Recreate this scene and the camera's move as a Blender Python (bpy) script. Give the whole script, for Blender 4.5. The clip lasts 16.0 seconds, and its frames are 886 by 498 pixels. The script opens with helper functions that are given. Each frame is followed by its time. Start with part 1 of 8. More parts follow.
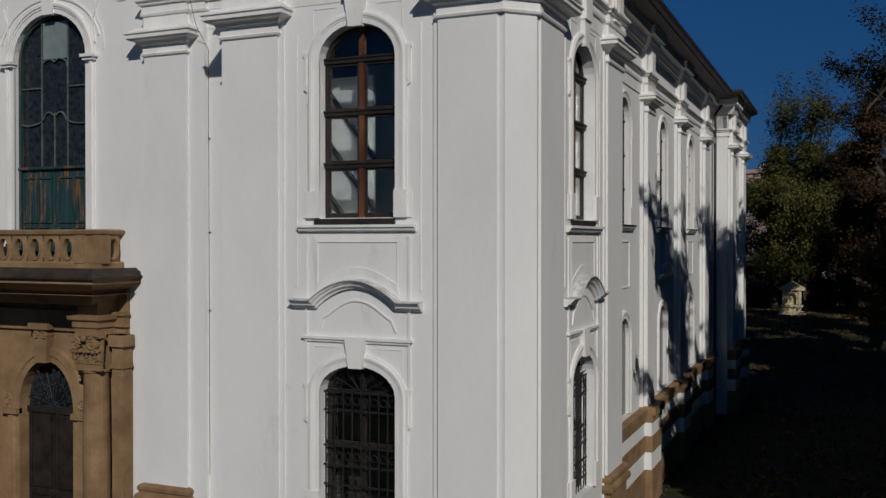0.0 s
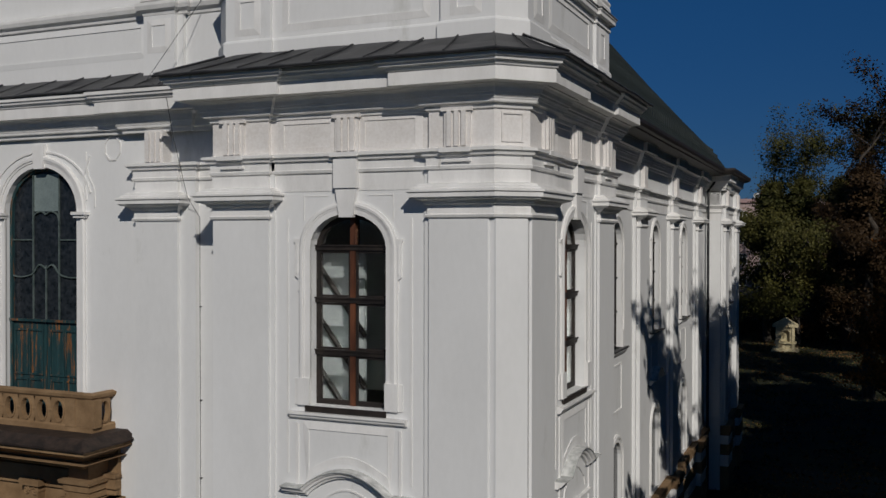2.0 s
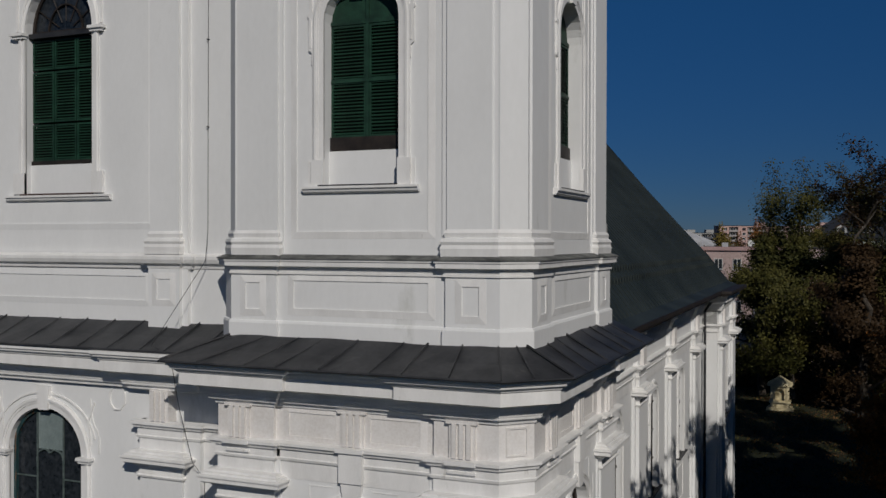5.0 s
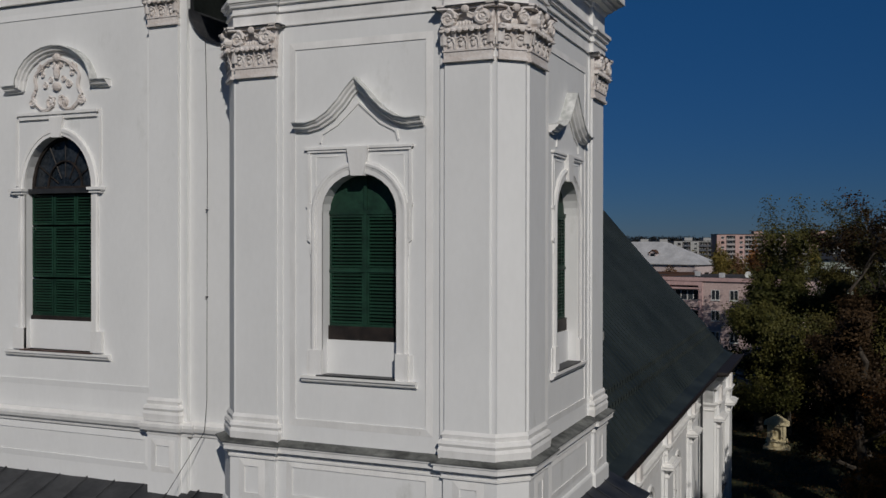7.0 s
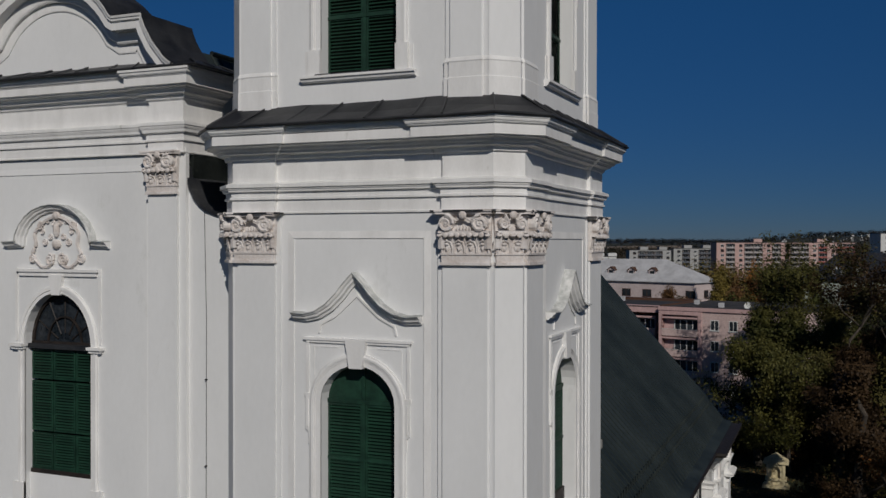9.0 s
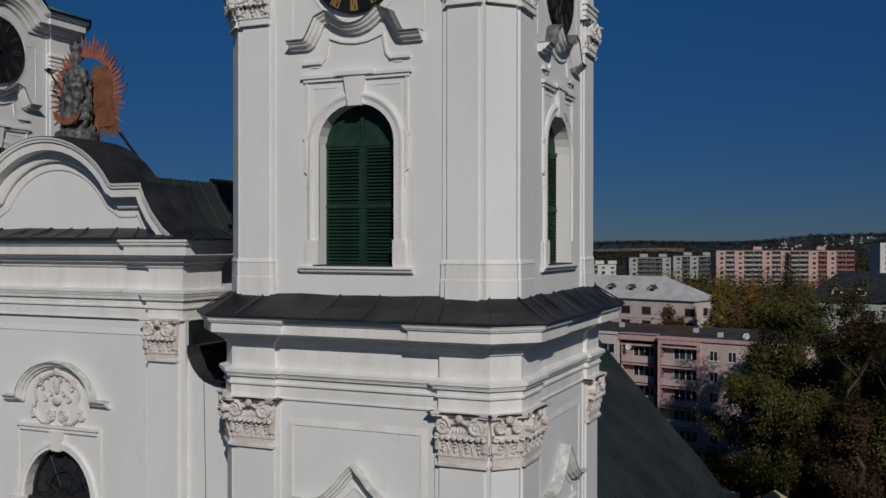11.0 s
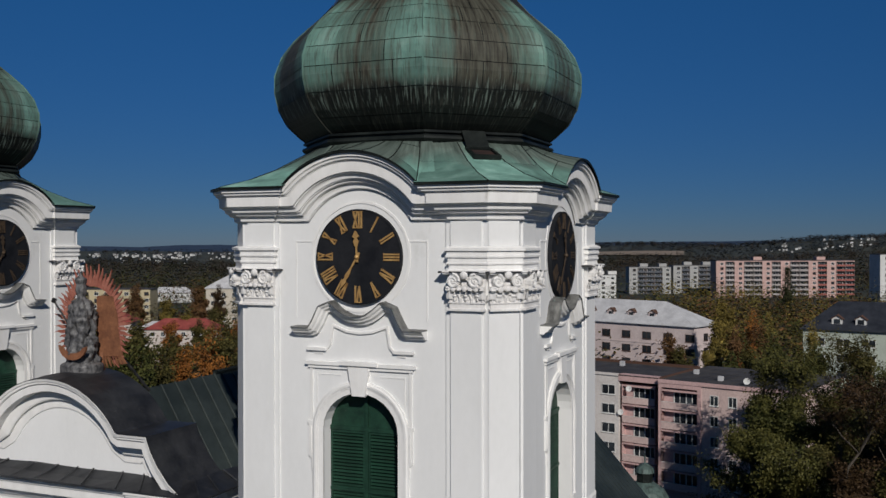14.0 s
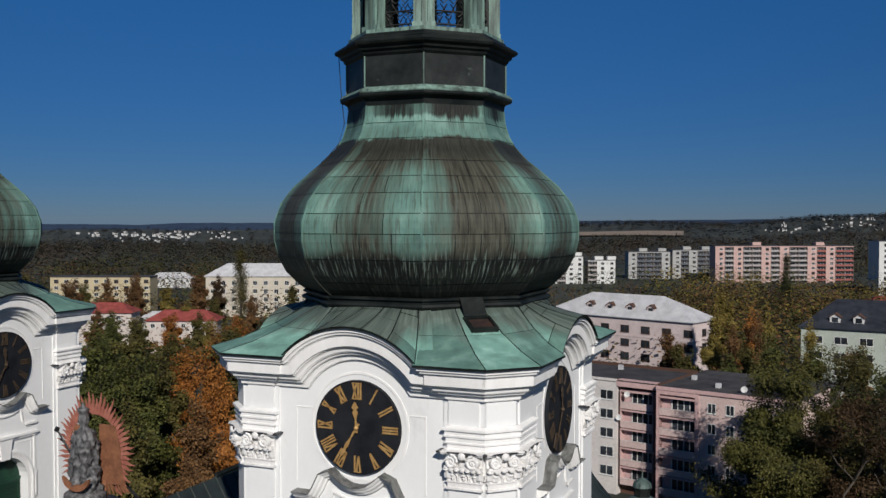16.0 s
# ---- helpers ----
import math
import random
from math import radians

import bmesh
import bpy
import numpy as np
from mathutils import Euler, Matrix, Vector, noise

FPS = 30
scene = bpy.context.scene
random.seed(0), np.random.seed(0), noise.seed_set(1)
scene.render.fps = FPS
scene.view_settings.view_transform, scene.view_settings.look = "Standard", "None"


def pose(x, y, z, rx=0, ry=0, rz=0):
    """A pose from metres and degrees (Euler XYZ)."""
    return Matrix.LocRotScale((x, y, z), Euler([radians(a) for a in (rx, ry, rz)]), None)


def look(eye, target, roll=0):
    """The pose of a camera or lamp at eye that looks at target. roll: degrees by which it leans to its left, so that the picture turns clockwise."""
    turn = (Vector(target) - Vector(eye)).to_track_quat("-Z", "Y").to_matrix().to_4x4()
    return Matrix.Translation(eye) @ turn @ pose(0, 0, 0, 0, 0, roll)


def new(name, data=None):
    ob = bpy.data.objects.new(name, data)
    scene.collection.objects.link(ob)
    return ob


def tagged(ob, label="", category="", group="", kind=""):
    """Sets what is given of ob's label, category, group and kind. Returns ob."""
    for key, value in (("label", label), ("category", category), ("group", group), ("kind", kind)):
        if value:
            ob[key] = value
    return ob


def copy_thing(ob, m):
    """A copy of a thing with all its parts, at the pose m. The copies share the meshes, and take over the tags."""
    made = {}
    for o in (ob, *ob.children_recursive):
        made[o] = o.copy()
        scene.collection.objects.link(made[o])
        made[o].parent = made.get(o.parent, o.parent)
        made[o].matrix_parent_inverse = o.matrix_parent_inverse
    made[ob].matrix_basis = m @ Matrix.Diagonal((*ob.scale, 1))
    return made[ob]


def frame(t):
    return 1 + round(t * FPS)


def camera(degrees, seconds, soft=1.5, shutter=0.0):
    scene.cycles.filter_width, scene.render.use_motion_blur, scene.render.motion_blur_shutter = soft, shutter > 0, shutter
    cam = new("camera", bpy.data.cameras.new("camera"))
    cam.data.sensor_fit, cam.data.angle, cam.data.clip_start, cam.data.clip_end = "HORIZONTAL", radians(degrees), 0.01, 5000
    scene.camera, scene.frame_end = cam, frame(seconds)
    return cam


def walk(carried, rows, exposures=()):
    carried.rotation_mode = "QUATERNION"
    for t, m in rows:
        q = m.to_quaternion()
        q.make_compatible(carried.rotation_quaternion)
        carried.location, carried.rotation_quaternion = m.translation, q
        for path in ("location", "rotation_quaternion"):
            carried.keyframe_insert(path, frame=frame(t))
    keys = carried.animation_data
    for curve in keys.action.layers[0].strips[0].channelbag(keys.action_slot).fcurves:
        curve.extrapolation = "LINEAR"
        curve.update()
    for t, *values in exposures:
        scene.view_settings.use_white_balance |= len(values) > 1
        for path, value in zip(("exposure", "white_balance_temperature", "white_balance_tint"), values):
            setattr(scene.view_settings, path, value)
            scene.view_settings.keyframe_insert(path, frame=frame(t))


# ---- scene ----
cam = camera(49.5, 16.0)
METRES, EYE, TILT, LEAN, TURN = 36.0, 9.0, -0.5, 0.0, 23.9
ROWS = [
    (0, 0.0000, 0.0000, 0.0000, 0.00, 0.00, 0.00),
    (0.5, 0.0002, 0.0011, 0.0293, -0.08, -0.02, -0.00),
    (1, 0.0005, 0.0016, 0.0592, -0.16, -0.03, -0.01),
    (1.5, 0.0013, 0.0012, 0.0896, -0.24, -0.04, -0.01),
    (2, 0.0024, -0.0004, 0.1206, -0.30, -0.07, -0.06),
    (2.5, 0.0020, -0.0016, 0.1514, -0.37, -0.05, -0.07),
    (3, 0.0013, -0.0026, 0.1821, -0.42, -0.03, -0.06),
    (3.5, 0.0000, -0.0035, 0.2133, -0.48, -0.00, -0.09),
    (4, -0.0021, -0.0045, 0.2441, -0.55, -0.00, -0.06),
    (4.5, -0.0035, -0.0054, 0.2753, -0.61, -0.01, -0.10),
    (5, -0.0045, -0.0060, 0.3062, -0.66, 0.02, -0.09),
    (7.5, -0.0046, -0.0115, 0.4609, -0.83, 0.09, -0.06),
    (8, -0.0044, -0.0119, 0.4922, -0.83, 0.10, -0.04),
    (10.5, -0.0022, -0.0187, 0.6476, -0.82, 0.12, -0.04),
    (11, -0.0020, -0.0200, 0.6795, -0.83, 0.11, -0.05),
    (11.5, -0.0027, -0.0210, 0.7118, -0.81, 0.10, -0.05),
    (12, -0.0039, -0.0213, 0.7434, -0.82, 0.08, 0.00),
    (12.5, -0.0043, -0.0222, 0.7744, -0.83, 0.07, 0.00),
    (13, -0.0051, -0.0231, 0.8054, -0.83, 0.07, 0.05),
    (13.5, -0.0047, -0.0237, 0.8380, -0.83, 0.07, 0.08),
    (14, -0.0043, -0.0258, 0.8704, -0.83, 0.06, 0.08),
    (14.5, -0.0044, -0.0288, 0.9021, -0.83, -0.05, 0.08),
    (15, -0.0043, -0.0291, 0.9339, -0.83, -0.46, 0.04),
    (15.5, -0.0040, -0.0310, 0.9668, -0.83, -0.88, 0.03),
    (16, -0.0034, -0.0318, 0.9992, -0.86, -1.30, 0.03),
]
walk(cam, [(t, pose(0, 0, EYE, TILT, LEAN, TURN) @ pose(METRES * x, METRES * y, METRES * z, 90 + pitch, roll, yaw)) for t, x, y, z, yaw, pitch, roll in ROWS],
     [(0, -1.06), (5, -1.11), (8, -1.10), (12, -0.98), (14, -0.60), (16, -0.24)])

# ---- world, sun ----
SUN_AZ, SUN_EL = 35.0, 31.0  # degrees: from the facade's normal towards the side wall; above the horizon
world = bpy.data.worlds.new("world")
scene.world = world
world.use_nodes = True
wn = world.node_tree.nodes
sky = wn.new("ShaderNodeTexSky")
sky.sky_type, sky.sun_disc = "NISHITA", False
sky.sun_elevation, sky.sun_rotation = radians(SUN_EL), radians(180 - SUN_AZ)
sky.altitude, sky.air_density, sky.dust_density, sky.ozone_density = 3800, 1.0, 0.1, 5.5
deep = wn.new("ShaderNodeHueSaturation")
deep.inputs["Hue"].default_value, deep.inputs["Saturation"].default_value = 0.503, 1.08
world.node_tree.links.new(sky.outputs[0], deep.inputs["Color"])
tint = wn.new("ShaderNodeMix")
tint.data_type, tint.blend_type = "RGBA", "MULTIPLY"
tint.inputs[0].default_value = 1.0
up_dir, up_z, fade = wn.new("ShaderNodeTexCoord"), wn.new("ShaderNodeSeparateXYZ"), wn.new("ShaderNodeValToRGB")
world.node_tree.links.new(up_dir.outputs["Generated"], up_z.inputs[0])
world.node_tree.links.new(up_z.outputs[2], fade.inputs[0])
fade.color_ramp.elements[0].position, fade.color_ramp.elements[0].color = 0.0, (0.35, 0.42, 0.57, 1)  # dull autumn haze towards the horizon
fade.color_ramp.elements[1].position, fade.color_ramp.elements[1].color = 0.28, (0.44, 1.11, 1.34, 1)
zenith = fade.color_ramp.elements.new(0.75)
zenith.color = (0.42, 0.78, 0.84, 1)
world.node_tree.links.new(fade.outputs[0], tint.inputs[7])
world.node_tree.links.new(deep.outputs[0], tint.inputs[6])
world.node_tree.links.new(tint.outputs[2], wn["Background"].inputs[0])
wn["Background"].inputs[1].default_value = 0.051
to_sun = Vector((math.sin(radians(SUN_AZ)) * math.cos(radians(SUN_EL)), -math.cos(radians(SUN_AZ)) * math.cos(radians(SUN_EL)), math.sin(radians(SUN_EL))))
sun = new("sun", bpy.data.lights.new("sun", "SUN"))
sun.data.energy, sun.data.angle, sun.data.color = 5.0, radians(0.5), (1.0, 0.955, 0.895)
sun.matrix_world = look(to_sun * 100, (0, 0, 0))


# ---- materials ----
def material(name, low, high, scale=1.0, rough=0.8, metal=0.0, bump=0.15, fine=30.0, stretch=(1, 1, 1), spec=0.4, third=None, vary=0.0, contrast=(0.35, 0.65), tree=False, fleck=0.35):
    """Two colours mixed by a broad noise, with a finer one over it for grain and relief. third: a stain colour in spots. vary: difference from piece to piece."""
    m = bpy.data.materials.new(name)
    m.use_nodes = True
    nt, n = m.node_tree, m.node_tree.nodes
    link = nt.links.new
    b = n["Principled BSDF"]
    b.inputs["Roughness"].default_value, b.inputs["Metallic"].default_value = rough, metal
    b.inputs["Specular IOR Level"].default_value = spec
    tc = n.new("ShaderNodeTexCoord")
    mp = n.new("ShaderNodeMapping")
    mp.inputs["Scale"].default_value = stretch
    link(tc.outputs["Object"], mp.inputs[0])
    broad = n.new("ShaderNodeTexNoise")
    broad.inputs["Scale"].default_value, broad.inputs["Detail"].default_value, broad.inputs["Roughness"].default_value = scale, 7, 0.62
    link(mp.outputs[0], broad.inputs["Vector"])
    grain = n.new("ShaderNodeTexNoise")
    grain.inputs["Scale"].default_value, grain.inputs["Detail"].default_value = fine, 5
    link(mp.outputs[0], grain.inputs["Vector"])
    ramp = n.new("ShaderNodeValToRGB")
    ramp.color_ramp.elements[0].position, ramp.color_ramp.elements[1].position = contrast
    ramp.color_ramp.elements[0].color, ramp.color_ramp.elements[1].color = (*low, 1), (*high, 1)
    link(broad.outputs[0], ramp.inputs[0])
    col = ramp.outputs[0]
    if third:
        spots = n.new("ShaderNodeTexNoise")
        spots.inputs["Scale"].default_value, spots.inputs["Detail"].default_value, spots.inputs["Roughness"].default_value = scale * 1.7, 9, 0.7
        shift = n.new("ShaderNodeVectorMath")
        shift.inputs[1].default_value = (7.3, 2.1, 4.4)
        link(mp.outputs[0], shift.inputs[0])
        link(shift.outputs[0], spots.inputs["Vector"])
        mask = n.new("ShaderNodeValToRGB")
        mask.color_ramp.elements[0].position, mask.color_ramp.elements[1].position = third[1], third[1] + 0.12
        link(spots.outputs[0], mask.inputs[0])
        mix = n.new("ShaderNodeMix")
        mix.data_type = "RGBA"
        link(mask.outputs[0], mix.inputs[0])
        link(col, mix.inputs[6])
        mix.inputs[7].default_value = (*third[0], 1)
        col = mix.outputs[2]
    over = n.new("ShaderNodeMix")
    over.data_type, over.blend_type = "RGBA", "OVERLAY"
    over.inputs[0].default_value = fleck
    link(col, over.inputs[6])
    link(grain.outputs[0], over.inputs[7])
    col = over.outputs[2]
    if vary:
        info = n.new("ShaderNodeObjectInfo")
        value = n.new("ShaderNodeHueSaturation")
        span = n.new("ShaderNodeMapRange")
        span.inputs[3].default_value, span.inputs[4].default_value = 1 - vary, 1 + vary
        source = info.outputs["Random"]
        if tree:
            source = n.new("ShaderNodeNewGeometry").outputs["Random Per Island"]
        link(source, span.inputs[0])
        link(span.outputs[0], value.inputs["Value"])
        link(col, value.inputs["Color"])
        col = value.outputs[0]
    link(col, b.inputs["Base Color"])
    bp = n.new("ShaderNodeBump")
    bp.inputs["Strength"].default_value, bp.inputs["Distance"].default_value = bump, 0.02
    link(grain.outputs[0], bp.inputs["Height"])
    link(bp.outputs[0], b.inputs["Normal"])
    return m


PLASTER = material("white_plaster", (0.71, 0.71, 0.70), (0.78, 0.78, 0.77), 0.35, 0.85, bump=0.05, fine=9, stretch=(1, 1, 0.45), third=((0.60, 0.60, 0.575), 0.61), fleck=0.11)
TRIM = material("white_trim", (0.70, 0.69, 0.67), (0.82, 0.81, 0.79), 0.9, 0.82, bump=0.1, fine=20, stretch=(1.8, 1.8, 0.6), third=((0.46, 0.44, 0.40), 0.645), fleck=0.15)
FRIEZE = material("pinkish_plaster", (0.68, 0.65, 0.62), (0.76, 0.735, 0.71), 0.8, 0.85, bump=0.12, fine=18)
CAPITAL = material("stone_capital", (0.56, 0.50, 0.46), (0.76, 0.72, 0.69), 2.5, 0.85, bump=0.25, fine=16, third=((0.40, 0.32, 0.28), 0.68))
BELLCAPITAL = material("white_stucco_capital", (0.66, 0.64, 0.62), (0.80, 0.79, 0.77), 2.5, 0.85, bump=0.2, fine=16, third=((0.42, 0.38, 0.34), 0.70))
SAND = material("sandstone", (0.18, 0.108, 0.052), (0.31, 0.20, 0.105), 1.1, 0.9, bump=0.3, fine=25, third=((0.13, 0.085, 0.05), 0.68), fleck=0.2)
ROOFMETAL = material("dark_sheet_metal", (0.014, 0.015, 0.018), (0.040, 0.041, 0.044), 1.2, 0.5, 0.0, bump=0.15, fine=9, third=((0.075, 0.07, 0.066), 0.62), vary=0.2)
NAVEROOF = material("nave_roof_metal", (0.012, 0.018, 0.018), (0.035, 0.045, 0.043), 0.35, 0.6, 0.0, bump=0.1, fine=5)
COPPER = material("green_copper", (0.055, 0.15, 0.12), (0.16, 0.36, 0.30), 1.6, 0.62, 0.0, bump=0.12, fine=12, stretch=(1, 1, 0.35), third=((0.03, 0.05, 0.042), 0.6), vary=0.14)
COPPERDARK = material("blackened_copper", (0.004, 0.006, 0.006), (0.018, 0.022, 0.020), 1.3, 0.5, 0.0, bump=0.12, fine=12, third=((0.20, 0.30, 0.26), 0.67), spec=0.2)
SHUTTER = material("green_shutter_paint", (0.004, 0.024, 0.014), (0.012, 0.052, 0.030), 3, 0.6, bump=0.2, fine=30, vary=0.18, third=((0.13, 0.135, 0.11), 0.68))
WOODBROWN = material("brown_window_wood", (0.055, 0.02, 0.01), (0.15, 0.055, 0.025), 4, 0.55, bump=0.2, fine=50, stretch=(1, 1, 0.2))
DARKWOOD = material("dark_window_wood", (0.010, 0.008, 0.007), (0.03, 0.022, 0.018), 3, 0.6, bump=0.2, fine=40)
BLUEWOOD = material("weathered_blue_green_paint", (0.008, 0.028, 0.032), (0.022, 0.065, 0.070), 2.2, 0.6, bump=0.3, fine=20, stretch=(2.5, 2.5, 0.25), third=((0.30, 0.11, 0.025), 0.545))
LEAD = material("grey_lead_cames", (0.06, 0.085, 0.08), (0.12, 0.15, 0.145), 5, 0.6, bump=0.1)
IRON = material("black_iron", (0.012, 0.012, 0.013), (0.03, 0.03, 0.03), 8, 0.55, 0.3, bump=0.1)
STATUE = material("grey_statue_metal", (0.022, 0.022, 0.025), (0.17, 0.167, 0.167), 6.0, 0.55, 0.1, bump=0.8, fine=9, third=((0.36, 0.37, 0.37), 0.64))
RUST = material("rusted_sheet", (0.13, 0.05, 0.025), (0.25, 0.105, 0.05), 2.2, 0.8, bump=0.3, fine=16, third=((0.10, 0.05, 0.03), 0.62))
REDRAY = material("red_painted_rays", (0.24, 0.072, 0.05), (0.38, 0.15, 0.105), 3, 0.7, bump=0.1, fine=18)
GOLD = material("gilded_metal", (0.36, 0.20, 0.07), (0.54, 0.34, 0.13), 6, 0.5, 0.3, bump=0.1)
DULLGOLD = material("dull_dark_gilding", (0.035, 0.025, 0.018), (0.09, 0.06, 0.035), 6, 0.6, 0.2, bump=0.1)
HOODPALE = material("pale_limewashed_sheet", (0.36, 0.37, 0.355), (0.66, 0.66, 0.64), 2.4, 0.7, 0.0, bump=0.3, fine=6, stretch=(2.0, 2.0, 0.8), third=((0.27, 0.34, 0.30), 0.60))
HOODZINC = material("crumpled_grey_zinc", (0.05, 0.05, 0.048), (0.20, 0.20, 0.19), 2.2, 0.6, 0.0, bump=0.5, fine=5, stretch=(2.5, 2.5, 0.6), third=((0.19, 0.31, 0.27), 0.60))
DIAL = material("black_clock_dial", (0.008, 0.009, 0.012), (0.018, 0.019, 0.022), 2, 0.75, bump=0.05, spec=0.15)
# ROOM: near-black, so the unlit interior's shade is in the colour
ROOM = material("shade_black_room", (0.02, 0.02, 0.02), (0.04, 0.038, 0.035), 1, 0.9, bump=0)
ROOMPALE = material("pale_room_wall", (0.30, 0.32, 0.32), (0.40, 0.42, 0.42), 1, 0.9, bump=0.05)


def glass(name, tint=(0.9, 0.95, 0.95)):
    m = bpy.data.materials.new(name)
    m.use_nodes = True
    b = m.node_tree.nodes["Principled BSDF"]
    b.inputs["Base Color"].default_value = (*tint, 1)
    b.inputs["Roughness"].default_value, b.inputs["Transmission Weight"].default_value, b.inputs["IOR"].default_value = 0.03, 1.0, 1.45
    return m


GLASS = glass("window_glass")
LEADGLASS = material("leaded_dark_glass", (0.008, 0.012, 0.016), (0.03, 0.035, 0.042), 5, 0.2, bump=0.25, fine=10)
TOWNGLASS = material("town_window_glass", (0.012, 0.014, 0.018), (0.05, 0.06, 0.07), 0.3, 0.15, bump=0, vary=0.4)


# ---- helpers for shapes ----
def empty(name, x=0, y=0, z=0, rz=0, **tags):
    ob = new(name)
    ob.empty_display_size = 0.3
    ob.matrix_basis = pose(x, y, z, 0, 0, rz)
    return tagged(ob, **tags)


def mesh_of(name, bm, mat, smooth=False):
    me = bpy.data.meshes.new(name)
    bmesh.ops.recalc_face_normals(bm, faces=bm.faces)
    bm.to_mesh(me)
    bm.free()
    me.materials.append(mat)
    if smooth:
        me.shade_smooth()
    return me


def part(name, bm, mat, parent=None, label="", m=None, smooth=False, kind="", category="", group=""):
    ob = new(name, mesh_of(name, bm, mat, smooth) if isinstance(bm, bmesh.types.BMesh) else bm)
    ob.parent = parent
    if m is not None:
        ob.matrix_basis = m
    return tagged(ob, label=label, kind=kind, category=category, group=group)


def face(bm, vs):
    try:
        return bm.faces.new(vs)
    except ValueError:
        return None


def box(bm, x0, x1, y0, y1, z0, z1):
    v = [bm.verts.new(p) for p in ((x0, y0, z0), (x1, y0, z0), (x1, y1, z0), (x0, y1, z0), (x0, y0, z1), (x1, y0, z1), (x1, y1, z1), (x0, y1, z1))]
    for f in ((0, 3, 2, 1), (4, 5, 6, 7), (0, 1, 5, 4), (1, 2, 6, 5), (2, 3, 7, 6), (3, 0, 4, 7)):
        bm.faces.new([v[i] for i in f])


def boxes(*rows):
    bm = bmesh.new()
    for r in rows:
        box(bm, *r)
    return bm


def prism(bm, pts, y0, y1):
    """A flat outline in x and z, made thick from y0 to y1."""
    a = [bm.verts.new((x, y0, z)) for x, z in pts]
    b = [bm.verts.new((x, y1, z)) for x, z in pts]
    face(bm, a)
    face(bm, b[::-1])
    for i in range(len(pts)):
        j = (i + 1) % len(pts)
        face(bm, (a[i], b[i], b[j], a[j]))


def miters(path, closed=False):
    """For each point the vector by which it moves when the path is set off by one to its right."""
    out, n = [], len(path)
    for i in range(n):
        dirs = []
        for a, b in ((i - 1, i), (i, i + 1)):
            if closed or (a >= 0 and b < n):
                d = Vector(path[b % n]) - Vector(path[a % n])
                dirs.append(d.normalized())
        ns = [Vector((d.y, -d.x)) for d in dirs]
        if len(ns) == 1:
            out.append(ns[0])
        else:
            s = ns[0] + ns[1]
            out.append(s / max(0.3, s.length_squared / 2))
    return out


def sweep(bm, path, prof, closed=False, lift=None, caps=False):
    """prof: (offset outwards, z) along the plan path; lift: for each point of the path, how much is added at a height z."""
    ms, rings = miters(path, closed), []
    for i, p in enumerate(path):
        rings.append([bm.verts.new((p[0] + ms[i].x * o, p[1] + ms[i].y * o, z + (lift[i](z) if lift else 0))) for o, z in prof])
    n = len(path)
    for i in range(n if closed else n - 1):
        a, b = rings[i], rings[(i + 1) % n]
        for k in range(len(prof) - 1):
            face(bm, (a[k], b[k], b[k + 1], a[k + 1]))
    if caps and not closed:
        face(bm, rings[0])
        face(bm, rings[-1][::-1])
    return bm


def crisp(prof):
    """A moulding's outline with each slanted stretch turned into a fillet, a hollow and a sharp lip."""
    out = [prof[0]]
    for (o0, z0), (o1, z1) in zip(prof, prof[1:]):
        d, h = o1 - o0, z1 - z0
        if d > 0.025 and h > 0.02:
            f = min(0.022, 0.3 * h)
            out.append((o0 + 0.28 * d, z0 + 0.002))
            for t in (0.4, 0.75):
                out.append((o0 + 0.28 * d + 0.66 * d * (1 - math.cos(t * math.pi / 2)), z0 + (h - f) * math.sin(t * math.pi / 2)))
            out += [(o0 + 0.94 * d, z1 - f), (o1, z1 - f)]
        out.append((o1, z1))
    return out


def mould(bm, path, prof, closed=False, y=0.0):
    """A moulding on a face: path in x and z, prof a closed outline of (offset to the left of the path, depth outwards)."""
    ms, rings = miters(path, closed), []
    for i, p in enumerate(path):
        rings.append([bm.verts.new((p[0] - ms[i].x * o, y - d, p[1] - ms[i].y * o)) for o, d in prof])
    n, k = len(path), len(prof)
    for i in range(n if closed else n - 1):
        a, b = rings[i], rings[(i + 1) % n]
        for j in range(k):
            face(bm, (a[j], b[j], b[(j + 1) % k], a[(j + 1) % k]))
    if not closed:
        face(bm, rings[0])
        face(bm, rings[-1][::-1])
    return bm


def tube(bm, pts, radius, sides=6, close=True):
    """A round bar along points in space; radius may be one number or one for each point."""
    pts = [Vector(p) for p in pts]
    rad = radius if isinstance(radius, (list, tuple)) else [radius] * len(pts)
    rings = []
    for i, p in enumerate(pts):
        d = (pts[min(i + 1, len(pts) - 1)] - pts[max(i - 1, 0)]).normalized()
        side = d.cross(Vector((0.31, 0.2, 0.93)) if abs(d.z) < 0.9 else Vector((1, 0.1, 0))).normalized()
        up = d.cross(side)
        rings.append([bm.verts.new(p + (side * math.cos(a) + up * math.sin(a)) * rad[i]) for a in (2 * math.pi * k / sides for k in range(sides))])
    for a, b in zip(rings, rings[1:]):
        for k in range(sides):
            face(bm, (a[k], a[(k + 1) % sides], b[(k + 1) % sides], b[k]))
    if close:
        face(bm, rings[0][::-1])
        face(bm, rings[-1])
    return bm


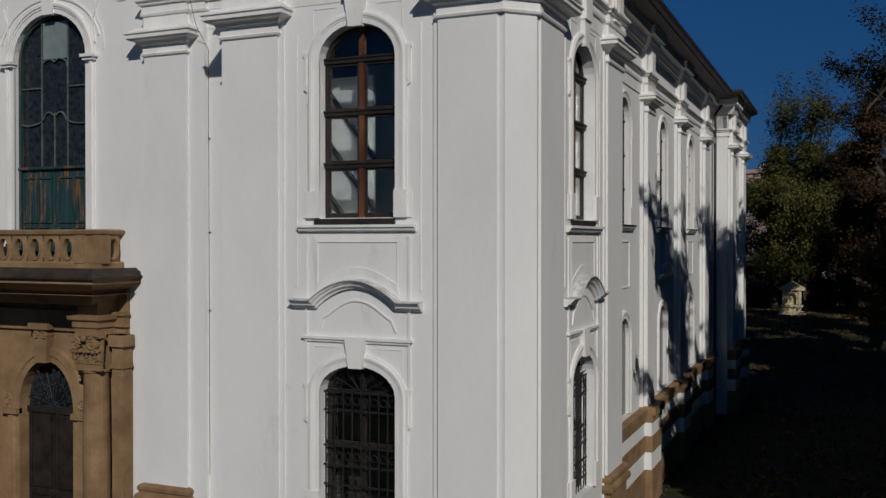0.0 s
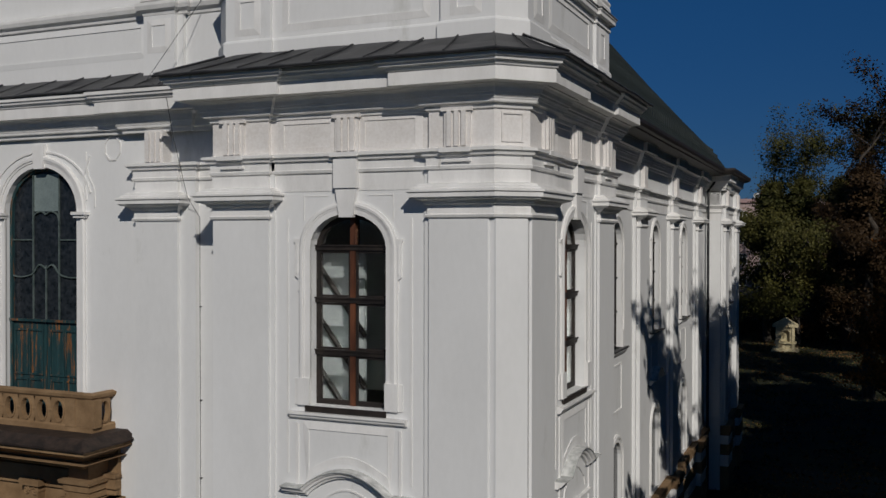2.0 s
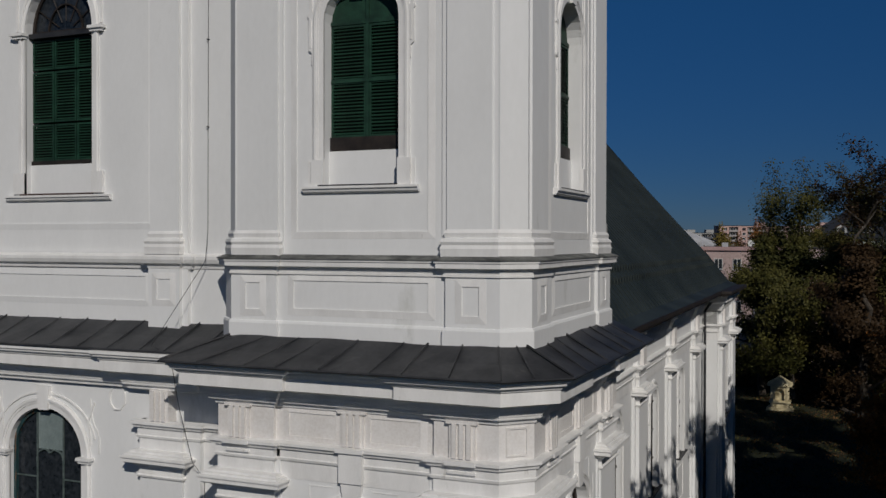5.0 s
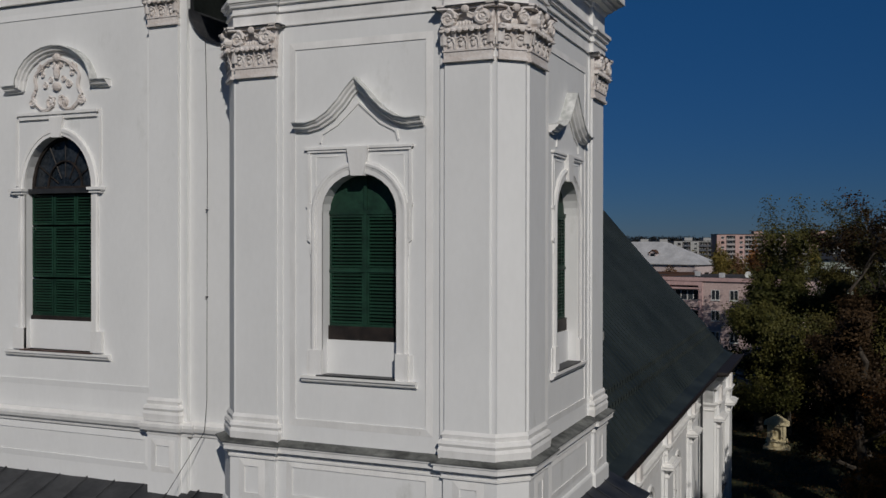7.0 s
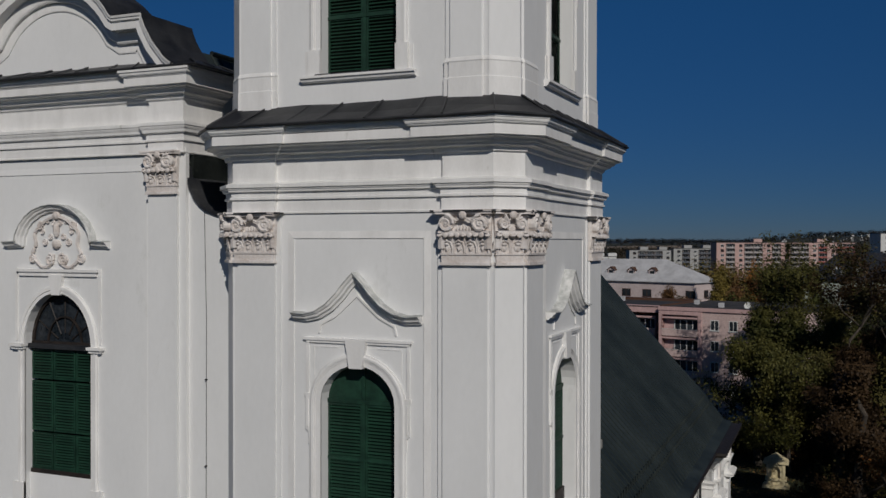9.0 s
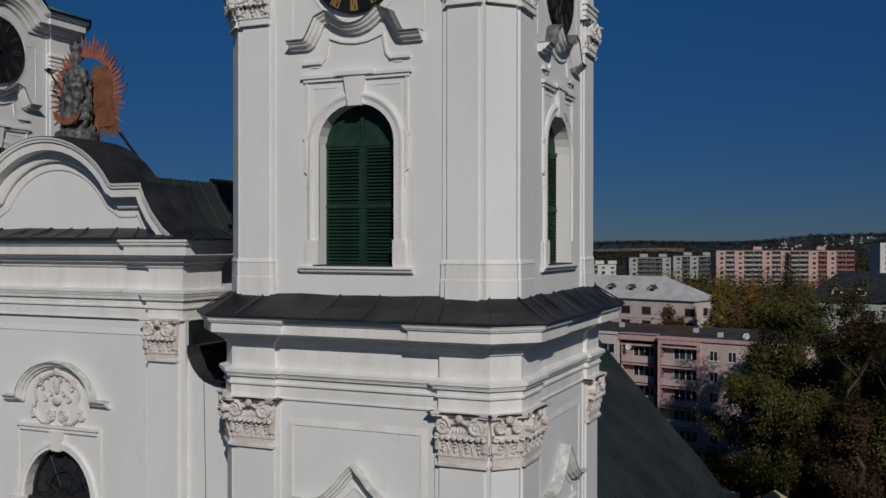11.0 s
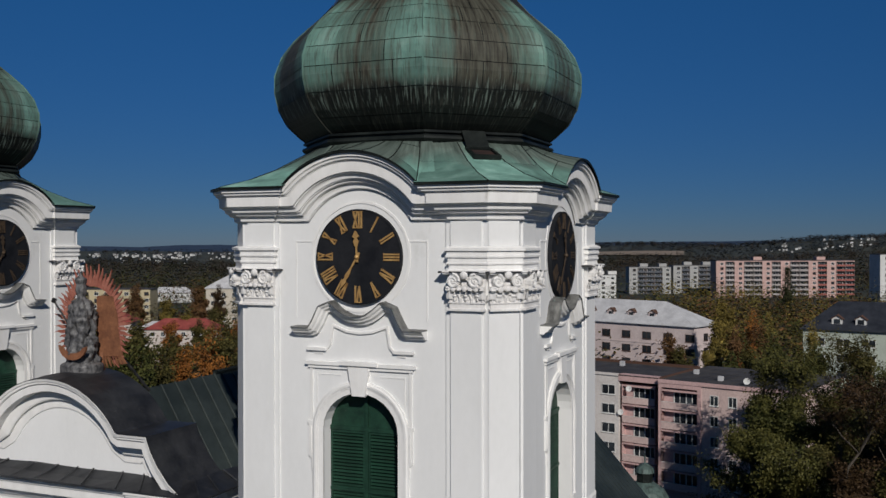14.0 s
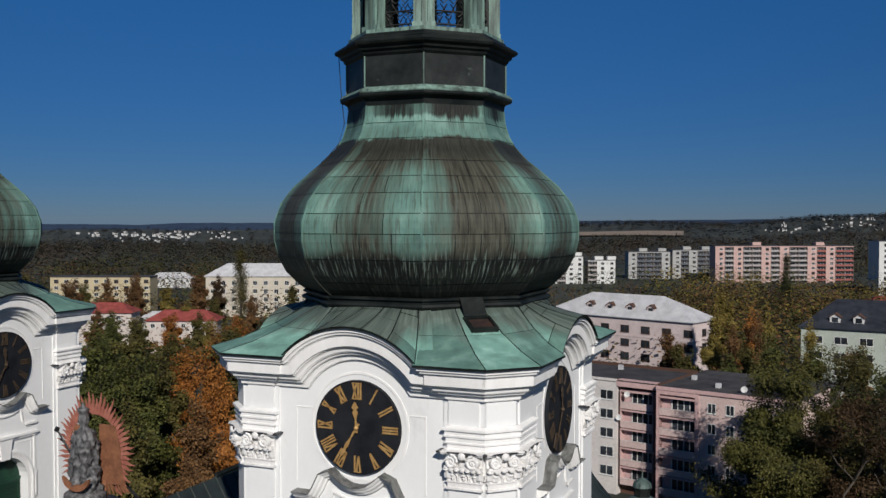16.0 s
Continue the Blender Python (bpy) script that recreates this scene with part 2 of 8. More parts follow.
def lathe(bm, prof, sides=16, turn=0.0, x=0.0, y=0.0):
    """prof: (radius, z), turned about an upright axis."""
    rings = [[bm.verts.new((x + r * math.cos(turn + 2 * math.pi * k / sides), y + r * math.sin(turn + 2 * math.pi * k / sides), z)) for k in range(sides)] for r, z in prof]
    for a, b in zip(rings, rings[1:]):
        for k in range(sides):
            face(bm, (a[k], a[(k + 1) % sides], b[(k + 1) % sides], b[k]))
    face(bm, rings[0][::-1])
    face(bm, rings[-1])
    return bm


def ball(bm, c, r, squash=(1, 1, 1), u=8, v=6):
    bmesh.ops.create_uvsphere(bm, u_segments=u, v_segments=v, radius=r, matrix=Matrix.Translation(c) @ Matrix.Diagonal((*squash, 1)))


def arc(h, zs, zt, n=14):
    return [(-h * math.cos(math.pi * i / n), zs + (zt - zs) * math.sin(math.pi * i / n)) for i in range(n + 1)]


def rect(n0, n1, d0, d1):
    return [(n0, d0), (n0, d1), (n1, d1), (n1, d0)]


# a sunk panel's edge: a sharp inner step, fading out into the wall round it
SUNK = [(0, -0.01), (0, 0.024), (0.01, 0.024), (0.17, 0.003), (0.17, -0.01)]
FRONT = lambda d: Matrix.Translation((0, -d, 0))
RIGHT = lambda d: Matrix.Translation((d, 0, 0)) @ pose(0, 0, 0, 0, 0, 90)
BACK = lambda d: Matrix.Translation((0, d, 0)) @ pose(0, 0, 0, 0, 0, 180)
LEFT = lambda d: Matrix.Translation((-d, 0, 0)) @ pose(0, 0, 0, 0, 0, -90)


# ---- windows ----
def wall_panel(bm, x0, x1, za, zb, openings, depth=0.5):
    """A bay of wall with arched openings one over another, each (half width, sill, springing, crown)."""
    cuts = [za] + [(a[3] + b[1]) / 2 for a, b in zip(openings, openings[1:])] + [zb]

    def quad(*pts):
        face(bm, [bm.verts.new((x, 0, z)) for x, z in pts])

    for (h, z0, zs, zt), lo, hi in zip(openings, cuts, cuts[1:]):
        quad((x0, lo), (-h, lo), (-h, hi), (x0, hi))
        quad((h, lo), (x1, lo), (x1, hi), (h, hi))
        quad((-h, lo), (h, lo), (h, z0), (-h, z0))
        pts = arc(h, zs, zt)
        for a, b in zip(pts, pts[1:]):
            quad(a, b, (b[0], hi), (a[0], hi))
        ring = [(-h, z0), *pts, (h, z0)]
        for a, b in zip(ring, ring[1:] + ring[:1]):
            face(bm, [bm.verts.new(p) for p in ((a[0], 0, a[1]), (b[0], 0, b[1]), (b[0], depth, b[1]), (a[0], depth, a[1]))])
    return bm


BAND = [(0, -0.02), (0, 0.035), (0.13, 0.04), (0.13, 0.055), (0.175, 0.058), (0.175, 0.078), (0.23, 0.082), (0.26, 0.06), (0.285, 0.055), (0.285, -0.02)]


def surround(bm, h, z0, zs, zt):
    """The moulded band round an arched opening."""
    return mould(bm, [(-h, z0), *arc(h, zs, zt), (h, z0)], BAND)


def ears(win, h, z0, zs):
    """The ears beside a surround's springing, the blocks at its foot, and the thin lines in the spandrels."""
    for s in (-1, 1):
        a = h + 0.275
        pts = [(a, zs - 1.0), (a + 0.03, zs - 1.0), (a + 0.03, zs - 0.72), (a + 0.11, zs - 0.66), (a + 0.11, zs + 0.10), (a + 0.14, zs + 0.13), (a + 0.14, zs + 0.2), (a - 0.03, zs + 0.2)]
        bm = bmesh.new()
        prism(bm, [(s * x, z) for x, z in pts], -0.055, 0.02)
        prism(bm, [(s * x, z) for x, z in ((a + 0.03, zs - 0.60), (a + 0.07, zs - 0.60), (a + 0.07, zs + 0.06), (a + 0.03, zs + 0.06))], -0.072, -0.05)
        part("ear", bm, TRIM, win)
        bm = bmesh.new()
        prism(bm, [(s * (h - 0.01), z0), (s * (h + 0.31), z0), (s * (h + 0.31), z0 + 0.62), (s * (h - 0.01), z0 + 0.62)], -0.088, 0.02)
        part("foot_block", bm, TRIM, win)
        bm = bmesh.new()
        prism(bm, [(s * (h + 0.312), z0), (s * (h + 0.41), z0), (s * (h + 0.41), z0 + 0.6), (s * (h + 0.312), z0 + 0.6)], -0.03, 0.02)
        part("outer_block", bm, TRIM, win)


def spandrels(win, h, zs, zt):
    """Thin angled lines in the corners over an arch."""
    for s in (-1, 1):
        top = zt + 0.40
        part("spandrel_line", mould(bmesh.new(), [(s * 0.52, top), (s * (h + 0.16), top), (s * (h + 0.16), zs + 0.62)][::s], rect(0, 0.022, -0.01, 0.012)), TRIM, win)


def keystone(z0, z1, w0=0.17, w1=0.28):
    bm = bmesh.new()
    prism(bm, [(-w0, z0), (w0, z0), (w1, z1), (-w1, z1)], -0.115, 0.03)
    return bm


def sill(w, z, drop=0.16, out=0.16):
    bm = bmesh.new()
    prof = [(0, z), (out, z), (out, z - drop * 0.35), (out - 0.04, z - drop * 0.45), (out - 0.06, z - drop * 0.8), (out - 0.1, z - drop), (0, z - drop)]
    for a, b in zip(prof, prof[1:]):
        face(bm, [bm.verts.new(p) for p in ((-w, -a[0], a[1]), (w, -a[0], a[1]), (w, -b[0], b[1]), (-w, -b[0], b[1]))])
    for s in (-w, w):
        face(bm, [bm.verts.new((s, -o, zz)) for o, zz in prof])
    return bm


def lattice_frame(h, z0, zs, zt, y, cols, rows, t=0.06, d=0.07, transom=None):
    """An arched window frame with bars, in the opening's middle."""
    bm = bmesh.new()
    mould(bm, [(h, z0), (h, zs), *[(x, z) for x, z in arc(h, zs, zt)[::-1][1:-1]], (-h, zs), (-h, z0)], [(0, 0), (0, d), (t * 1.3, d), (t * 1.3, 0)], closed=True, y=y)
    for x in cols:
        top = zs + (zt - zs) * math.sqrt(max(0, 1 - (x / h) ** 2))
        box(bm, x - t / 2, x + t / 2, y - d - 0.02, y, z0, top - 0.03)
    for z in rows:
        w = h if z <= zs else h * math.sqrt(max(0, 1 - ((z - zs) / (zt - zs)) ** 2))
        box(bm, -w, w, y - d - 0.035, y, z - t / 2, z + t / 2)
    return bm


def pane_sheet(h, z0, zs, zt, y):
    bm = bmesh.new()
    prism(bm, [(-h, z0), (h, z0), *arc(h, zs, zt)[::-1]], y, y + 0.012)
    return bm


def glazed_window(parent, m, spec, name="window"):
    """Brown wooden casement, two columns of panes, dark bars, in a white surround."""
    h, z0, zs, zt = spec
    win = part(name, surround(bmesh.new(), h, z0, zs, zt), TRIM, parent, "tall arched window in white moulded surround", m)
    ears(win, h, z0, zs)
    spandrels(win, h, zs, zt)
    part("keystone", keystone(zt - 0.08, zt + 0.62), TRIM, win)
    part("window_sill", sill(1.5, z0 - 0.16), TRIM, win, "white moulded sill")
    part("sill_sheet", boxes((-h - 0.12, h, -0.06, 0.4, z0 - 0.15, z0 - 0.02)), DARKWOOD, win, "black sheet-metal sill cover")
    step = (zs - z0) / 3
    part("frame", lattice_frame(h, z0, zs, zt, 0.36, (), (), 0.09, 0.1), DARKWOOD, win, "dark wooden outer frame")
    part("mullion", boxes((-0.065, 0.065, 0.22, 0.34, z0, zt - 0.04)), WOODBROWN, win, "reddish-brown wooden mullion")
    for k in range(4):
        z = z0 + step * k
        if k:
            part("transom", boxes((-h, h, 0.2, 0.36, z - 0.06, z + 0.06), (-h, h, 0.17, 0.2, z + 0.03, z + 0.07)), DARKWOOD, win, "dark wooden transom bar")
        for s in (-1, 1):
            if k < 3:
                a, b = sorted((s * 0.07, s * (h - 0.06)))
                bm = bmesh.new()
                mould(bm, [(a, z + 0.07), (b, z + 0.07), (b, z + step - 0.07), (a, z + step - 0.07)], rect(0, 0.05, 0, 0.06), closed=True, y=0.31)
                part("casement", bm, DARKWOOD, win)
                glassy = part("pane", boxes((a + 0.04, b - 0.04, 0.29, 0.3, z + 0.11, z + step - 0.11)), GLASS, win, "dark glass pane")
                glassy.visible_shadow = False
    top = part("pane", pane_sheet(h - 0.05, zs + 0.06, zs + 0.07, zt - 0.04, 0.3), GLASS, win)
    top.visible_shadow = False
    return win


def ring_pts(x, z, r, y, n=10):
    return [(x + r * math.cos(2 * math.pi * i / n), y, z + r * math.sin(2 * math.pi * i / n)) for i in range(n + 1)]


def barred_window(parent, m, spec):
    h, z0, zs, zt = spec
    win = part("window", surround(bmesh.new(), h, z0, zs, zt), TRIM, parent, "arched ground-floor window behind an iron grille", m)
    ears(win, h, z0, zs)
    spandrels(win, h, zs, zt)
    part("keystone", keystone(zt - 0.05, zt + 0.66), TRIM, win)
    part("frame", lattice_frame(h, z0, zs, zt, 0.42, (0,), (zs, zs - 1.2), 0.08, 0.08), DARKWOOD, win, "dark wooden frame")
    pane = part("pane", pane_sheet(h - 0.05, z0, zs, zt - 0.04, 0.4), GLASS, win, "dark glass")
    pane.visible_shadow = False
    bm = bmesh.new()
    n = 9
    for i in range(n):
        x = -h + 0.06 + (2 * h - 0.12) * i / (n - 1)
        tube(bm, [(x, 0.18, z0), (x, 0.18, zs + 0.04)], 0.018, 5)
    for z in (zs, zs - 0.42, zs - 1.25, zs - 1.7, z0 + 0.3, z0 + 0.75):
        box(bm, -h, h, 0.17, 0.20, z - 0.02, z + 0.02)
    part("grille", bm, IRON, win, "wrought-iron window grille")
    bm = bmesh.new()
    for z in (zs - 0.2, zs - 1.48, z0 + 0.5):
        for i in range(n - 1):
            x = -h + 0.06 + (2 * h - 0.12) * (i + 0.5) / (n - 1)
            tube(bm, ring_pts(x, z, 0.085, 0.18), 0.012, 4, False)
    for k in range(7):
        a = math.pi * (k + 0.5) / 7
        tube(bm, [(0.12 * math.cos(a), 0.18, zs + 0.1 * math.sin(a)), (0.92 * h * math.cos(a), 0.18, zs + 0.9 * (zt - zs) * math.sin(a))], 0.014, 4)
        tube(bm, ring_pts(0.6 * h * math.cos(a), zs + 0.6 * (zt - zs) * math.sin(a), 0.07, 0.18), 0.01, 4, False)
    part("scrollwork", bm, IRON, win, "scrolled iron ornament of the grille", kind="stuff")
    return win


SLATS = {}


def slat_mesh(w):
    """One louvre slat, tilted."""
    key = round(w, 3)
    if key not in SLATS:
        bm = bmesh.new()
        prism(bm, [(-w / 2, 0), (w / 2, 0), (w / 2, 0.011), (-w / 2, 0.011)], 0, 0.07)
        bmesh.ops.rotate(bm, verts=bm.verts, cent=(0, 0, 0), matrix=Matrix.Rotation(radians(38), 3, "X"))
        SLATS[key] = mesh_of("slat", bm, SHUTTER)
    return SLATS[key]


def shutter(win, x0, x1, z0, z1, y, label="green louvred shutter"):
    """A louvred leaf: stiles and rails, with its slats hung between them."""
    t = 0.055
    bm = boxes((x0, x0 + t, y - 0.03, y + 0.03, z0, z1), (x1 - t, x1, y - 0.03, y + 0.03, z0, z1), (x0 + t, x1 - t, y - 0.03, y + 0.03, z0, z0 + t), (x0 + t, x1 - t, y - 0.03, y + 0.03, z1 - t, z1))
    part("shutter", bm, SHUTTER, win, label)
    part("shutter_backing", boxes((x0 + t, x1 - t, y + 0.05, y + 0.06, z0 + t, z1 - t)), DARKWOOD, win)
    n = max(3, round((z1 - z0 - 2 * t) / 0.082))
    me = slat_mesh(x1 - x0 - 2 * t)
    for i in range(n):
        part("slat", me, None, win, m=pose((x0 + x1) / 2, y - 0.03, z0 + t + 0.01 + (z1 - z0 - 2 * t) * i / n, random.uniform(-5, 5)))


def shuttered_window(parent, m, spec, board, apron):
    """Arched opening closed by green louvres; a dark board and a white apron under them where the opening is taller."""
    h, z0, zs, zt = spec
    win = part("window", surround(bmesh.new(), h, z0, zs, zt), TRIM, parent, "arched window closed with green louvred shutters", m)
    ears(win, h, z0, zs)
    spandrels(win, h, zs, zt)
    part("keystone", keystone(zt - 0.06, zt + 0.62), TRIM, win)
    part("window_sill", sill(1.5, z0), TRIM, win, "white moulded sill")
    part("sill_sheet", boxes((-h - 0.1, h, -0.12, 0.28, z0 + 0.004, z0 + 0.035)), ROOFMETAL, win, "dark sheet-metal sill cover")
    y, zb = 0.36, z0 + apron
    if apron:
        part("apron", boxes((-h, h, 0.24, 0.5, z0, zb)), PLASTER, win)
    if board:
        part("board", boxes((-h, h, 0.28, 0.42, zb, zb + board)), DARKWOOD, win, "dark brown weathered board")
    zb += board
    bm = bmesh.new()
    prism(bm, [(-h, zs), (h, zs), *arc(h, zs, zt)[::-1][1:-1]], y, y + 0.05)
    box(bm, -h, h, y - 0.05, y + 0.03, zs - 0.05, zs + 0.05)
    box(bm, -0.04, 0.04, y - 0.05, y + 0.03, zb, zt - 0.05)
    part("arch_panel", bm, SHUTTER, win, "plain green arched panel")
    mid = zb + (zs - zb) * 0.49
    part("middle_rail", boxes((-h + 0.01, h - 0.01, y - 0.055, y - 0.032, mid - 0.035, mid + 0.03)), SHUTTER, win, "dusty middle rail")
    for a, b in ((-h + 0.01, -0.045), (0.045, h - 0.01)):
        shutter(win, a, b, zb, mid - 0.01, y)
        shutter(win, a, b, mid + 0.01, zs - 0.06, y)
    return win


def hood(parent, m, path, prof, name="hood_mould", label="white moulded hood with sheet-metal cover", cover=None):
    """A window hood along a path on the wall, with its metal cover."""
    h = part(name, mould(bmesh.new(), path, prof), TRIM, parent, label, m)
    top = max(o for o, d in prof)
    out = max(d for o, d in prof)
    part("hood_cover", mould(bmesh.new(), path, [(top, -0.02), (top, out + 0.03), (top + 0.02, out + 0.03), (top + 0.035, -0.02)]), cover or HOODPALE, h, "weathered sheet-metal cover")
    return h


HOODPROF = [(0, 0), (0, 0.08), (0.04, 0.10), (0.07, 0.17), (0.11, 0.185), (0.14, 0.235), (0.18, 0.26), (0.18, 0)]


def smooth_path(pts, n=6):
    """A rounded line through a few points (Catmull-Rom)."""
    out = []
    for i in range(len(pts) - 1):
        p0, p1, p2, p3 = (Vector(pts[min(max(k, 0), len(pts) - 1)]) for k in (i - 1, i, i + 1, i + 2))
        for s in range(n):
            t = s / n
            out.append(tuple(0.5 * ((2 * p1) + (p2 - p0) * t + (2 * p0 - 5 * p1 + 4 * p2 - p3) * t * t + (3 * p1 - p0 - 3 * p2 + p3) * t ** 3)))
    return out + [tuple(pts[-1])]


# ---- capitals ----
def leaf(bm, x, z, w, h, d0, d1):
    """An upright leaf that curls out at its tip."""
    rows = [(0, d0, 1.0), (0.45 * h, d0 + 0.02, 0.95), (0.8 * h, d0 + 0.05, 0.9), (h, d1, 0.7), (0.93 * h, d1 + 0.03, 0.45)]
    vs = [[bm.verts.new((x + s * w / 2 * k, -d + (0.0 if s else -0.02), z + zz)) for s in (-1, 0, 1)] for zz, d, k in rows]
    for a, b in zip(vs, vs[1:]):
        for i in range(2):
            face(bm, (a[i], a[i + 1], b[i + 1], b[i]))


def volute(bm, x, z, r, d, s=1):
    pts = []
    for i in range(22):
        a, k = i * 0.52, 1 - i / 24
        pts.append((x + s * r * k * math.cos(a + math.pi / 2), -d, z + r * k * math.sin(a + math.pi / 2)))
    tube(bm, pts, [0.045 * (1 - i / 34) * r / 0.17 for i in range(22)], 5)
    ball(bm, (x, -d, z), r * 0.2, u=6, v=4)
    lathe_pts = [(x + r * 0.9 * math.cos(2 * math.pi * i / 12), z + r * 0.9 * math.sin(2 * math.pi * i / 12)) for i in range(12)]
    prism(bm, lathe_pts, -d + 0.005, 0.02)


def capital(w, h, rich=True):
    """A composite capital on a pilaster w wide: ring, leaves, volutes, abacus and flower."""
    bm = bmesh.new()
    e = w / 2 + 0.03
    box(bm, -e, e, -0.09, 0.05, 0, 0.05 * h / 0.9)
    prism(bm, [(-w / 2, 0.05), (w / 2, 0.05), (e + 0.02, h * 0.9), (-e - 0.02, h * 0.9)], -0.05, 0.05)
    n = max(2, round(w / 0.3))
    for i in range(n):
        x = (i + 0.5 - n / 2) * w / n
        c = w / n * 0.44
        tube(bm, [(x - c, -0.06, h * 0.22), (x - c, -0.07, h * 0.32), (x - c * 0.75, -0.09, h * 0.41), (x, -0.11, h * 0.45), (x + c * 0.75, -0.09, h * 0.41), (x + c, -0.07, h * 0.32), (x + c, -0.06, h * 0.22)], 0.024, 5)
        ball(bm, (x, -0.05, h * 0.33), c * 0.7, (1, 0.45, 1.1), 8, 6)
        ball(bm, (x, -0.10, h * 0.38), c * 0.34, (1.5, 0.8, 0.8), 6, 4)
        ball(bm, (x, -0.09, h * 0.29), c * 0.22, (0.7, 0.8, 1.6), 6, 4)
    box(bm, -e, e, -0.075, 0.05, h * 0.185, h * 0.22)
    for i in range(n + 1):
        x = (i - n / 2) * w / n
        leaf(bm, x, h * 0.27, w / n * 0.5, h * 0.27, 0.04, 0.2)
    for i in range(2 * n + 1):
        x = (i / 2 - n / 2) * w / n
        ball(bm, (x, -0.19, h * 0.545), w / n * 0.23, (1.0, 0.45, 0.75 + 0.2 * (i % 2)), 8, 5)
    r = min(0.19, w * 0.2, h * 0.2)
    box(bm, -e, e, -0.19, 0.05, h * 0.54, h * 0.62)
    for s in (-1, 1):
        volute(bm, s * (w / 2 - r * 0.85), h * 0.75, r, 0.205, s)
        leaf(bm, s * (w / 2 - 0.02), h * 0.3, 0.16, h * 0.3, 0.1, 0.2)
    m = 5
    for i in range(m):
        ball(bm, ((i - (m - 1) / 2) * (w - 4 * r) / m if w > 4 * r else 0, -0.12, h * 0.66), 0.045, (0.8, 0.8, 1.3), 6, 4)
    ball(bm, (0, -0.22, h * 0.9), 0.09, (1.1, 0.7, 1.0), 8, 6)
    for s in (-1, 1):
        tube(bm, [(0, -0.18, h * 0.87), (s * w * 0.15, -0.17, h * 0.8), (s * (w / 2 - r), -0.17, h * 0.93)], 0.03, 5)
    pts = [(-e - 0.07, 0), (-e - 0.07, 0.22), (-w * 0.2, 0.15), (w * 0.2, 0.15), (e + 0.07, 0.22), (e + 0.07, 0)]
    for zz, k in ((h * 0.92, 0.0), (h * 0.965, 0.03)):
        a = [bm.verts.new((x * (1 + k / 2), -(d + k if d else -0.05), zz)) for x, d in pts]
        b = [bm.verts.new((x * (1 + k / 2), -(d + k if d else -0.05), zz + h * 0.04)) for x, d in pts]
        face(bm, a)
        face(bm, b)
        for i in range(len(pts)):
            face(bm, (a[i], a[(i + 1) % len(pts)], b[(i + 1) % len(pts)], b[i]))
    return bm


# ---- the tower's plan: piers at the corners, each two pilasters and a chamfer ----
class Plan:
    def __init__(self, hx, hy, p, q, a, groove=0.14):
        self.hx, self.hy, self.p, self.q, self.a, self.groove = hx, hy, p, q, a, groove

    def corner(self, sx, sy, jog=None, plain=False):
        """The pier's line from one bay to the next, counter-clockwise. jog: a smaller step for cornices."""
        p = self.p if jog is None else jog
        base = self.p - p
        X, Y, q, g, a = self.hx + self.p, self.hy + self.p, self.q, self.groove, self.a
        f = [(a - 0.13, self.hy + base), (a - 0.13, self.hy + base + p * 0.45), (a, self.hy + base + p * 0.45), (a, Y)]
        r = [(X, a), (self.hx + base + p * 0.45, a), (self.hx + base + p * 0.45, a - 0.13), (self.hx + base, a - 0.13)]
        if plain:
            f, r = [(a, self.hy + base), (a, Y)], [(X, a), (self.hx + base, a)]
            mid = [(X - q, Y), (X, Y - q)]
        else:
            d = 0.05
            mid = [(X - q - g, Y), (X - q - g + 0.03, Y - d), (X - q - 0.02, Y - d), (X - q + 0.03, Y - 0.03 - 0.01)]
            mid += [(X - 0.04, Y - q + 0.03), (X - d, Y - q - 0.02), (X - d, Y - q - g + 0.03), (X, Y - q - g)]
        pts = [(x, -y) for x, y in f + mid + r]
        if sx < 0:
            pts = [(-x, y) for x, y in pts][::-1]
        if sy > 0:
            pts = [(x, -y) for x, y in pts][::-1]
        return pts

    def loop(self, jog=None, plain=True):
        return sum((self.corner(sx, sy, jog, plain) for sx, sy in ((-1, -1), (1, -1), (1, 1), (-1, 1))), [])


LOWER = Plan(4.06, 4.36, 0.11, 0.60, 2.06)
UPPER = Plan(3.86, 4.00, 0.10, 0.55, 2.2)
BELL = Plan(3.76, 3.96, 0.09, 0.60, 2.36)
TOWER_X, TOWER_Y = -10.62, 23.5
AXIS_X = -20.95  # the church's middle

church = empty("church_tower", TOWER_X, TOWER_Y, 0, label="white baroque church tower with pilasters and copper onion dome", category="church tower", group="twin church towers")


def bays(tower, plan, za, zb, openings, depth=0.5):
    """The walls between the piers, on four sides."""
    w = plan.a - 0.12
    for name, m, k in (("wall_front", FRONT(plan.hy), 1), ("wall_side", RIGHT(plan.hx), 1), ("wall_back", BACK(plan.hy), 0), ("wall_inner", LEFT(plan.hx), 0)):
        bm = bmesh.new()
        if k or len(openings) == 1:
            wall_panel(bm, -w, w, za, zb, openings, depth)
        else:
            face(bm, [bm.verts.new((x, 0, z)) for x, z in ((-w, za), (w, za), (w, zb), (-w, zb))])
        part(name, bm, PLASTER, tower, m=m)


def piers(tower, plan, za, zb, which=((-1, -1), (1, -1), (1, 1), (-1, 1))):
    for sx, sy in which:
        part("corner_pier", sweep(bmesh.new(), plan.corner(sx, sy), [(0, za), (0, zb)]), PLASTER, tower, "white plastered pilaster pier with chamfered corner")


def band(tower, name, path, prof, mat=None, label="", closed=True, lift=None):
    return part(name, sweep(bmesh.new(), path, crisp(prof), closed, lift), mat or TRIM, tower, label)


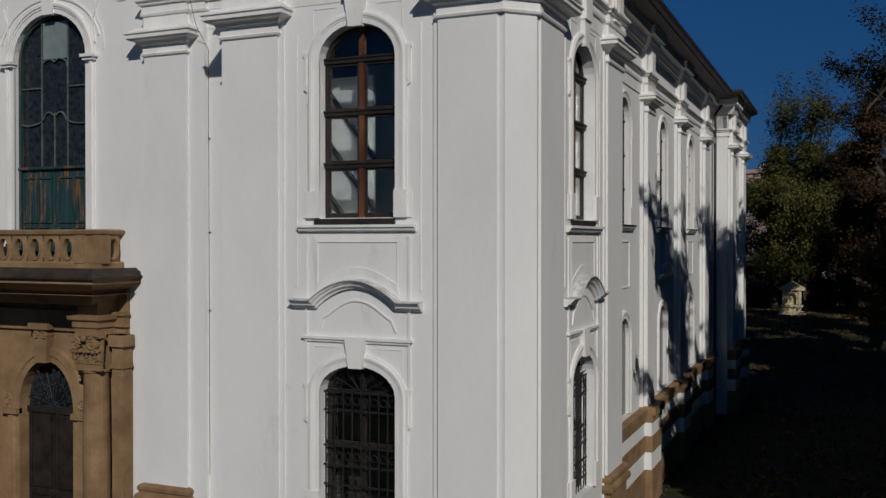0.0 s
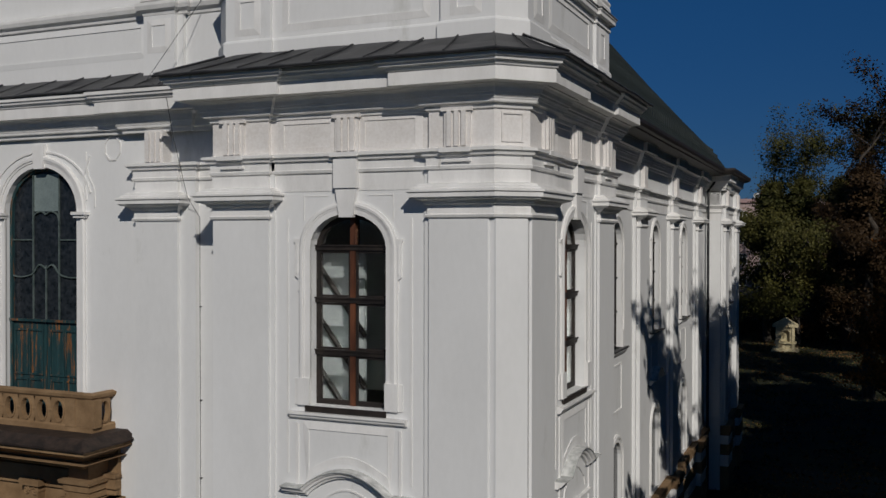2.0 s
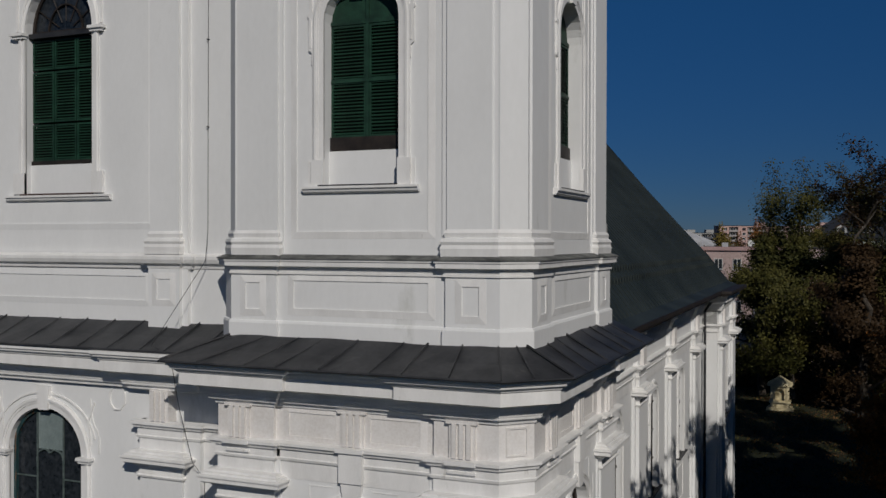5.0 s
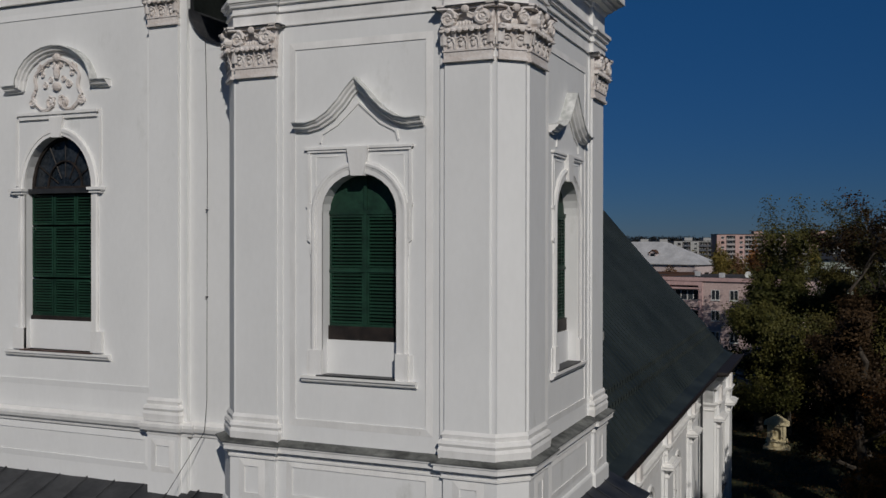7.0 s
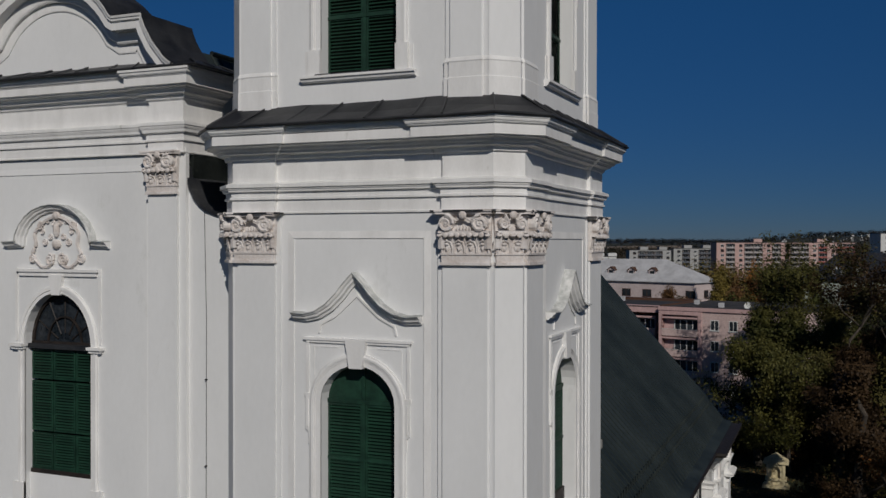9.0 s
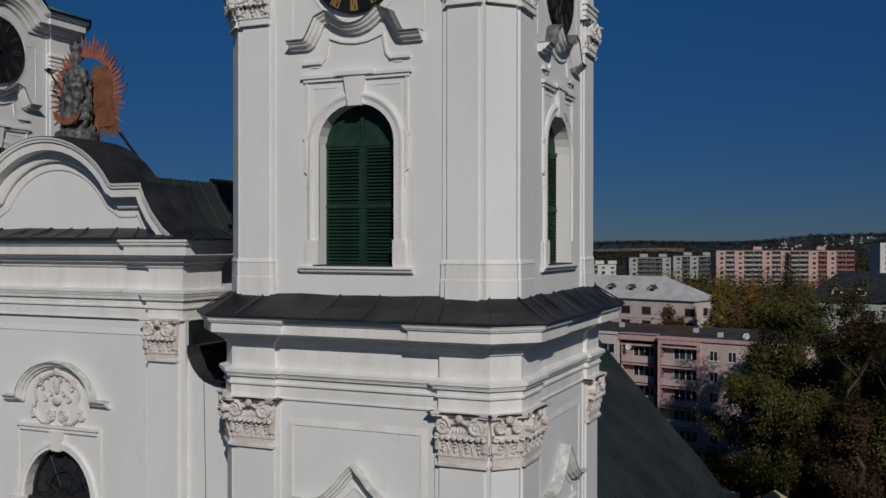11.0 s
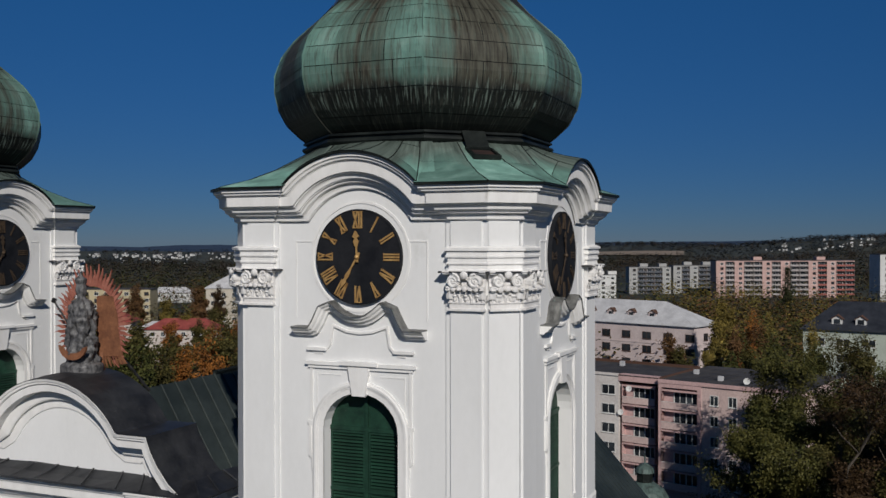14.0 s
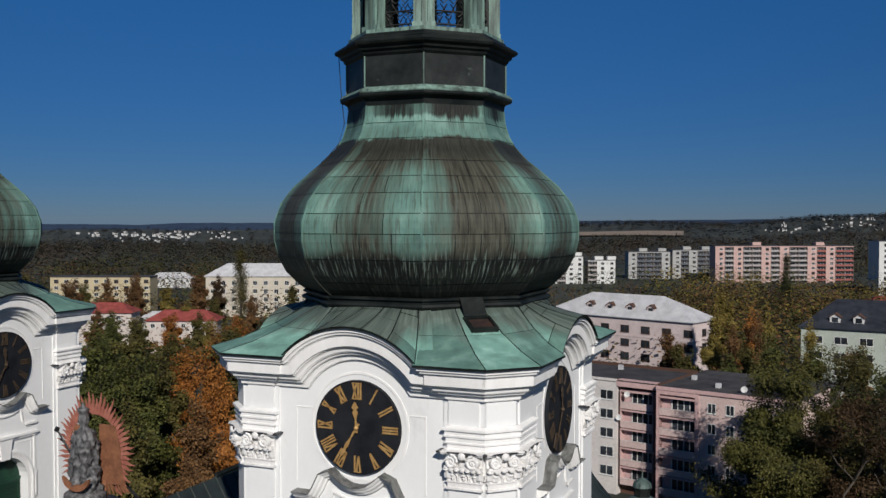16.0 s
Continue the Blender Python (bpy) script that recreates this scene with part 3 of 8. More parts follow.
# ground storey
LOWERWIN, MAINWIN = (0.98, 2.6, 5.50, 6.15), (0.98, 9.52, 13.15, 13.92)
bays(church, LOWER, -1.2, 14.55, [LOWERWIN, MAINWIN])
LOW_LEFT = [(-1.93, -4.36), (-1.93, -4.41), (-2.06, -4.41), (-2.06, -4.47), (-3.64, -4.47), (-3.64, -3.2)][::-1]
piers(church, LOWER, -1.2, 15.3, ((1, -1), (1, 1)))
part("corner_pier", sweep(bmesh.new(), LOW_LEFT, [(0, -1.2), (0, 15.3)]), PLASTER, church)
part("inner_wall", boxes((-3.6, -1.9, 2.0, 4.2, -1.2, 15.3), (-3.9, -3.6, -3.3, 4.2, -1.2, 15.3)), PLASTER, church)
for m, d in ((FRONT(LOWER.hy), 0), (RIGHT(LOWER.hx), 1)):
    glazed_window(church, m, MAINWIN)
    barred_window(church, m, LOWERWIN)
    # hood over the ground-floor window: a bowed middle between level ends
    path = [(-1.66, 7.44), (-1.02, 7.44)] + [(x, 7.44 + 0.48 * math.cos(math.pi * x / 2.04) ** 0.8) for x in (-0.95, -0.82, -0.66, -0.45, -0.22, 0, 0.22, 0.45, 0.66, 0.82, 0.95)] + [(1.02, 7.44), (1.66, 7.44)]
    hood(church, m, path, HOODPROF)
    fld = bmesh.new()
    mould(fld, [(-0.98, 6.94), (-0.86, 7.22), *[(-0.78 + 1.56 * k / 12, 7.24 + 0.38 * math.sin(math.pi * k / 12)) for k in range(13)], (0.86, 7.22), (0.98, 6.94)], rect(0, 0.04, 0, 0.03))
    mould(fld, [(-1.02, 8.0), (-1.02, 8.96), (1.02, 8.96), (1.02, 8.0), *[(1.0 - 2.0 * k / 12, 8.04 + 0.36 * math.sin(math.pi * k / 12)) for k in range(13)]], SUNK, closed=True)
    part("panel_moulding", fld, TRIM, church, m=m)
    part("string_course", boxes((-1.42, 1.42, -0.09, 0.02, 6.74, 6.80), (-1.36, 1.36, -0.05, 0.02, 6.68, 6.74)), TRIM, church, m=m)
    for s in (-1, 1):
        part("lesene", boxes((*sorted((s * 1.36, s * 1.30)), -0.035, 0.02, 5.7, 9.1)), TRIM, church, m=m)
        part("lesene", boxes((*sorted((s * 1.62, s * 1.57)), -0.018, 0.02, 7.9, 13.8)), TRIM, church, m=m)
    # the bay's own frieze block over the window
    part("console_block", boxes((-0.30, 0.30, -0.16, 0.02, 14.5, 15.25)), TRIM, church, m=m)

FOOTPROF = [(0.09, -1.2), (0.09, 2.10), (0.12, 2.14), (0.19, 2.20), (0.21, 2.28), (0.19, 2.36), (0.12, 2.40), (0.12, 2.44), (0.15, 2.48), (0.15, 2.56), (0.10, 2.61), (-0.03, 2.64)]
for pts in (LOWER.corner(1, -1, plain=True), LOWER.corner(1, 1, plain=True), LOW_LEFT):
    part("pier_foot", sweep(bmesh.new(), pts, FOOTPROF), SAND, church, "sandstone pier foot with rounded coping")

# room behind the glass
part("room", boxes((-3.2, -3.15, -3.3, 3.3, 8.8, 14.3), (-3.2, 3.2, 3.25, 3.3, 8.8, 14.3), (-3.2, 3.2, -3.3, 3.3, 14.25, 14.3), (-3.2, 3.2, -3.3, 3.3, 8.8, 8.85), (-3.2, 3.2, -3.3, 3.3, 1.5, 1.55), (-3.2, 3.2, 0, 0.05, 1.5, 8.8)), ROOM, church, "tower room behind the windows, coloured near-black for its shade")
part("inner_partition", boxes((-1.9, -0.35, -2.9, -2.8, 8.9, 13.0)), ROOMPALE, church, "pale wall seen through the window")
slant = bmesh.new()
for k in range(3):
    tube(slant, [(-1.9, -2.95, 13.1 - 1.25 * k), (-0.3, -2.95, 11.0 - 1.25 * k)], 0.07, 6)
part("stair_stringer", slant, DARKWOOD, church, "dark slanting stair stringer inside the tower")

# pilaster capitals of the ground storey
CAPPROF = crisp([(0, 13.80), (0.05, 13.82), (0.07, 13.87), (0.03, 13.90), (0.02, 14.08), (0.10, 14.12), (0.14, 14.18), (0.28, 14.22), (0.34, 14.26), (0.34, 14.34), (0.38, 14.36), (0.38, 14.40), (0.29, 14.42), (0.28, 14.46), (0.20, 14.48), (0.19, 14.53), (0.0, 14.56)])
for sx, sy in ((1, -1), (1, 1)):
    pts = LOWER.corner(sx, sy, plain=True)
    bm = sweep(bmesh.new(), pts, CAPPROF)
    part("capital", bm, TRIM, church, "plain moulded white pilaster capital")
part("capital", sweep(bmesh.new(), [(-2.06, -4.3), (-2.06, -4.47), (-3.64, -4.47), (-3.64, -3.4)][::-1], CAPPROF), TRIM, church, "plain moulded white pilaster capital")

LOWPATH = [(-3.64, -3.2), (-3.64, -4.47), (-2.06, -4.47), (-2.06, -4.36)] + LOWER.corner(1, -1, 0.11, True) + LOWER.corner(1, 1, 0.11, True) + [(-3.8, 4.33)]
ARCHI = [(0.012, 14.44), (0.012, 14.84), (0.06, 14.86), (0.08, 14.92), (0.05, 14.94), (0.05, 15.12), (0.12, 15.15), (0.14, 15.20), (0.20, 15.24), (0.20, 15.29), (-0.02, 15.33)]
band(church, "architrave", LOWPATH, ARCHI, label="moulded white architrave", closed=False)
band(church, "frieze", LOWPATH, [(0, 15.28), (0, 16.25)], FRIEZE, "faintly pink plaster frieze", closed=False)
CORN = [(0, 16.10), (0.05, 16.12), (0.07, 16.20), (0.16, 16.24), (0.20, 16.33), (0.25, 16.38), (0.25, 16.42), (0.44, 16.59), (0.66, 16.61), (0.66, 16.89), (0.70, 16.91), (0.72, 16.95), (0.78, 16.99), (0.88, 17.09), (0.88, 17.15), (0.0, 17.22)]
CORNPATH = [q for q in LOWPATH[:-1] if q[1] < 3.9] + [(4.17, 4.05)]
cornice = band(church, "cornice", CORNPATH, CORN, label="broad white cornice that breaks forward over the piers", closed=False)
for m, w, xs in ((FRONT(4.47), 1, (-3.02, 2.75)), (FRONT(4.36), 1, (0.0,)), (RIGHT(4.17), 1, (-2.75, 2.75)), (RIGHT(4.06), 1, (0.0,))):
    for x in xs:
        bm = bmesh.new()
        box(bm, x - 0.30, x + 0.30, -0.07, 0.03, 15.30, 16.14)
        for k in (-1, 0, 1):
            box(bm, x + k * 0.17 - 0.05, x + k * 0.17 + 0.05, -0.13, -0.06, 15.34, 16.10)
        box(bm, x - 0.36, x + 0.36, -0.12, 0.03, 16.08, 16.16)
        part("triglyph", bm, FRIEZE, church, "three-ribbed frieze block", m)
        part("guttae", boxes((x - 0.32, x + 0.32, -0.12, 0.0, 15.0, 15.05), (x - 0.36, x + 0.36, -0.225, 0.0, 15.2, 15.3)), TRIM, church, m=m)
for m, w in ((FRONT(4.36), 0.62), (RIGHT(4.06), 0.55)):
    for s in (-1, 1):
        x = s * (0.45 + w)
        bm = bmesh.new()
        mould(bm, [(x - w, 15.45), (x - w, 16.0), (x + w, 16.0), (x + w, 15.45)], SUNK, closed=True)
        part("frieze_panel", bm, FRIEZE, church, m=m)
bm = bmesh.new()
mould(bm, [(-0.22, 15.45), (-0.22, 16.0), (0.22, 16.0), (0.22, 15.45)], rect(0, 0.04, -0.01, 0.03), closed=True)
part("frieze_panel", bm, FRIEZE, church, m=Matrix.Translation((3.87, -4.17, 0)) @ pose(0, 0, 0, 0, 0, 45))

# sheet-metal skirt roof over the first cornice, in seamed sheets
SKIRT = [(-3.64, -3.2), (-3.64, -4.47), (4.17 - 0.6, -4.47), (4.17, -3.87), (4.17, 4.2)]


def skirt(tower, path, o0, z0, o1, z1, closed=False, pitch=1.02, seams=True):
    """A lean-to of metal sheets from the cornice's edge (o0, z0) up to the wall (o1, z1), a little buckled, with standing seams."""
    fine, n = [], len(path)
    for i in range(n if closed else n - 1):
        a, b = Vector(path[i]), Vector(path[(i + 1) % n])
        k = max(1, round((b - a).length / 0.5))
        fine += [tuple(a.lerp(b, j / k)) for j in range(k)]
    if not closed:
        fine.append(path[-1])
    ms, rings, sheet = miters(fine, closed), [], bmesh.new()
    for p, mi in zip(fine, ms):
        w = [noise.noise((p[0] * 0.9, p[1] * 0.9, z0 + 3.0 * q)) for q in range(3)]
        prof = [(o0 - 0.3, z0 - 0.06), (o0 + 0.03 + 0.03 * w[0], z0 - 0.058 + 0.02 * w[0]), (o0 + 0.05 + 0.03 * w[0], z0 - 0.03 + 0.02 * w[0]), (o0 + 0.03 + 0.03 * w[0], z0 + 0.03 * w[0]), ((o0 + o1) / 2, (z0 + z1) / 2 + 0.05 * w[1] - 0.02), (o1, z1 + 0.05 * w[2])]
        rings.append([sheet.verts.new((p[0] + mi.x * o, p[1] + mi.y * o, z)) for o, z in prof])
    for i in range(len(fine) if closed else len(fine) - 1):
        a, b = rings[i], rings[(i + 1) % len(fine)]
        for k in range(5):
            face(sheet, (a[k], b[k], b[k + 1], a[k + 1]))
    roof = part("skirt_roof", sheet, ROOFMETAL, tower, "dark seamed sheet-metal ledge roof")
    if not seams:
        return roof
    ms = miters(path, closed)
    for i in range(n if closed else n - 1):
        a, b = Vector(path[i]), Vector(path[(i + 1) % n])
        d = b - a
        lo0, lo1 = a + ms[i] * o0, b + ms[(i + 1) % n] * o0
        k = max(1, round((lo1 - lo0).length / pitch))
        for j in range(k):
            f = (j + (random.uniform(-0.22, 0.22) if j else 0)) / k
            p = lo0.lerp(lo1, f)
            q = a.lerp(b, f) + (ms[i].lerp(ms[(i + 1) % n], f)) * o1
            lean = d.normalized() * (random.uniform(-0.05, 0.22) if 0 < j else 0)
            bm = bmesh.new()
            tube(bm, [(p.x, p.y, z0 + 0.012), ((p.x + q.x) / 2 + lean.x / 2, (p.y + q.y) / 2 + lean.y / 2, (z0 + z1) / 2 + 0.012), (q.x + lean.x, q.y + lean.y, z1 + 0.015)], random.choice((0.016, 0.022, 0.03)), 4)
            part("seam", bm, ROOFMETAL, roof)
    return roof


skirt(church, SKIRT, 0.97, 17.20, -0.2, 17.74)

# attic plinth of the second storey
ATT = Plan(UPPER.hx + 0.08, UPPER.hy + 0.08, 0.09, 0.55, 2.2)
band(church, "attic_plinth", ATT.loop(plain=True), [(0.06, 17.4), (0.06, 18.05), (0.035, 18.10), (0.0, 18.12), (0.0, 19.3)], PLASTER, "white attic wall under the upper storey")
band(church, "ledge", ATT.loop(plain=True), [(0, 19.22), (0.045, 19.23), (0.045, 19.28), (0.02, 19.29), (0.05, 19.40), (0.17, 19.43), (0.17, 19.53), (0.20, 19.54), (0.20, 19.60), (0.0, 19.68), (-0.3, 19.7)], TRIM, "weathered white moulded ledge")
band(church, "ledge_cover", ATT.loop(plain=True), [(0.20, 19.585), (0.225, 19.585), (0.225, 19.612), (0.0, 19.695), (-0.3, 19.712)], material("lichened_ledge", (0.045, 0.047, 0.045), (0.22, 0.225, 0.21), 1.6, 0.8, fine=14), "grey lichen-stained ledge top")
for m, w in ((FRONT(ATT.hy), 1.75), (RIGHT(ATT.hx), 1.65)):
    bm = bmesh.new()
    mould(bm, [(-w, 18.42), (-w, 19.08), (w, 19.08), (w, 18.42)], SUNK, closed=True)
    part("panel_moulding", bm, TRIM, church, m=m)
for m, x in ((FRONT(ATT.hy + 0.09), -2.85), (FRONT(ATT.hy + 0.09), 2.8), (RIGHT(ATT.hx + 0.09), -2.85), (RIGHT(ATT.hx + 0.09), 2.85)):
    bm = bmesh.new()
    mould(bm, [(x - 0.20, 18.38), (x - 0.20, 19.02), (x + 0.20, 19.02), (x + 0.20, 18.38)], SUNK, closed=True)
    part("panel_moulding", bm, TRIM, church, m=m)

# second storey
UPWIN = (0.98, 21.30, 25.17, 26.07)
bays(church, UPPER, 19.6, 29.75, [UPWIN])
piers(church, UPPER, 19.6, 29.75)
for sx, sy in ((-1, -1), (1, -1), (1, 1)):
    part("pilaster_base", sweep(bmesh.new(), UPPER.corner(sx, sy, plain=True), [(0.10, 19.66), (0.12, 19.85), (0.09, 19.93), (0.12, 20.0), (0.09, 20.07), (0.03, 20.1), (0.05, 20.2), (0.0, 20.28)]), TRIM, church, "moulded pilaster base")
for m in (FRONT(UPPER.hy), RIGHT(UPPER.hx)):
    shuttered_window(church, m, UPWIN, 0.33, 0.84)
    side = [(1.68, 27.32), (1.3, 27.30), (0.95, 27.38), (0.6, 27.58), (0.3, 27.86), (0.12, 28.08), (0.0, 28.2)]
    hood(church, m, [(-x, z - 0.22) for x, z in side] + [(x, z - 0.22) for x, z in side[::-1][1:]], HOODPROF, label="ogee-shaped white window hood")
    bm = bmesh.new()
    inner = [(1.0, 26.8), (0.95, 27.0), (0.55, 27.2), (0.25, 27.46), (0.0, 27.68)]
    mould(bm, [(-x, z) for x, z in inner] + [(x, z) for x, z in inner[::-1][1:]], rect(0, 0.045, -0.01, 0.035))
    box(bm, -1.42, 1.42, -0.08, 0.02, 26.64, 26.70)
    box(bm, -1.36, 1.36, -0.05, 0.02, 26.58, 26.64)
    for s in (-1, 1):
        box(bm, *sorted((s * 1.36, s * 1.29)), -0.035, 0.02, 25.2, 26.6)
    part("window_frieze", bm, TRIM, church, m=m)
    bm = bmesh.new()
    mould(bm, [(-1.71, 20.24), (-1.71, 29.05), (1.71, 29.05), (1.71, 20.24)], SUNK, closed=True)
    part("bay_moulding", bm, TRIM, church, m=m)


def capitals(tower, plan, z0, z1, group, mat=None, corners=((-1, -1), (1, -1), (1, 1), (-1, 1))):
    """Capitals on both pilasters and the chamfer of each pier."""
    X, Y, q, g, a = plan.hx + plan.p, plan.hy + plan.p, plan.q, plan.groove, plan.a
    wf, ws, wc = X - q - g * 0.5 - a, Y - q - g * 0.5 - a, q * 1.2
    mf, ms, mc = (mesh_of("capital", capital(w, z1 - z0), mat or CAPITAL) for w in (wf, ws, wc))
    for sx, sy in corners:
        for me, x, y, r in ((mf, sx * (a + wf / 2), sy * Y, 0 if sy < 0 else 180), (ms, sx * X, sy * (a + ws / 2), 90 if sx > 0 else -90), (mc, sx * (X - q / 2), sy * (Y - q / 2), (45 if sx > 0 else -45) if sy < 0 else (135 if sx > 0 else -135))):
            part("capital", me, None, tower, "composite stone capital with volutes and leaves", pose(x, y, z0, 0, 0, r))


capitals(church, UPPER, 28.45, 29.68, "capitals")
UPENT = [(0, 29.64), (0.05, 29.65), (0.05, 29.69), (0.02, 29.70), (0.02, 29.98), (0.075, 29.99), (0.075, 30.04), (0.04, 30.05), (0.04, 30.16), (0.10, 30.18), (0.14, 30.26), (0.18, 30.28), (0.18, 30.36), (0.0, 30.42), (0.0, 30.98)]
band(church, "entablature", UPPER.loop(), UPENT, label="white stepped entablature")
UPCORN = [(0, 30.95), (0.06, 30.98), (0.08, 31.06), (0.22, 31.10), (0.26, 31.16), (0.48, 31.27), (0.54, 31.28), (0.54, 31.50), (0.58, 31.53), (0.62, 31.58), (0.66, 31.66), (0.66, 31.70), (0.0, 31.78)]
band(church, "cornice", UPPER.loop(0.08), UPCORN, label="projecting white cornice")
X, Y, q = UPPER.hx + UPPER.p, UPPER.hy + UPPER.p, UPPER.q
OCTPATH = [(-X + q, -Y), (X - q, -Y), (X, -Y + q), (X, Y - q), (X - q, Y), (-X + q, Y), (-X, Y - q), (-X, -Y + q)]
skirt(church, OCTPATH, 0.67, 31.73, -0.1, 32.22, closed=True)


# ---- bell storey ----
BELLWIN = (1.0, 32.90, 35.82, 36.74)
bays(church, BELL, 31.9, 38.6, [BELLWIN])
piers(church, BELL, 31.9, 41.0)
for sx, sy in ((-1, -1), (1, -1), (1, 1), (-1, 1)):
    part("pier_plinth", sweep(bmesh.new(), BELL.corner(sx, sy), [(0.035, 31.9), (0.035, 32.62), (0.025, 32.64), (0.025, 32.96), (0.036, 32.99), (0.014, 33.05), (0.0, 33.08)]), TRIM, church, "white pier plinth")
CLOCK_Z, CLOCK_R = 39.98, 1.12


def bow(x, z):
    """How far the cornice line that runs level at z rises at x: a circle about the dial's middle between two kinks."""
    r, level = 1.5 + 1.04 * (z - 40.72), z - CLOCK_Z
    return max(0.0, math.sqrt(r * r - x * x) - level) if abs(x) < r else 0.0


for m in (FRONT(BELL.hy), RIGHT(BELL.hx), LEFT(BELL.hx), BACK(BELL.hy)):
    # wall behind the clock, up under the bowed cornice
    bm = bmesh.new()
    xs = [-2.3 + 4.6 * i / 46 for i in range(47)]
    prism(bm, [(-2.3, 38.6), (2.3, 38.6)] + [(x, 40.92 + bow(x, 40.92)) for x in xs[::-1]], 0, 0.4)
    part("clock_wall", bm, PLASTER, church, m=m)
    shuttered_window(church, m, BELLWIN, 0.0, 0.0)
    # hood under the clock: level ends, a rise, and a dip below the dial
    side = [(1.74, 38.20), (1.24, 38.20), (1.10, 38.26), (0.95, 38.50), (0.82, 38.76), (0.72, 38.80), (0.6, 38.70), (0.4, 38.57), (0.2, 38.50), (0.0, 38.48)]
    hood(church, m, [(-x, z - 0.12) for x, z in side] + [(x, z - 0.12) for x, z in side[::-1][1:]], [(0, 0), (0, 0.10), (0.04, 0.12), (0.08, 0.20), (0.12, 0.22), (0.15, 0.27), (0.2, 0.30), (0.2, 0)], label="white hood moulding curving under the clock", cover=HOODZINC)
    bm = bmesh.new()
    inner = [(1.42, 37.62), (1.42, 37.72), (0.9, 37.72), (0.78, 37.85), (0.70, 38.3), (0.35, 38.18), (0.0, 38.14)]
    mould(bm, [(-x, z) for x, z in inner[2:]] + [(x, z) for x, z in inner[2:][::-1][1:]], rect(0, 0.05, -0.01, 0.05))
    for s in (-1, 1):
        box(bm, *sorted((s * 0.9, s * 1.42)), -0.08, 0.02, 37.72, 37.79)
        box(bm, *sorted((s * 1.0, s * 1.2)), -0.03, 0.02, 37.64, 37.67)
        box(bm, *sorted((s * 1.36, s * 1.29)), -0.035, 0.02, 35.9, 37.3)
    box(bm, -1.46, 1.46, -0.10, 0.02, 37.38, 37.46)
    box(bm, -1.40, 1.40, -0.06, 0.02, 37.30, 37.38)
    box(bm, -0.5, 0.5, -0.14, 0.02, 37.40, 37.49)
    part("window_frieze", bm, TRIM, church, m=m)
    bm = bmesh.new()
    for s in (-1, 1):
        pts = [(s * 1.75, 38.5), (s * 1.75, 40.35), (s * 1.3, 40.35)] + [(s * 1.32 * math.cos(a), CLOCK_Z + 1.32 * math.sin(a)) for a in (0.2, 0, -0.3, -0.6)]
        mould(bm, pts, rect(-0.014, 0.014, -0.01, 0.014))
    mould(bm, [(1.30 * math.cos(2 * math.pi * k / 40), CLOCK_Z + 1.30 * math.sin(2 * math.pi * k / 40)) for k in range(40)], rect(-0.03, 0.03, -0.01, 0.018), closed=True)
    part("clock_surround", bm, TRIM, church, m=m)


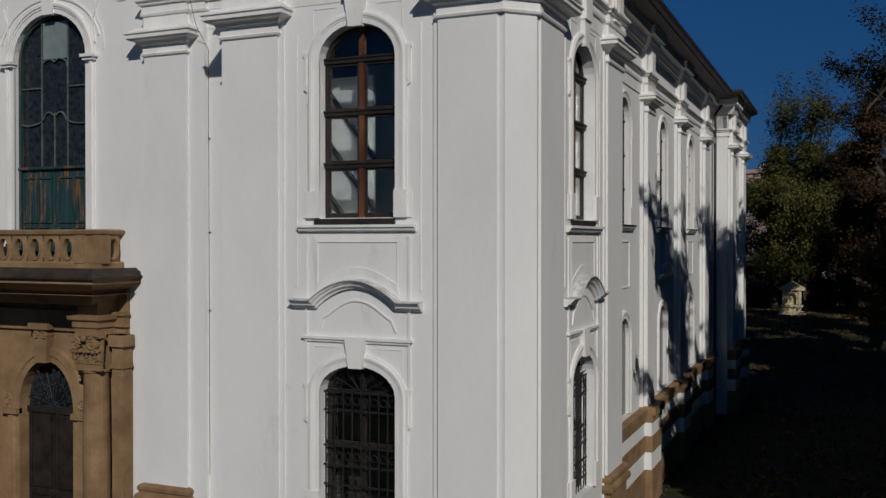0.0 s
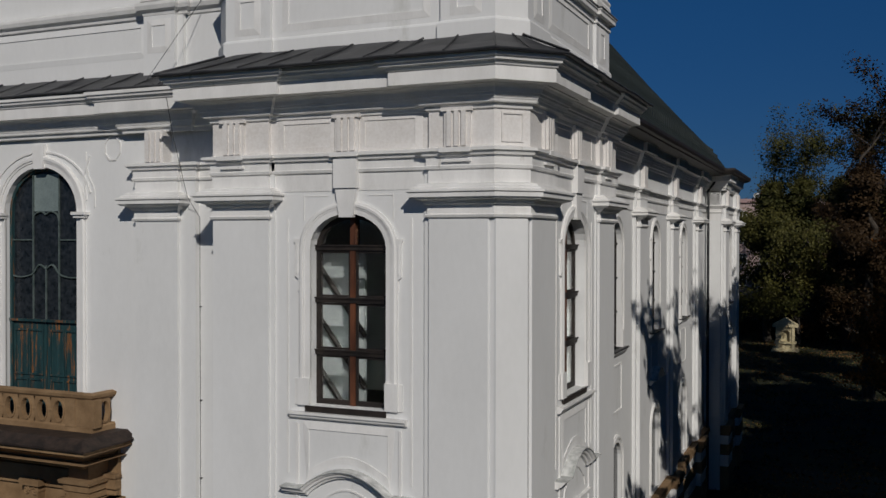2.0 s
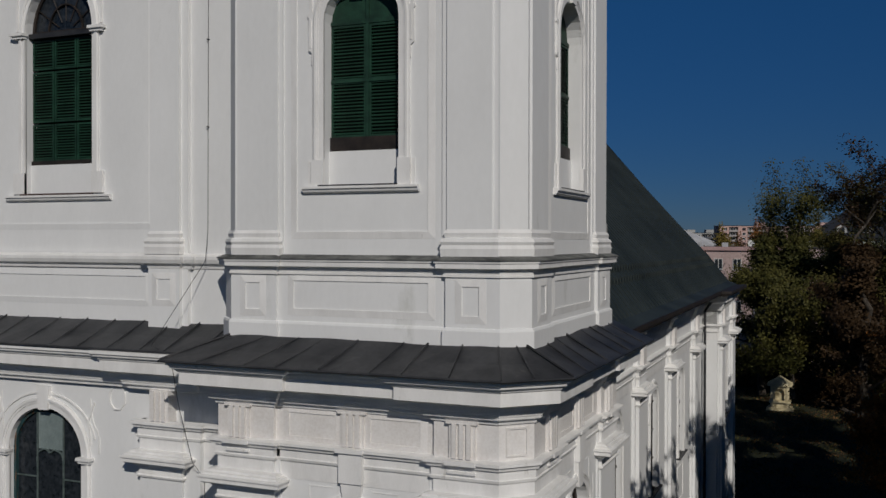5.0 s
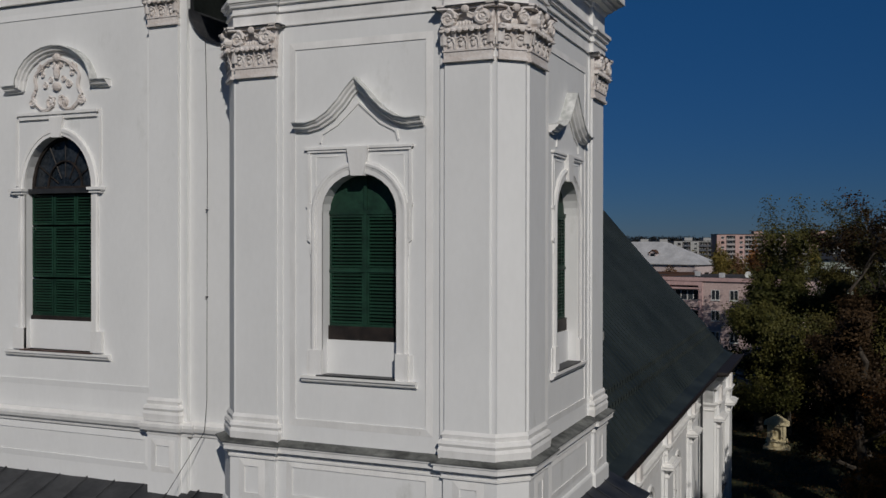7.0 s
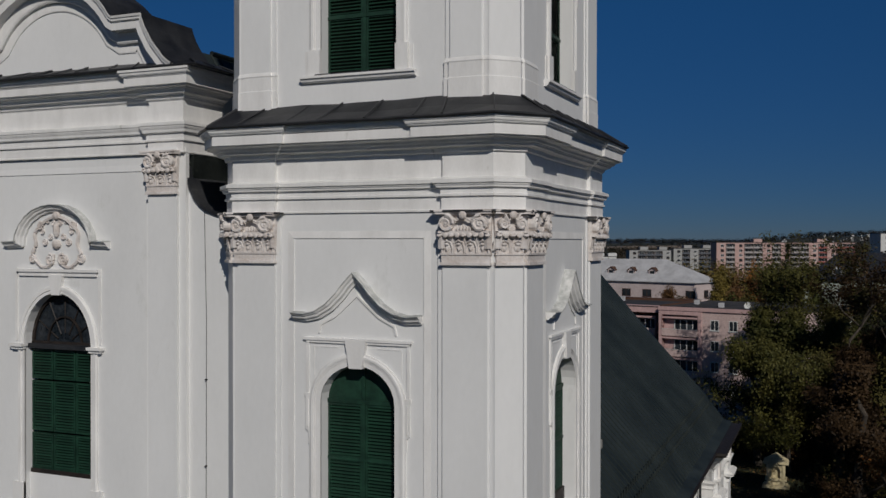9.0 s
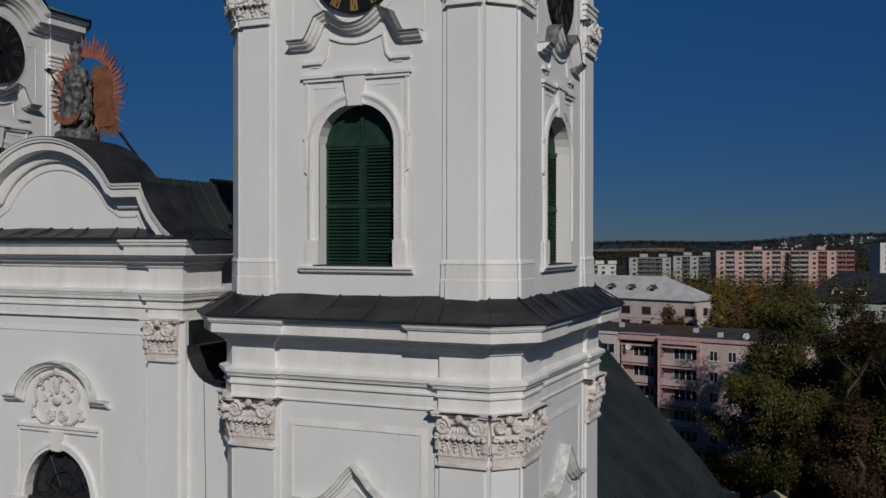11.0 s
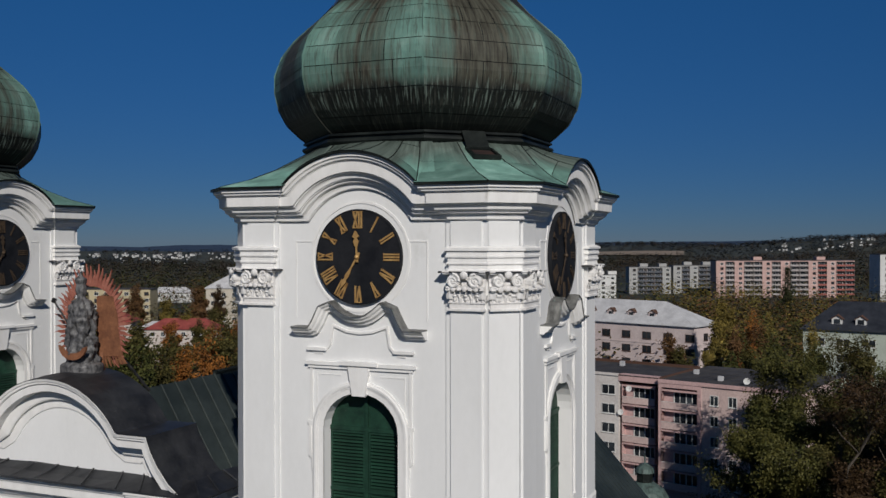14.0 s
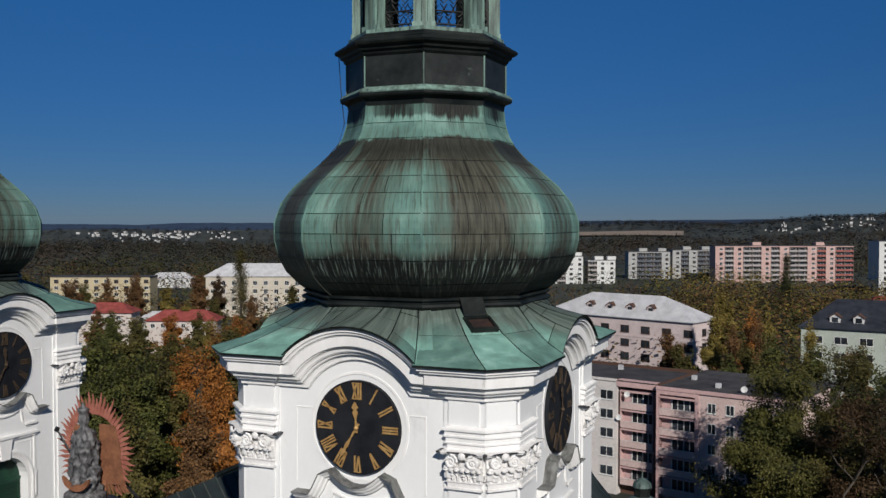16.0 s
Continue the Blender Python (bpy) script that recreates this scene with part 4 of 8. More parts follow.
def clock(tower, m, gilt):
    """Black dial with gilded Roman numerals and hands at a few minutes past half past eleven."""
    bm = bmesh.new()
    prism(bm, [(CLOCK_R * math.cos(2 * math.pi * k / 48), CLOCK_Z + CLOCK_R * math.sin(2 * math.pi * k / 48)) for k in range(48)], -0.10, 0.02)
    dial = part("clock", bm, DIAL, tower, "round black clock dial with gilded Roman numerals and hands", m)
    bm = mould(bmesh.new(), [(CLOCK_R * math.cos(2 * math.pi * k / 48), CLOCK_Z + CLOCK_R * math.sin(2 * math.pi * k / 48)) for k in range(48)], rect(-0.015, 0.015, 0.0, 0.112), closed=True)
    part("dial_rim", bm, DIAL, dial)
    for i, txt in enumerate(("XII", "I", "II", "III", "IV", "V", "VI", "VII", "VIII", "IX", "X", "XI")):
        a = math.pi / 2 - 2 * math.pi * i / 12
        bm = bmesh.new()
        wide = {"I": 0.055, "V": 0.11, "X": 0.11}
        total = sum(wide[c] for c in txt)
        x = -total / 2
        for c in txt:
            cx = x + wide[c] / 2
            for sx0, sx1 in {"I": ((0, 0),), "V": ((-0.045, 0), (0.045, 0)), "X": ((-0.045, 0.045), (0.045, -0.045))}[c]:
                w = 0.017
                prism(bm, [(cx + sx1 - w, -0.17), (cx + sx1 + w, -0.17), (cx + sx0 + w, 0.17), (cx + sx0 - w, 0.17)], -0.125, -0.10)
            for z in (-0.175, 0.155):
                if not (c == "V" and z < 0):
                    box(bm, cx - wide[c] / 2 + 0.008, cx + wide[c] / 2 - 0.008, -0.125, -0.10, z, z + 0.02)
            x += wide[c]
        bmesh.ops.scale(bm, verts=bm.verts, vec=(1.18, 1, 1.16))
        bmesh.ops.rotate(bm, verts=bm.verts, cent=(0, 0, 0), matrix=Matrix.Rotation(-(a - math.pi / 2), 3, "Y"))
        bmesh.ops.translate(bm, verts=bm.verts, vec=(0.88 * math.cos(a), 0, CLOCK_Z + 0.88 * math.sin(a)))
        part("numeral", bm, gilt, dial, "gilded Roman numeral")
    for length, angle, wide in ((0.62, -4.0, 0.075), (0.86, 211.0, 0.05)):
        bm = bmesh.new()
        prism(bm, [(-0.03, -0.12), (0.03, -0.12), (0.02, length * 0.35), (wide, length * 0.6), (0.03, length * 0.72), (wide * 1.2, length * 0.78), (0.012, length), (-0.012, length), (-wide * 1.2, length * 0.78), (-0.03, length * 0.72), (-wide, length * 0.6), (-0.02, length * 0.35)], -0.17, -0.15)
        bmesh.ops.rotate(bm, verts=bm.verts, cent=(0, 0, 0), matrix=Matrix.Rotation(radians(angle), 3, "Y"))
        bmesh.ops.translate(bm, verts=bm.verts, vec=(0, 0, CLOCK_Z))
        part("clock_hand", bm, gilt, dial, "gilded clock hand")
    bm = bmesh.new()
    ball(bm, (0, -0.16, CLOCK_Z), 0.06)
    part("hand_boss", bm, gilt, dial)


clock(church, FRONT(BELL.hy), GOLD)
clock(church, RIGHT(BELL.hx), DULLGOLD)
capitals(church, BELL, 38.78, 39.68, "capitals", BELLCAPITAL)
for plan, z in ((BELL, 39.665), (UPPER, 29.665)):
    for sx, sy in ((-1, -1), (1, -1), (1, 1)):
        path = plan.corner(sx, sy, plain=True)
        part("flashing", sweep(bmesh.new(), path, [(0.0, z - 0.004), (0.205, z - 0.012), (0.215, z - 0.03), (0.22, z - 0.028), (0.218, z + 0.008), (0.0, z + 0.022)]), ROOFMETAL, church, "dark sheet-metal flashing over the capital")
BELLENT = [(0.0, 39.66), (0.05, 39.67), (0.05, 39.71), (0.03, 39.72), (0.03, 39.82), (0.07, 39.83), (0.07, 39.87), (0.05, 39.88), (0.05, 39.97), (0.09, 39.99), (0.09, 40.03), (0.07, 40.04), (0.07, 40.12), (0.12, 40.14), (0.12, 40.19), (0.0, 40.24)]
for sx, sy in ((-1, -1), (1, -1), (1, 1), (-1, 1)):
    part("entablature_block", sweep(bmesh.new(), BELL.corner(sx, sy, plain=True), crisp(BELLENT)), TRIM, church, "stepped white entablature block")


def bowed_path(plan, jog, n=48):
    """The cornice's line with many points across each bay, and how far from the bay's middle each lies (None over the piers)."""
    path, off = [], []
    cs = [plan.corner(sx, sy, jog, True) for sx, sy in ((-1, -1), (1, -1), (1, 1), (-1, 1))]
    for i, c in enumerate(cs):
        path += c
        off += [None] * len(c)
        a, b = Vector(c[-1]), Vector(cs[(i + 1) % 4][0])
        for k in range(1, n):
            p = a.lerp(b, k / n)
            path.append((p.x, p.y))
            off.append((k / n - 0.5) * (b - a).length)
    return path, off


BPATH, BOFF = bowed_path(BELL, 0.06)
BLIFT = [0.0 if x is None else bow(x, 41.62) for x in BOFF]
BCORN = [(0, 40.82), (0.05, 40.85), (0.08, 40.95), (0.15, 40.98), (0.24, 41.06), (0.36, 41.19), (0.42, 41.20), (0.43, 41.43), (0.48, 41.47), (0.56, 41.56), (0.57, 41.61), (0.35, 41.63)]
band(church, "cornice", BPATH, BCORN, label="white cornice bowed up over each clock", lift=[lambda z, x=x: 0.0 if x is None else bow(x, z) for x in BOFF])


def patina(name, bands, blacks, freq=16.0, drips=True, lobes=(8.0, 0.17), spread=(0.82, 1.12), dull=((0.020, 0.017, 0.012), (0.080, 0.080, 0.060)), weather=0.12):
    """Weathered copper: turquoise patina under brown streaks that run down from the axis. bands: (height, share of streaks); blacks: (height, how black the streaks are)."""
    m = bpy.data.materials.new(name)
    m.use_nodes = True
    nt, n = m.node_tree, m.node_tree.nodes
    link, b = nt.links.new, n["Principled BSDF"]
    b.inputs["Roughness"].default_value, b.inputs["Specular IOR Level"].default_value = 0.6, 0.25

    def math_node(op, x, y):
        k = n.new("ShaderNodeMath")
        k.operation = op
        for i, v in enumerate((x, y)):
            if isinstance(v, (int, float)):
                k.inputs[i].default_value = v
            else:
                link(v, k.inputs[i])
        return k.outputs[0]

    def noise_node(vec, scale, detail, rough=0.6):
        k = n.new("ShaderNodeTexNoise")
        k.inputs["Scale"].default_value, k.inputs["Detail"].default_value, k.inputs["Roughness"].default_value = scale, detail, rough
        link(vec, k.inputs["Vector"])
        return k.outputs[0]

    def ramp_node(fac, stops):
        k = n.new("ShaderNodeValToRGB")
        e = k.color_ramp.elements
        while len(e) < len(stops):
            e.new(0.5)
        for el, (pos, c) in zip(e, stops):
            el.position, el.color = pos, (*c, 1) if isinstance(c, tuple) else (c, c, c, 1)
        link(fac, k.inputs[0])
        return k.outputs[0]

    def mix_node(fac, x, y):
        k = n.new("ShaderNodeMix")
        k.data_type = "RGBA"
        for i, v in ((0, fac), (6, x), (7, y)):
            if isinstance(v, tuple):
                k.inputs[i].default_value = (*v, 1)
            else:
                link(v, k.inputs[i])
        return k.outputs[2]

    tc = n.new("ShaderNodeTexCoord")
    sep = n.new("ShaderNodeSeparateXYZ")
    link(tc.outputs["Object"], sep.inputs[0])
    turn = math_node("ARCTAN2", sep.outputs[1], sep.outputs[0])
    run = n.new("ShaderNodeCombineXYZ")
    link(math_node("MULTIPLY", turn, freq), run.inputs[0])
    link(math_node("MULTIPLY", sep.outputs[2], 0.35), run.inputs[2])
    streak = noise_node(run.outputs[0], 1.0, 5)
    patch = noise_node(tc.outputs["Object"], 1.5, 6)
    height = n.new("ShaderNodeMapRange")
    height.inputs[1].default_value, height.inputs[2].default_value = bands[0][0], bands[-1][0]
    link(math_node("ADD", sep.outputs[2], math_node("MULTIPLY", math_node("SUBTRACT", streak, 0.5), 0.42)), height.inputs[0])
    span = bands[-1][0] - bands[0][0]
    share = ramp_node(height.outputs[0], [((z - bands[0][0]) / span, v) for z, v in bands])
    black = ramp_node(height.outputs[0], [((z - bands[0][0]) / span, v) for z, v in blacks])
    middle = math_node("COSINE", math_node("MULTIPLY", turn, lobes[0]), 0.0)
    value = math_node("ADD", math_node("MULTIPLY", streak, 0.75), math_node("MULTIPLY", patch, 0.45))
    value = math_node("ADD", value, math_node("MULTIPLY", math_node("SUBTRACT", share, 0.5), 0.95))
    value = math_node("ADD", value, math_node("MULTIPLY", middle, lobes[1]))
    value = math_node("ADD", value, math_node("MULTIPLY", math_node("COSINE", math_node("ADD", math_node("MULTIPLY", turn, 4.0), math.pi), 0.0), weather))
    mask = ramp_node(value, [(0.45, 0.0), (0.62, 0.55), (0.80, 1.0)])
    green = ramp_node(patch, [(0.34, (0.085, 0.16, 0.135)), (0.52, (0.125, 0.24, 0.20)), (0.68, (0.20, 0.34, 0.29))])
    info = n.new("ShaderNodeObjectInfo")
    piece = n.new("ShaderNodeMapRange")
    piece.inputs[3].default_value, piece.inputs[4].default_value = spread
    link(info.outputs["Random"], piece.inputs[0])
    tone = n.new("ShaderNodeHueSaturation")
    link(piece.outputs[0], tone.inputs["Value"])
    link(green, tone.inputs["Color"])
    fine = noise_node(run.outputs[0], 3.5, 4)
    brown = ramp_node(fine, [(0.35, dull[0]), (0.6, dull[1])])
    dark_streak = mix_node(black, brown, (0.007, 0.009, 0.008))
    col = mix_node(mask, tone.outputs[0], dark_streak)
    if drips:
        lines = ramp_node(noise_node(run.outputs[0], 5.0, 3), [(0.52, 0.0), (0.63, 0.55)])
        col = mix_node(lines, col, (0.050, 0.052, 0.042))
        low = ramp_node(height.outputs[0], [(0.0, 0.0), (0.08, 0.0), (0.16, 0.85), (0.26, 0.6), (0.34, 0.0)])
        thin = ramp_node(noise_node(run.outputs[0], 4.2, 3), [(0.54, 0.0), (0.62, 1.0)])
        col = mix_node(math_node("MULTIPLY", low, thin), col, (0.125, 0.16, 0.138))
    link(col, b.inputs["Base Color"])
    bp = n.new("ShaderNodeBump")
    bp.inputs["Strength"].default_value, bp.inputs["Distance"].default_value = 0.12, 0.03
    link(noise_node(tc.outputs["Object"], 3.0, 4), bp.inputs["Height"])
    link(bp.outputs[0], b.inputs["Normal"])
    return m


EAVECOPPER = patina("grey_green_eave_copper", [(41.5, 0.12), (41.9, 0.2), (42.15, 0.50), (42.5, 0.78), (42.85, 0.95), (43.2, 1.0)], [(41.5, 0.0), (42.5, 0.0), (43.2, 0.6)], 7.0, False, (4.0, 0.2), (0.85, 1.6), ((0.050, 0.068, 0.058), (0.125, 0.160, 0.138)), weather=0.04)


# copper roof from the bowed eave up to the foot of the dome
DOME_FOOT = 3.28


def oct_radius(angle, r):
    """The distance from the axis to an octagon's side, with flats towards the tower's faces; r at its corners."""
    a = (angle + math.pi / 8) % (math.pi / 4) - math.pi / 8
    return r * math.cos(math.pi / 8) / math.cos(a)


bm = bmesh.new()
ms = miters(BPATH, True)
rings = []
for p, mi, l in zip(BPATH, ms, BLIFT):
    e = Vector(p) + mi * 0.63
    ang = math.atan2(e.y, e.x)
    t = Vector((math.cos(ang), math.sin(ang))) * oct_radius(ang, DOME_FOOT)
    row = [bm.verts.new((e.x, e.y, 41.615 + l)), bm.verts.new((e.x, e.y, 41.65 + l))]
    for k in (0.3, 0.6, 0.85, 1.0):
        q = e.lerp(t, k)
        row.append(bm.verts.new((q.x, q.y, (41.65 + l) * (1 - k) + 42.82 * k - 0.16 * math.sin(math.pi * k) * (1 - l))))
    rings.append(row)
for i in range(len(rings)):
    a, b = rings[i], rings[(i + 1) % len(rings)]
    for k in range(5):
        face(bm, (a[k], b[k], b[k + 1], a[k + 1]))
rings_at = [[v.co.copy() for v in row] for row in rings]
eave = part("eave_roof", bm, COPPERDARK, church, "green copper roof with a bowed eave")
# flat copper sheets laid over it, each with its own tint
SPAN = len(BPATH) // 4
NB = len(BPATH)
for side in range(4):
    cuts = [0, 2, 3, 5] + [5 + round(48 * f) for f in (0.115, 0.27, 0.42, 0.58, 0.73, 0.885)] + [SPAN]
    for c, (i0, i1) in enumerate(zip(cuts, cuts[1:])):
        rowcut = (1, 3, 5) if c % 2 or i1 - i0 < 3 else (1, 2, 4, 5)
        for k0, k1 in zip(rowcut, rowcut[1:]):
            bm = bmesh.new()
            cols = []
            for i in range(i0, i1 + 1):
                ring = [rings_at[(side * SPAN + i) % NB][k] for k in range(k0, k1 + 1)]
                near = rings_at[(side * SPAN + (i1 - 1 if i == i1 else i0 + 1)) % NB]
                if i in (i0, i1):
                    ring = [p + (near[k0 + j] - p).normalized() * min(0.014, 0.2 * (near[k0 + j] - p).length) for j, p in enumerate(ring)]
                lift = Vector((0, 0, 0.016 if k0 > 1 else 0.022))
                up = (ring[-1] - ring[0]).normalized() * 0.012
                ring = [p + lift + (up if j == 0 and k0 > 1 else -up if j == len(ring) - 1 else Vector()) for j, p in enumerate(ring)]
                cols.append([bm.verts.new(p) for p in ring])
            for u, v in zip(cols, cols[1:]):
                for j in range(len(u) - 1):
                    face(bm, (u[j], v[j], v[j + 1], u[j + 1]))
            part("copper_sheet", bm, EAVECOPPER, eave)
    for i in cuts[:-1]:
        part("seam", tube(bmesh.new(), [rings_at[(side * SPAN + i) % NB][k] + Vector((0, 0, 0.02)) for k in range(1, 6)], 0.013, 4), COPPERDARK, eave)
# roof hatch with its lid folded back
hatch_m = Matrix.Translation((2.60, -2.66, 42.42)) @ pose(0, 0, 0, 23, 0, 45) @ Matrix.Scale(0.84, 4)
bm = bmesh.new()
for r in ((-0.42, -0.34, -0.42, 0.30, -0.1, 0.12), (0.34, 0.42, -0.42, 0.30, -0.1, 0.12), (-0.34, 0.34, -0.42, -0.34, -0.1, 0.12), (-0.34, 0.34, 0.22, 0.30, -0.1, 0.12)):
    box(bm, *r)
hatch = part("roof_hatch", bm, COPPERDARK, church, "open roof hatch with dark lid", hatch_m)
part("hatch_lid", boxes((-0.36, 0.36, -0.02, 0.02, 0.0, 0.62)), COPPERDARK, hatch, "dark hatch lid folded back", Matrix.Translation((0, 0.34, 0.10)) @ pose(0, 0, 0, -58, 0, 0))
# rust-tinted dark sheet that stands in for the shade inside the hatch
part("hatch_hole", boxes((-0.34, 0.34, -0.34, 0.22, 0.03, 0.06)), material("rusty_hatch_shade", (0.012, 0.008, 0.008), (0.035, 0.016, 0.012), 6, 0.8), hatch)

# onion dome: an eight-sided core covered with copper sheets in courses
# share of dark streaks by height: full below 43.9, high again near 47
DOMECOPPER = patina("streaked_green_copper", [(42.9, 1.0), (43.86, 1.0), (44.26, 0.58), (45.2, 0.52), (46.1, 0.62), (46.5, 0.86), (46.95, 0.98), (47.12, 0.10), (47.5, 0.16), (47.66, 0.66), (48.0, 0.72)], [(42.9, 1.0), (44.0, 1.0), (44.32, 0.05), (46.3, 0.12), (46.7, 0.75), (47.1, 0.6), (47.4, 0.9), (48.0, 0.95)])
DOMEPROF = [(3.22, 42.98), (3.50, 43.18), (3.86, 43.52), (4.08, 43.92), (4.20, 44.42), (4.20, 44.88), (4.02, 45.38), (3.66, 45.84), (3.20, 46.24), (2.78, 46.58), (2.46, 46.92), (2.28, 47.22), (2.17, 47.56), (2.13, 47.92)]
OCT0 = math.pi / 8
bm = bmesh.new()
lathe(bm, [(r - 0.005, z) for r, z in DOMEPROF], 8, OCT0)
dome = part("onion_dome", bm, COPPERDARK, church, "eight-sided onion dome of streaked green and black copper sheets")
bm = bmesh.new()
lathe(bm, [(3.30, 42.74), (3.40, 42.77), (3.46, 42.83), (3.44, 42.89), (3.34, 42.92), (3.34, 42.95), (3.42, 42.98), (3.42, 43.03), (3.26, 43.06)], 8, OCT0)
part("dome_ring", bm, COPPERDARK, dome, "dark rolled copper ring at the dome's foot")


def dome_at(t):
    """Corner radius and height along the dome's outline, t from 0 to 1."""
    s = t * (len(DOMEPROF) - 1)
    i = min(int(s), len(DOMEPROF) - 2)
    a, b = DOMEPROF[i], DOMEPROF[i + 1]
    k = s - i
    return a[0] + (b[0] - a[0]) * k, a[1] + (b[1] - a[1]) * k


COURSES = [0.0, 0.125, 0.24, 0.34, 0.42, 0.50, 0.575, 0.66, 0.80, 0.90, 1.0]
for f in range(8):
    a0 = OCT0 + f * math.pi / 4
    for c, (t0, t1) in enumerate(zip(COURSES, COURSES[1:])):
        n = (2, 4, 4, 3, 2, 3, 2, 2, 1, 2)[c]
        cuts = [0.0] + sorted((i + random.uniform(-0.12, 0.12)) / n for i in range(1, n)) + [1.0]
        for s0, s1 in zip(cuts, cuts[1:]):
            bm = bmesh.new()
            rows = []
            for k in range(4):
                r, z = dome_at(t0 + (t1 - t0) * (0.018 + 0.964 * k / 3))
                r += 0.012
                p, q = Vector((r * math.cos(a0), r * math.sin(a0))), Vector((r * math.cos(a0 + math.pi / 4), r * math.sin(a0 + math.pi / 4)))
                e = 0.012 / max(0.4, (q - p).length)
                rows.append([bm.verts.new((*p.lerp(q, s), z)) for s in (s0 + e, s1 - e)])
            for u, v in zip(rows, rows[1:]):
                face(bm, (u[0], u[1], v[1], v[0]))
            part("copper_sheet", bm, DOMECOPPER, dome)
bm = bmesh.new()
for k in range(8):
    a = OCT0 + k * math.pi / 4
    tube(bm, [(dome_at(i / 26)[0] * math.cos(a), dome_at(i / 26)[0] * math.sin(a), dome_at(i / 26)[1]) for i in range(27)], 0.03, 5)
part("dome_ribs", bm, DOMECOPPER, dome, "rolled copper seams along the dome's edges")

# lantern
NECKGREEN = material("streaked_pale_copper", (0.06, 0.085, 0.072), (0.20, 0.32, 0.27), 1.6, 0.6, bump=0.15, fine=10, stretch=(3, 3, 0.4), third=((0.02, 0.026, 0.024), 0.56), fleck=0.2)
DRUMBLACK = material("flaking_black_copper", (0.006, 0.008, 0.008), (0.024, 0.028, 0.026), 1.1, 0.5, bump=0.15, fine=8, third=((0.17, 0.25, 0.215), 0.615), spec=0.25)
bm = bmesh.new()
lathe(bm, [(2.14, 47.9), (2.17, 48.06), (2.22, 48.10), (2.34, 48.14), (2.37, 48.18), (2.37, 48.24)], 8, OCT0)
part("neck_moulding", bm, COPPERDARK, church, "blackened copper moulding round the dome's neck")
bm = bmesh.new()
lathe(bm, [(2.38, 48.235), (2.39, 48.26), (2.28, 48.36), (2.19, 48.40)], 8, OCT0)
part("neck_cover", bm, NECKGREEN, church, "green copper slope over the neck moulding")
bm = bmesh.new()
lathe(bm, [(2.19, 48.38), (2.19, 49.30)], 8, OCT0)
drum = part("lantern_drum", bm, DRUMBLACK, church, "blackened copper drum below the lantern, flaking to green")
for k in range(8):
    a = OCT0 + k * math.pi / 4
    part("seam", tube(bmesh.new(), [(2.195 * math.cos(a), 2.195 * math.sin(a), 48.4), (2.195 * math.cos(a), 2.195 * math.sin(a), 49.28)], 0.022, 5), NECKGREEN, drum)
bm = bmesh.new()
lathe(bm, [(2.19, 49.18), (2.26, 49.24), (2.28, 49.30), (2.36, 49.34), (2.38, 49.40), (2.50, 49.46), (2.53, 49.52), (2.50, 49.57), (2.38, 49.60), (2.34, 49.66), (2.22, 49.70), (2.18, 49.78), (2.0, 49.8)], 8, OCT0)
part("lantern_cornice", bm, COPPERDARK, church, "black moulded cornice under the lantern")
bm = bmesh.new()
lathe(bm, [(2.14, 49.76), (2.14, 49.88), (1.9, 49.92)], 8, OCT0)
part("lantern_sill", bm, NECKGREEN, church, "weathered copper lantern sill")
for k in range(8):
    a = OCT0 + k * math.pi / 4
    bm = bmesh.new()
    box(bm, 1.72, 1.95, -0.27, 0.27, 49.86, 52.6)
    box(bm, 1.94, 2.01, -0.20, -0.09, 49.86, 52.6)
    box(bm, 1.94, 2.01, 0.09, 0.20, 49.86, 52.6)
    box(bm, 1.94, 2.03, -0.05, 0.05, 49.86, 52.6)
    box(bm, 1.74, 2.04, -0.30, 0.30, 49.86, 50.0)
    post = part("lantern_post", bm, NECKGREEN, church, "green copper lantern post", pose(0, 0, 0, 0, 0, math.degrees(a)))
    part("post_lining", boxes((1.42, 1.73, -0.25, -0.12, 49.86, 52.6), (1.42, 1.73, 0.12, 0.25, 49.86, 52.6)), COPPERDARK, post, "near-black inner lining")
    bm = bmesh.new()
    mid = 1.76 * math.cos(math.pi / 8)
    for i in range(4):
        for j in range(4):
            y0, z0 = -0.42 + 0.28 * i + (0.14 if j % 2 else 0), 50.05 + 0.33 * j
            for s in (-1, 1):
                tube(bm, [(mid, max(-0.5, min(0.5, y0 + s * q)), z0 + r) for q, r in ((0.0, -0.15), (0.10, -0.06), (0.14, 0.04), (0.05, 0.17))], 0.013, 4)
    for z in (50.02, 50.36, 50.98):
        tube(bm, [(mid, -0.52, z), (mid, 0.52, z)], 0.022, 4)
    part("lantern_lattice", bm, IRON, church, "scrolled iron lattice in the lantern opening", pose(0, 0, 0, 0, 0, math.degrees(a + math.pi / 8)))
bm = bmesh.new()
lathe(bm, [(2.2, 52.5), (2.35, 52.7), (2.35, 52.85), (1.7, 53.3), (0.9, 54.6), (0.25, 55.6), (0.05, 57)], 8, OCT0)
part("lantern_cap", bm, COPPER, church, "green copper lantern cap")
bm = bmesh.new()
tube(bm, [(-2.30, -0.8, 49.6), (-2.14, -0.92, 48.3), (-2.06, -0.90, 47.6), (-2.22, -0.95, 47.05), (-2.48, -1.05, 46.72), (-2.80, -1.18, 46.38)], 0.012, 4)
part("lightning_cable", bm, IRON, church, "thin lightning cable down the dome")

twin = copy_thing(church, pose(-30.3, TOWER_Y, 0))


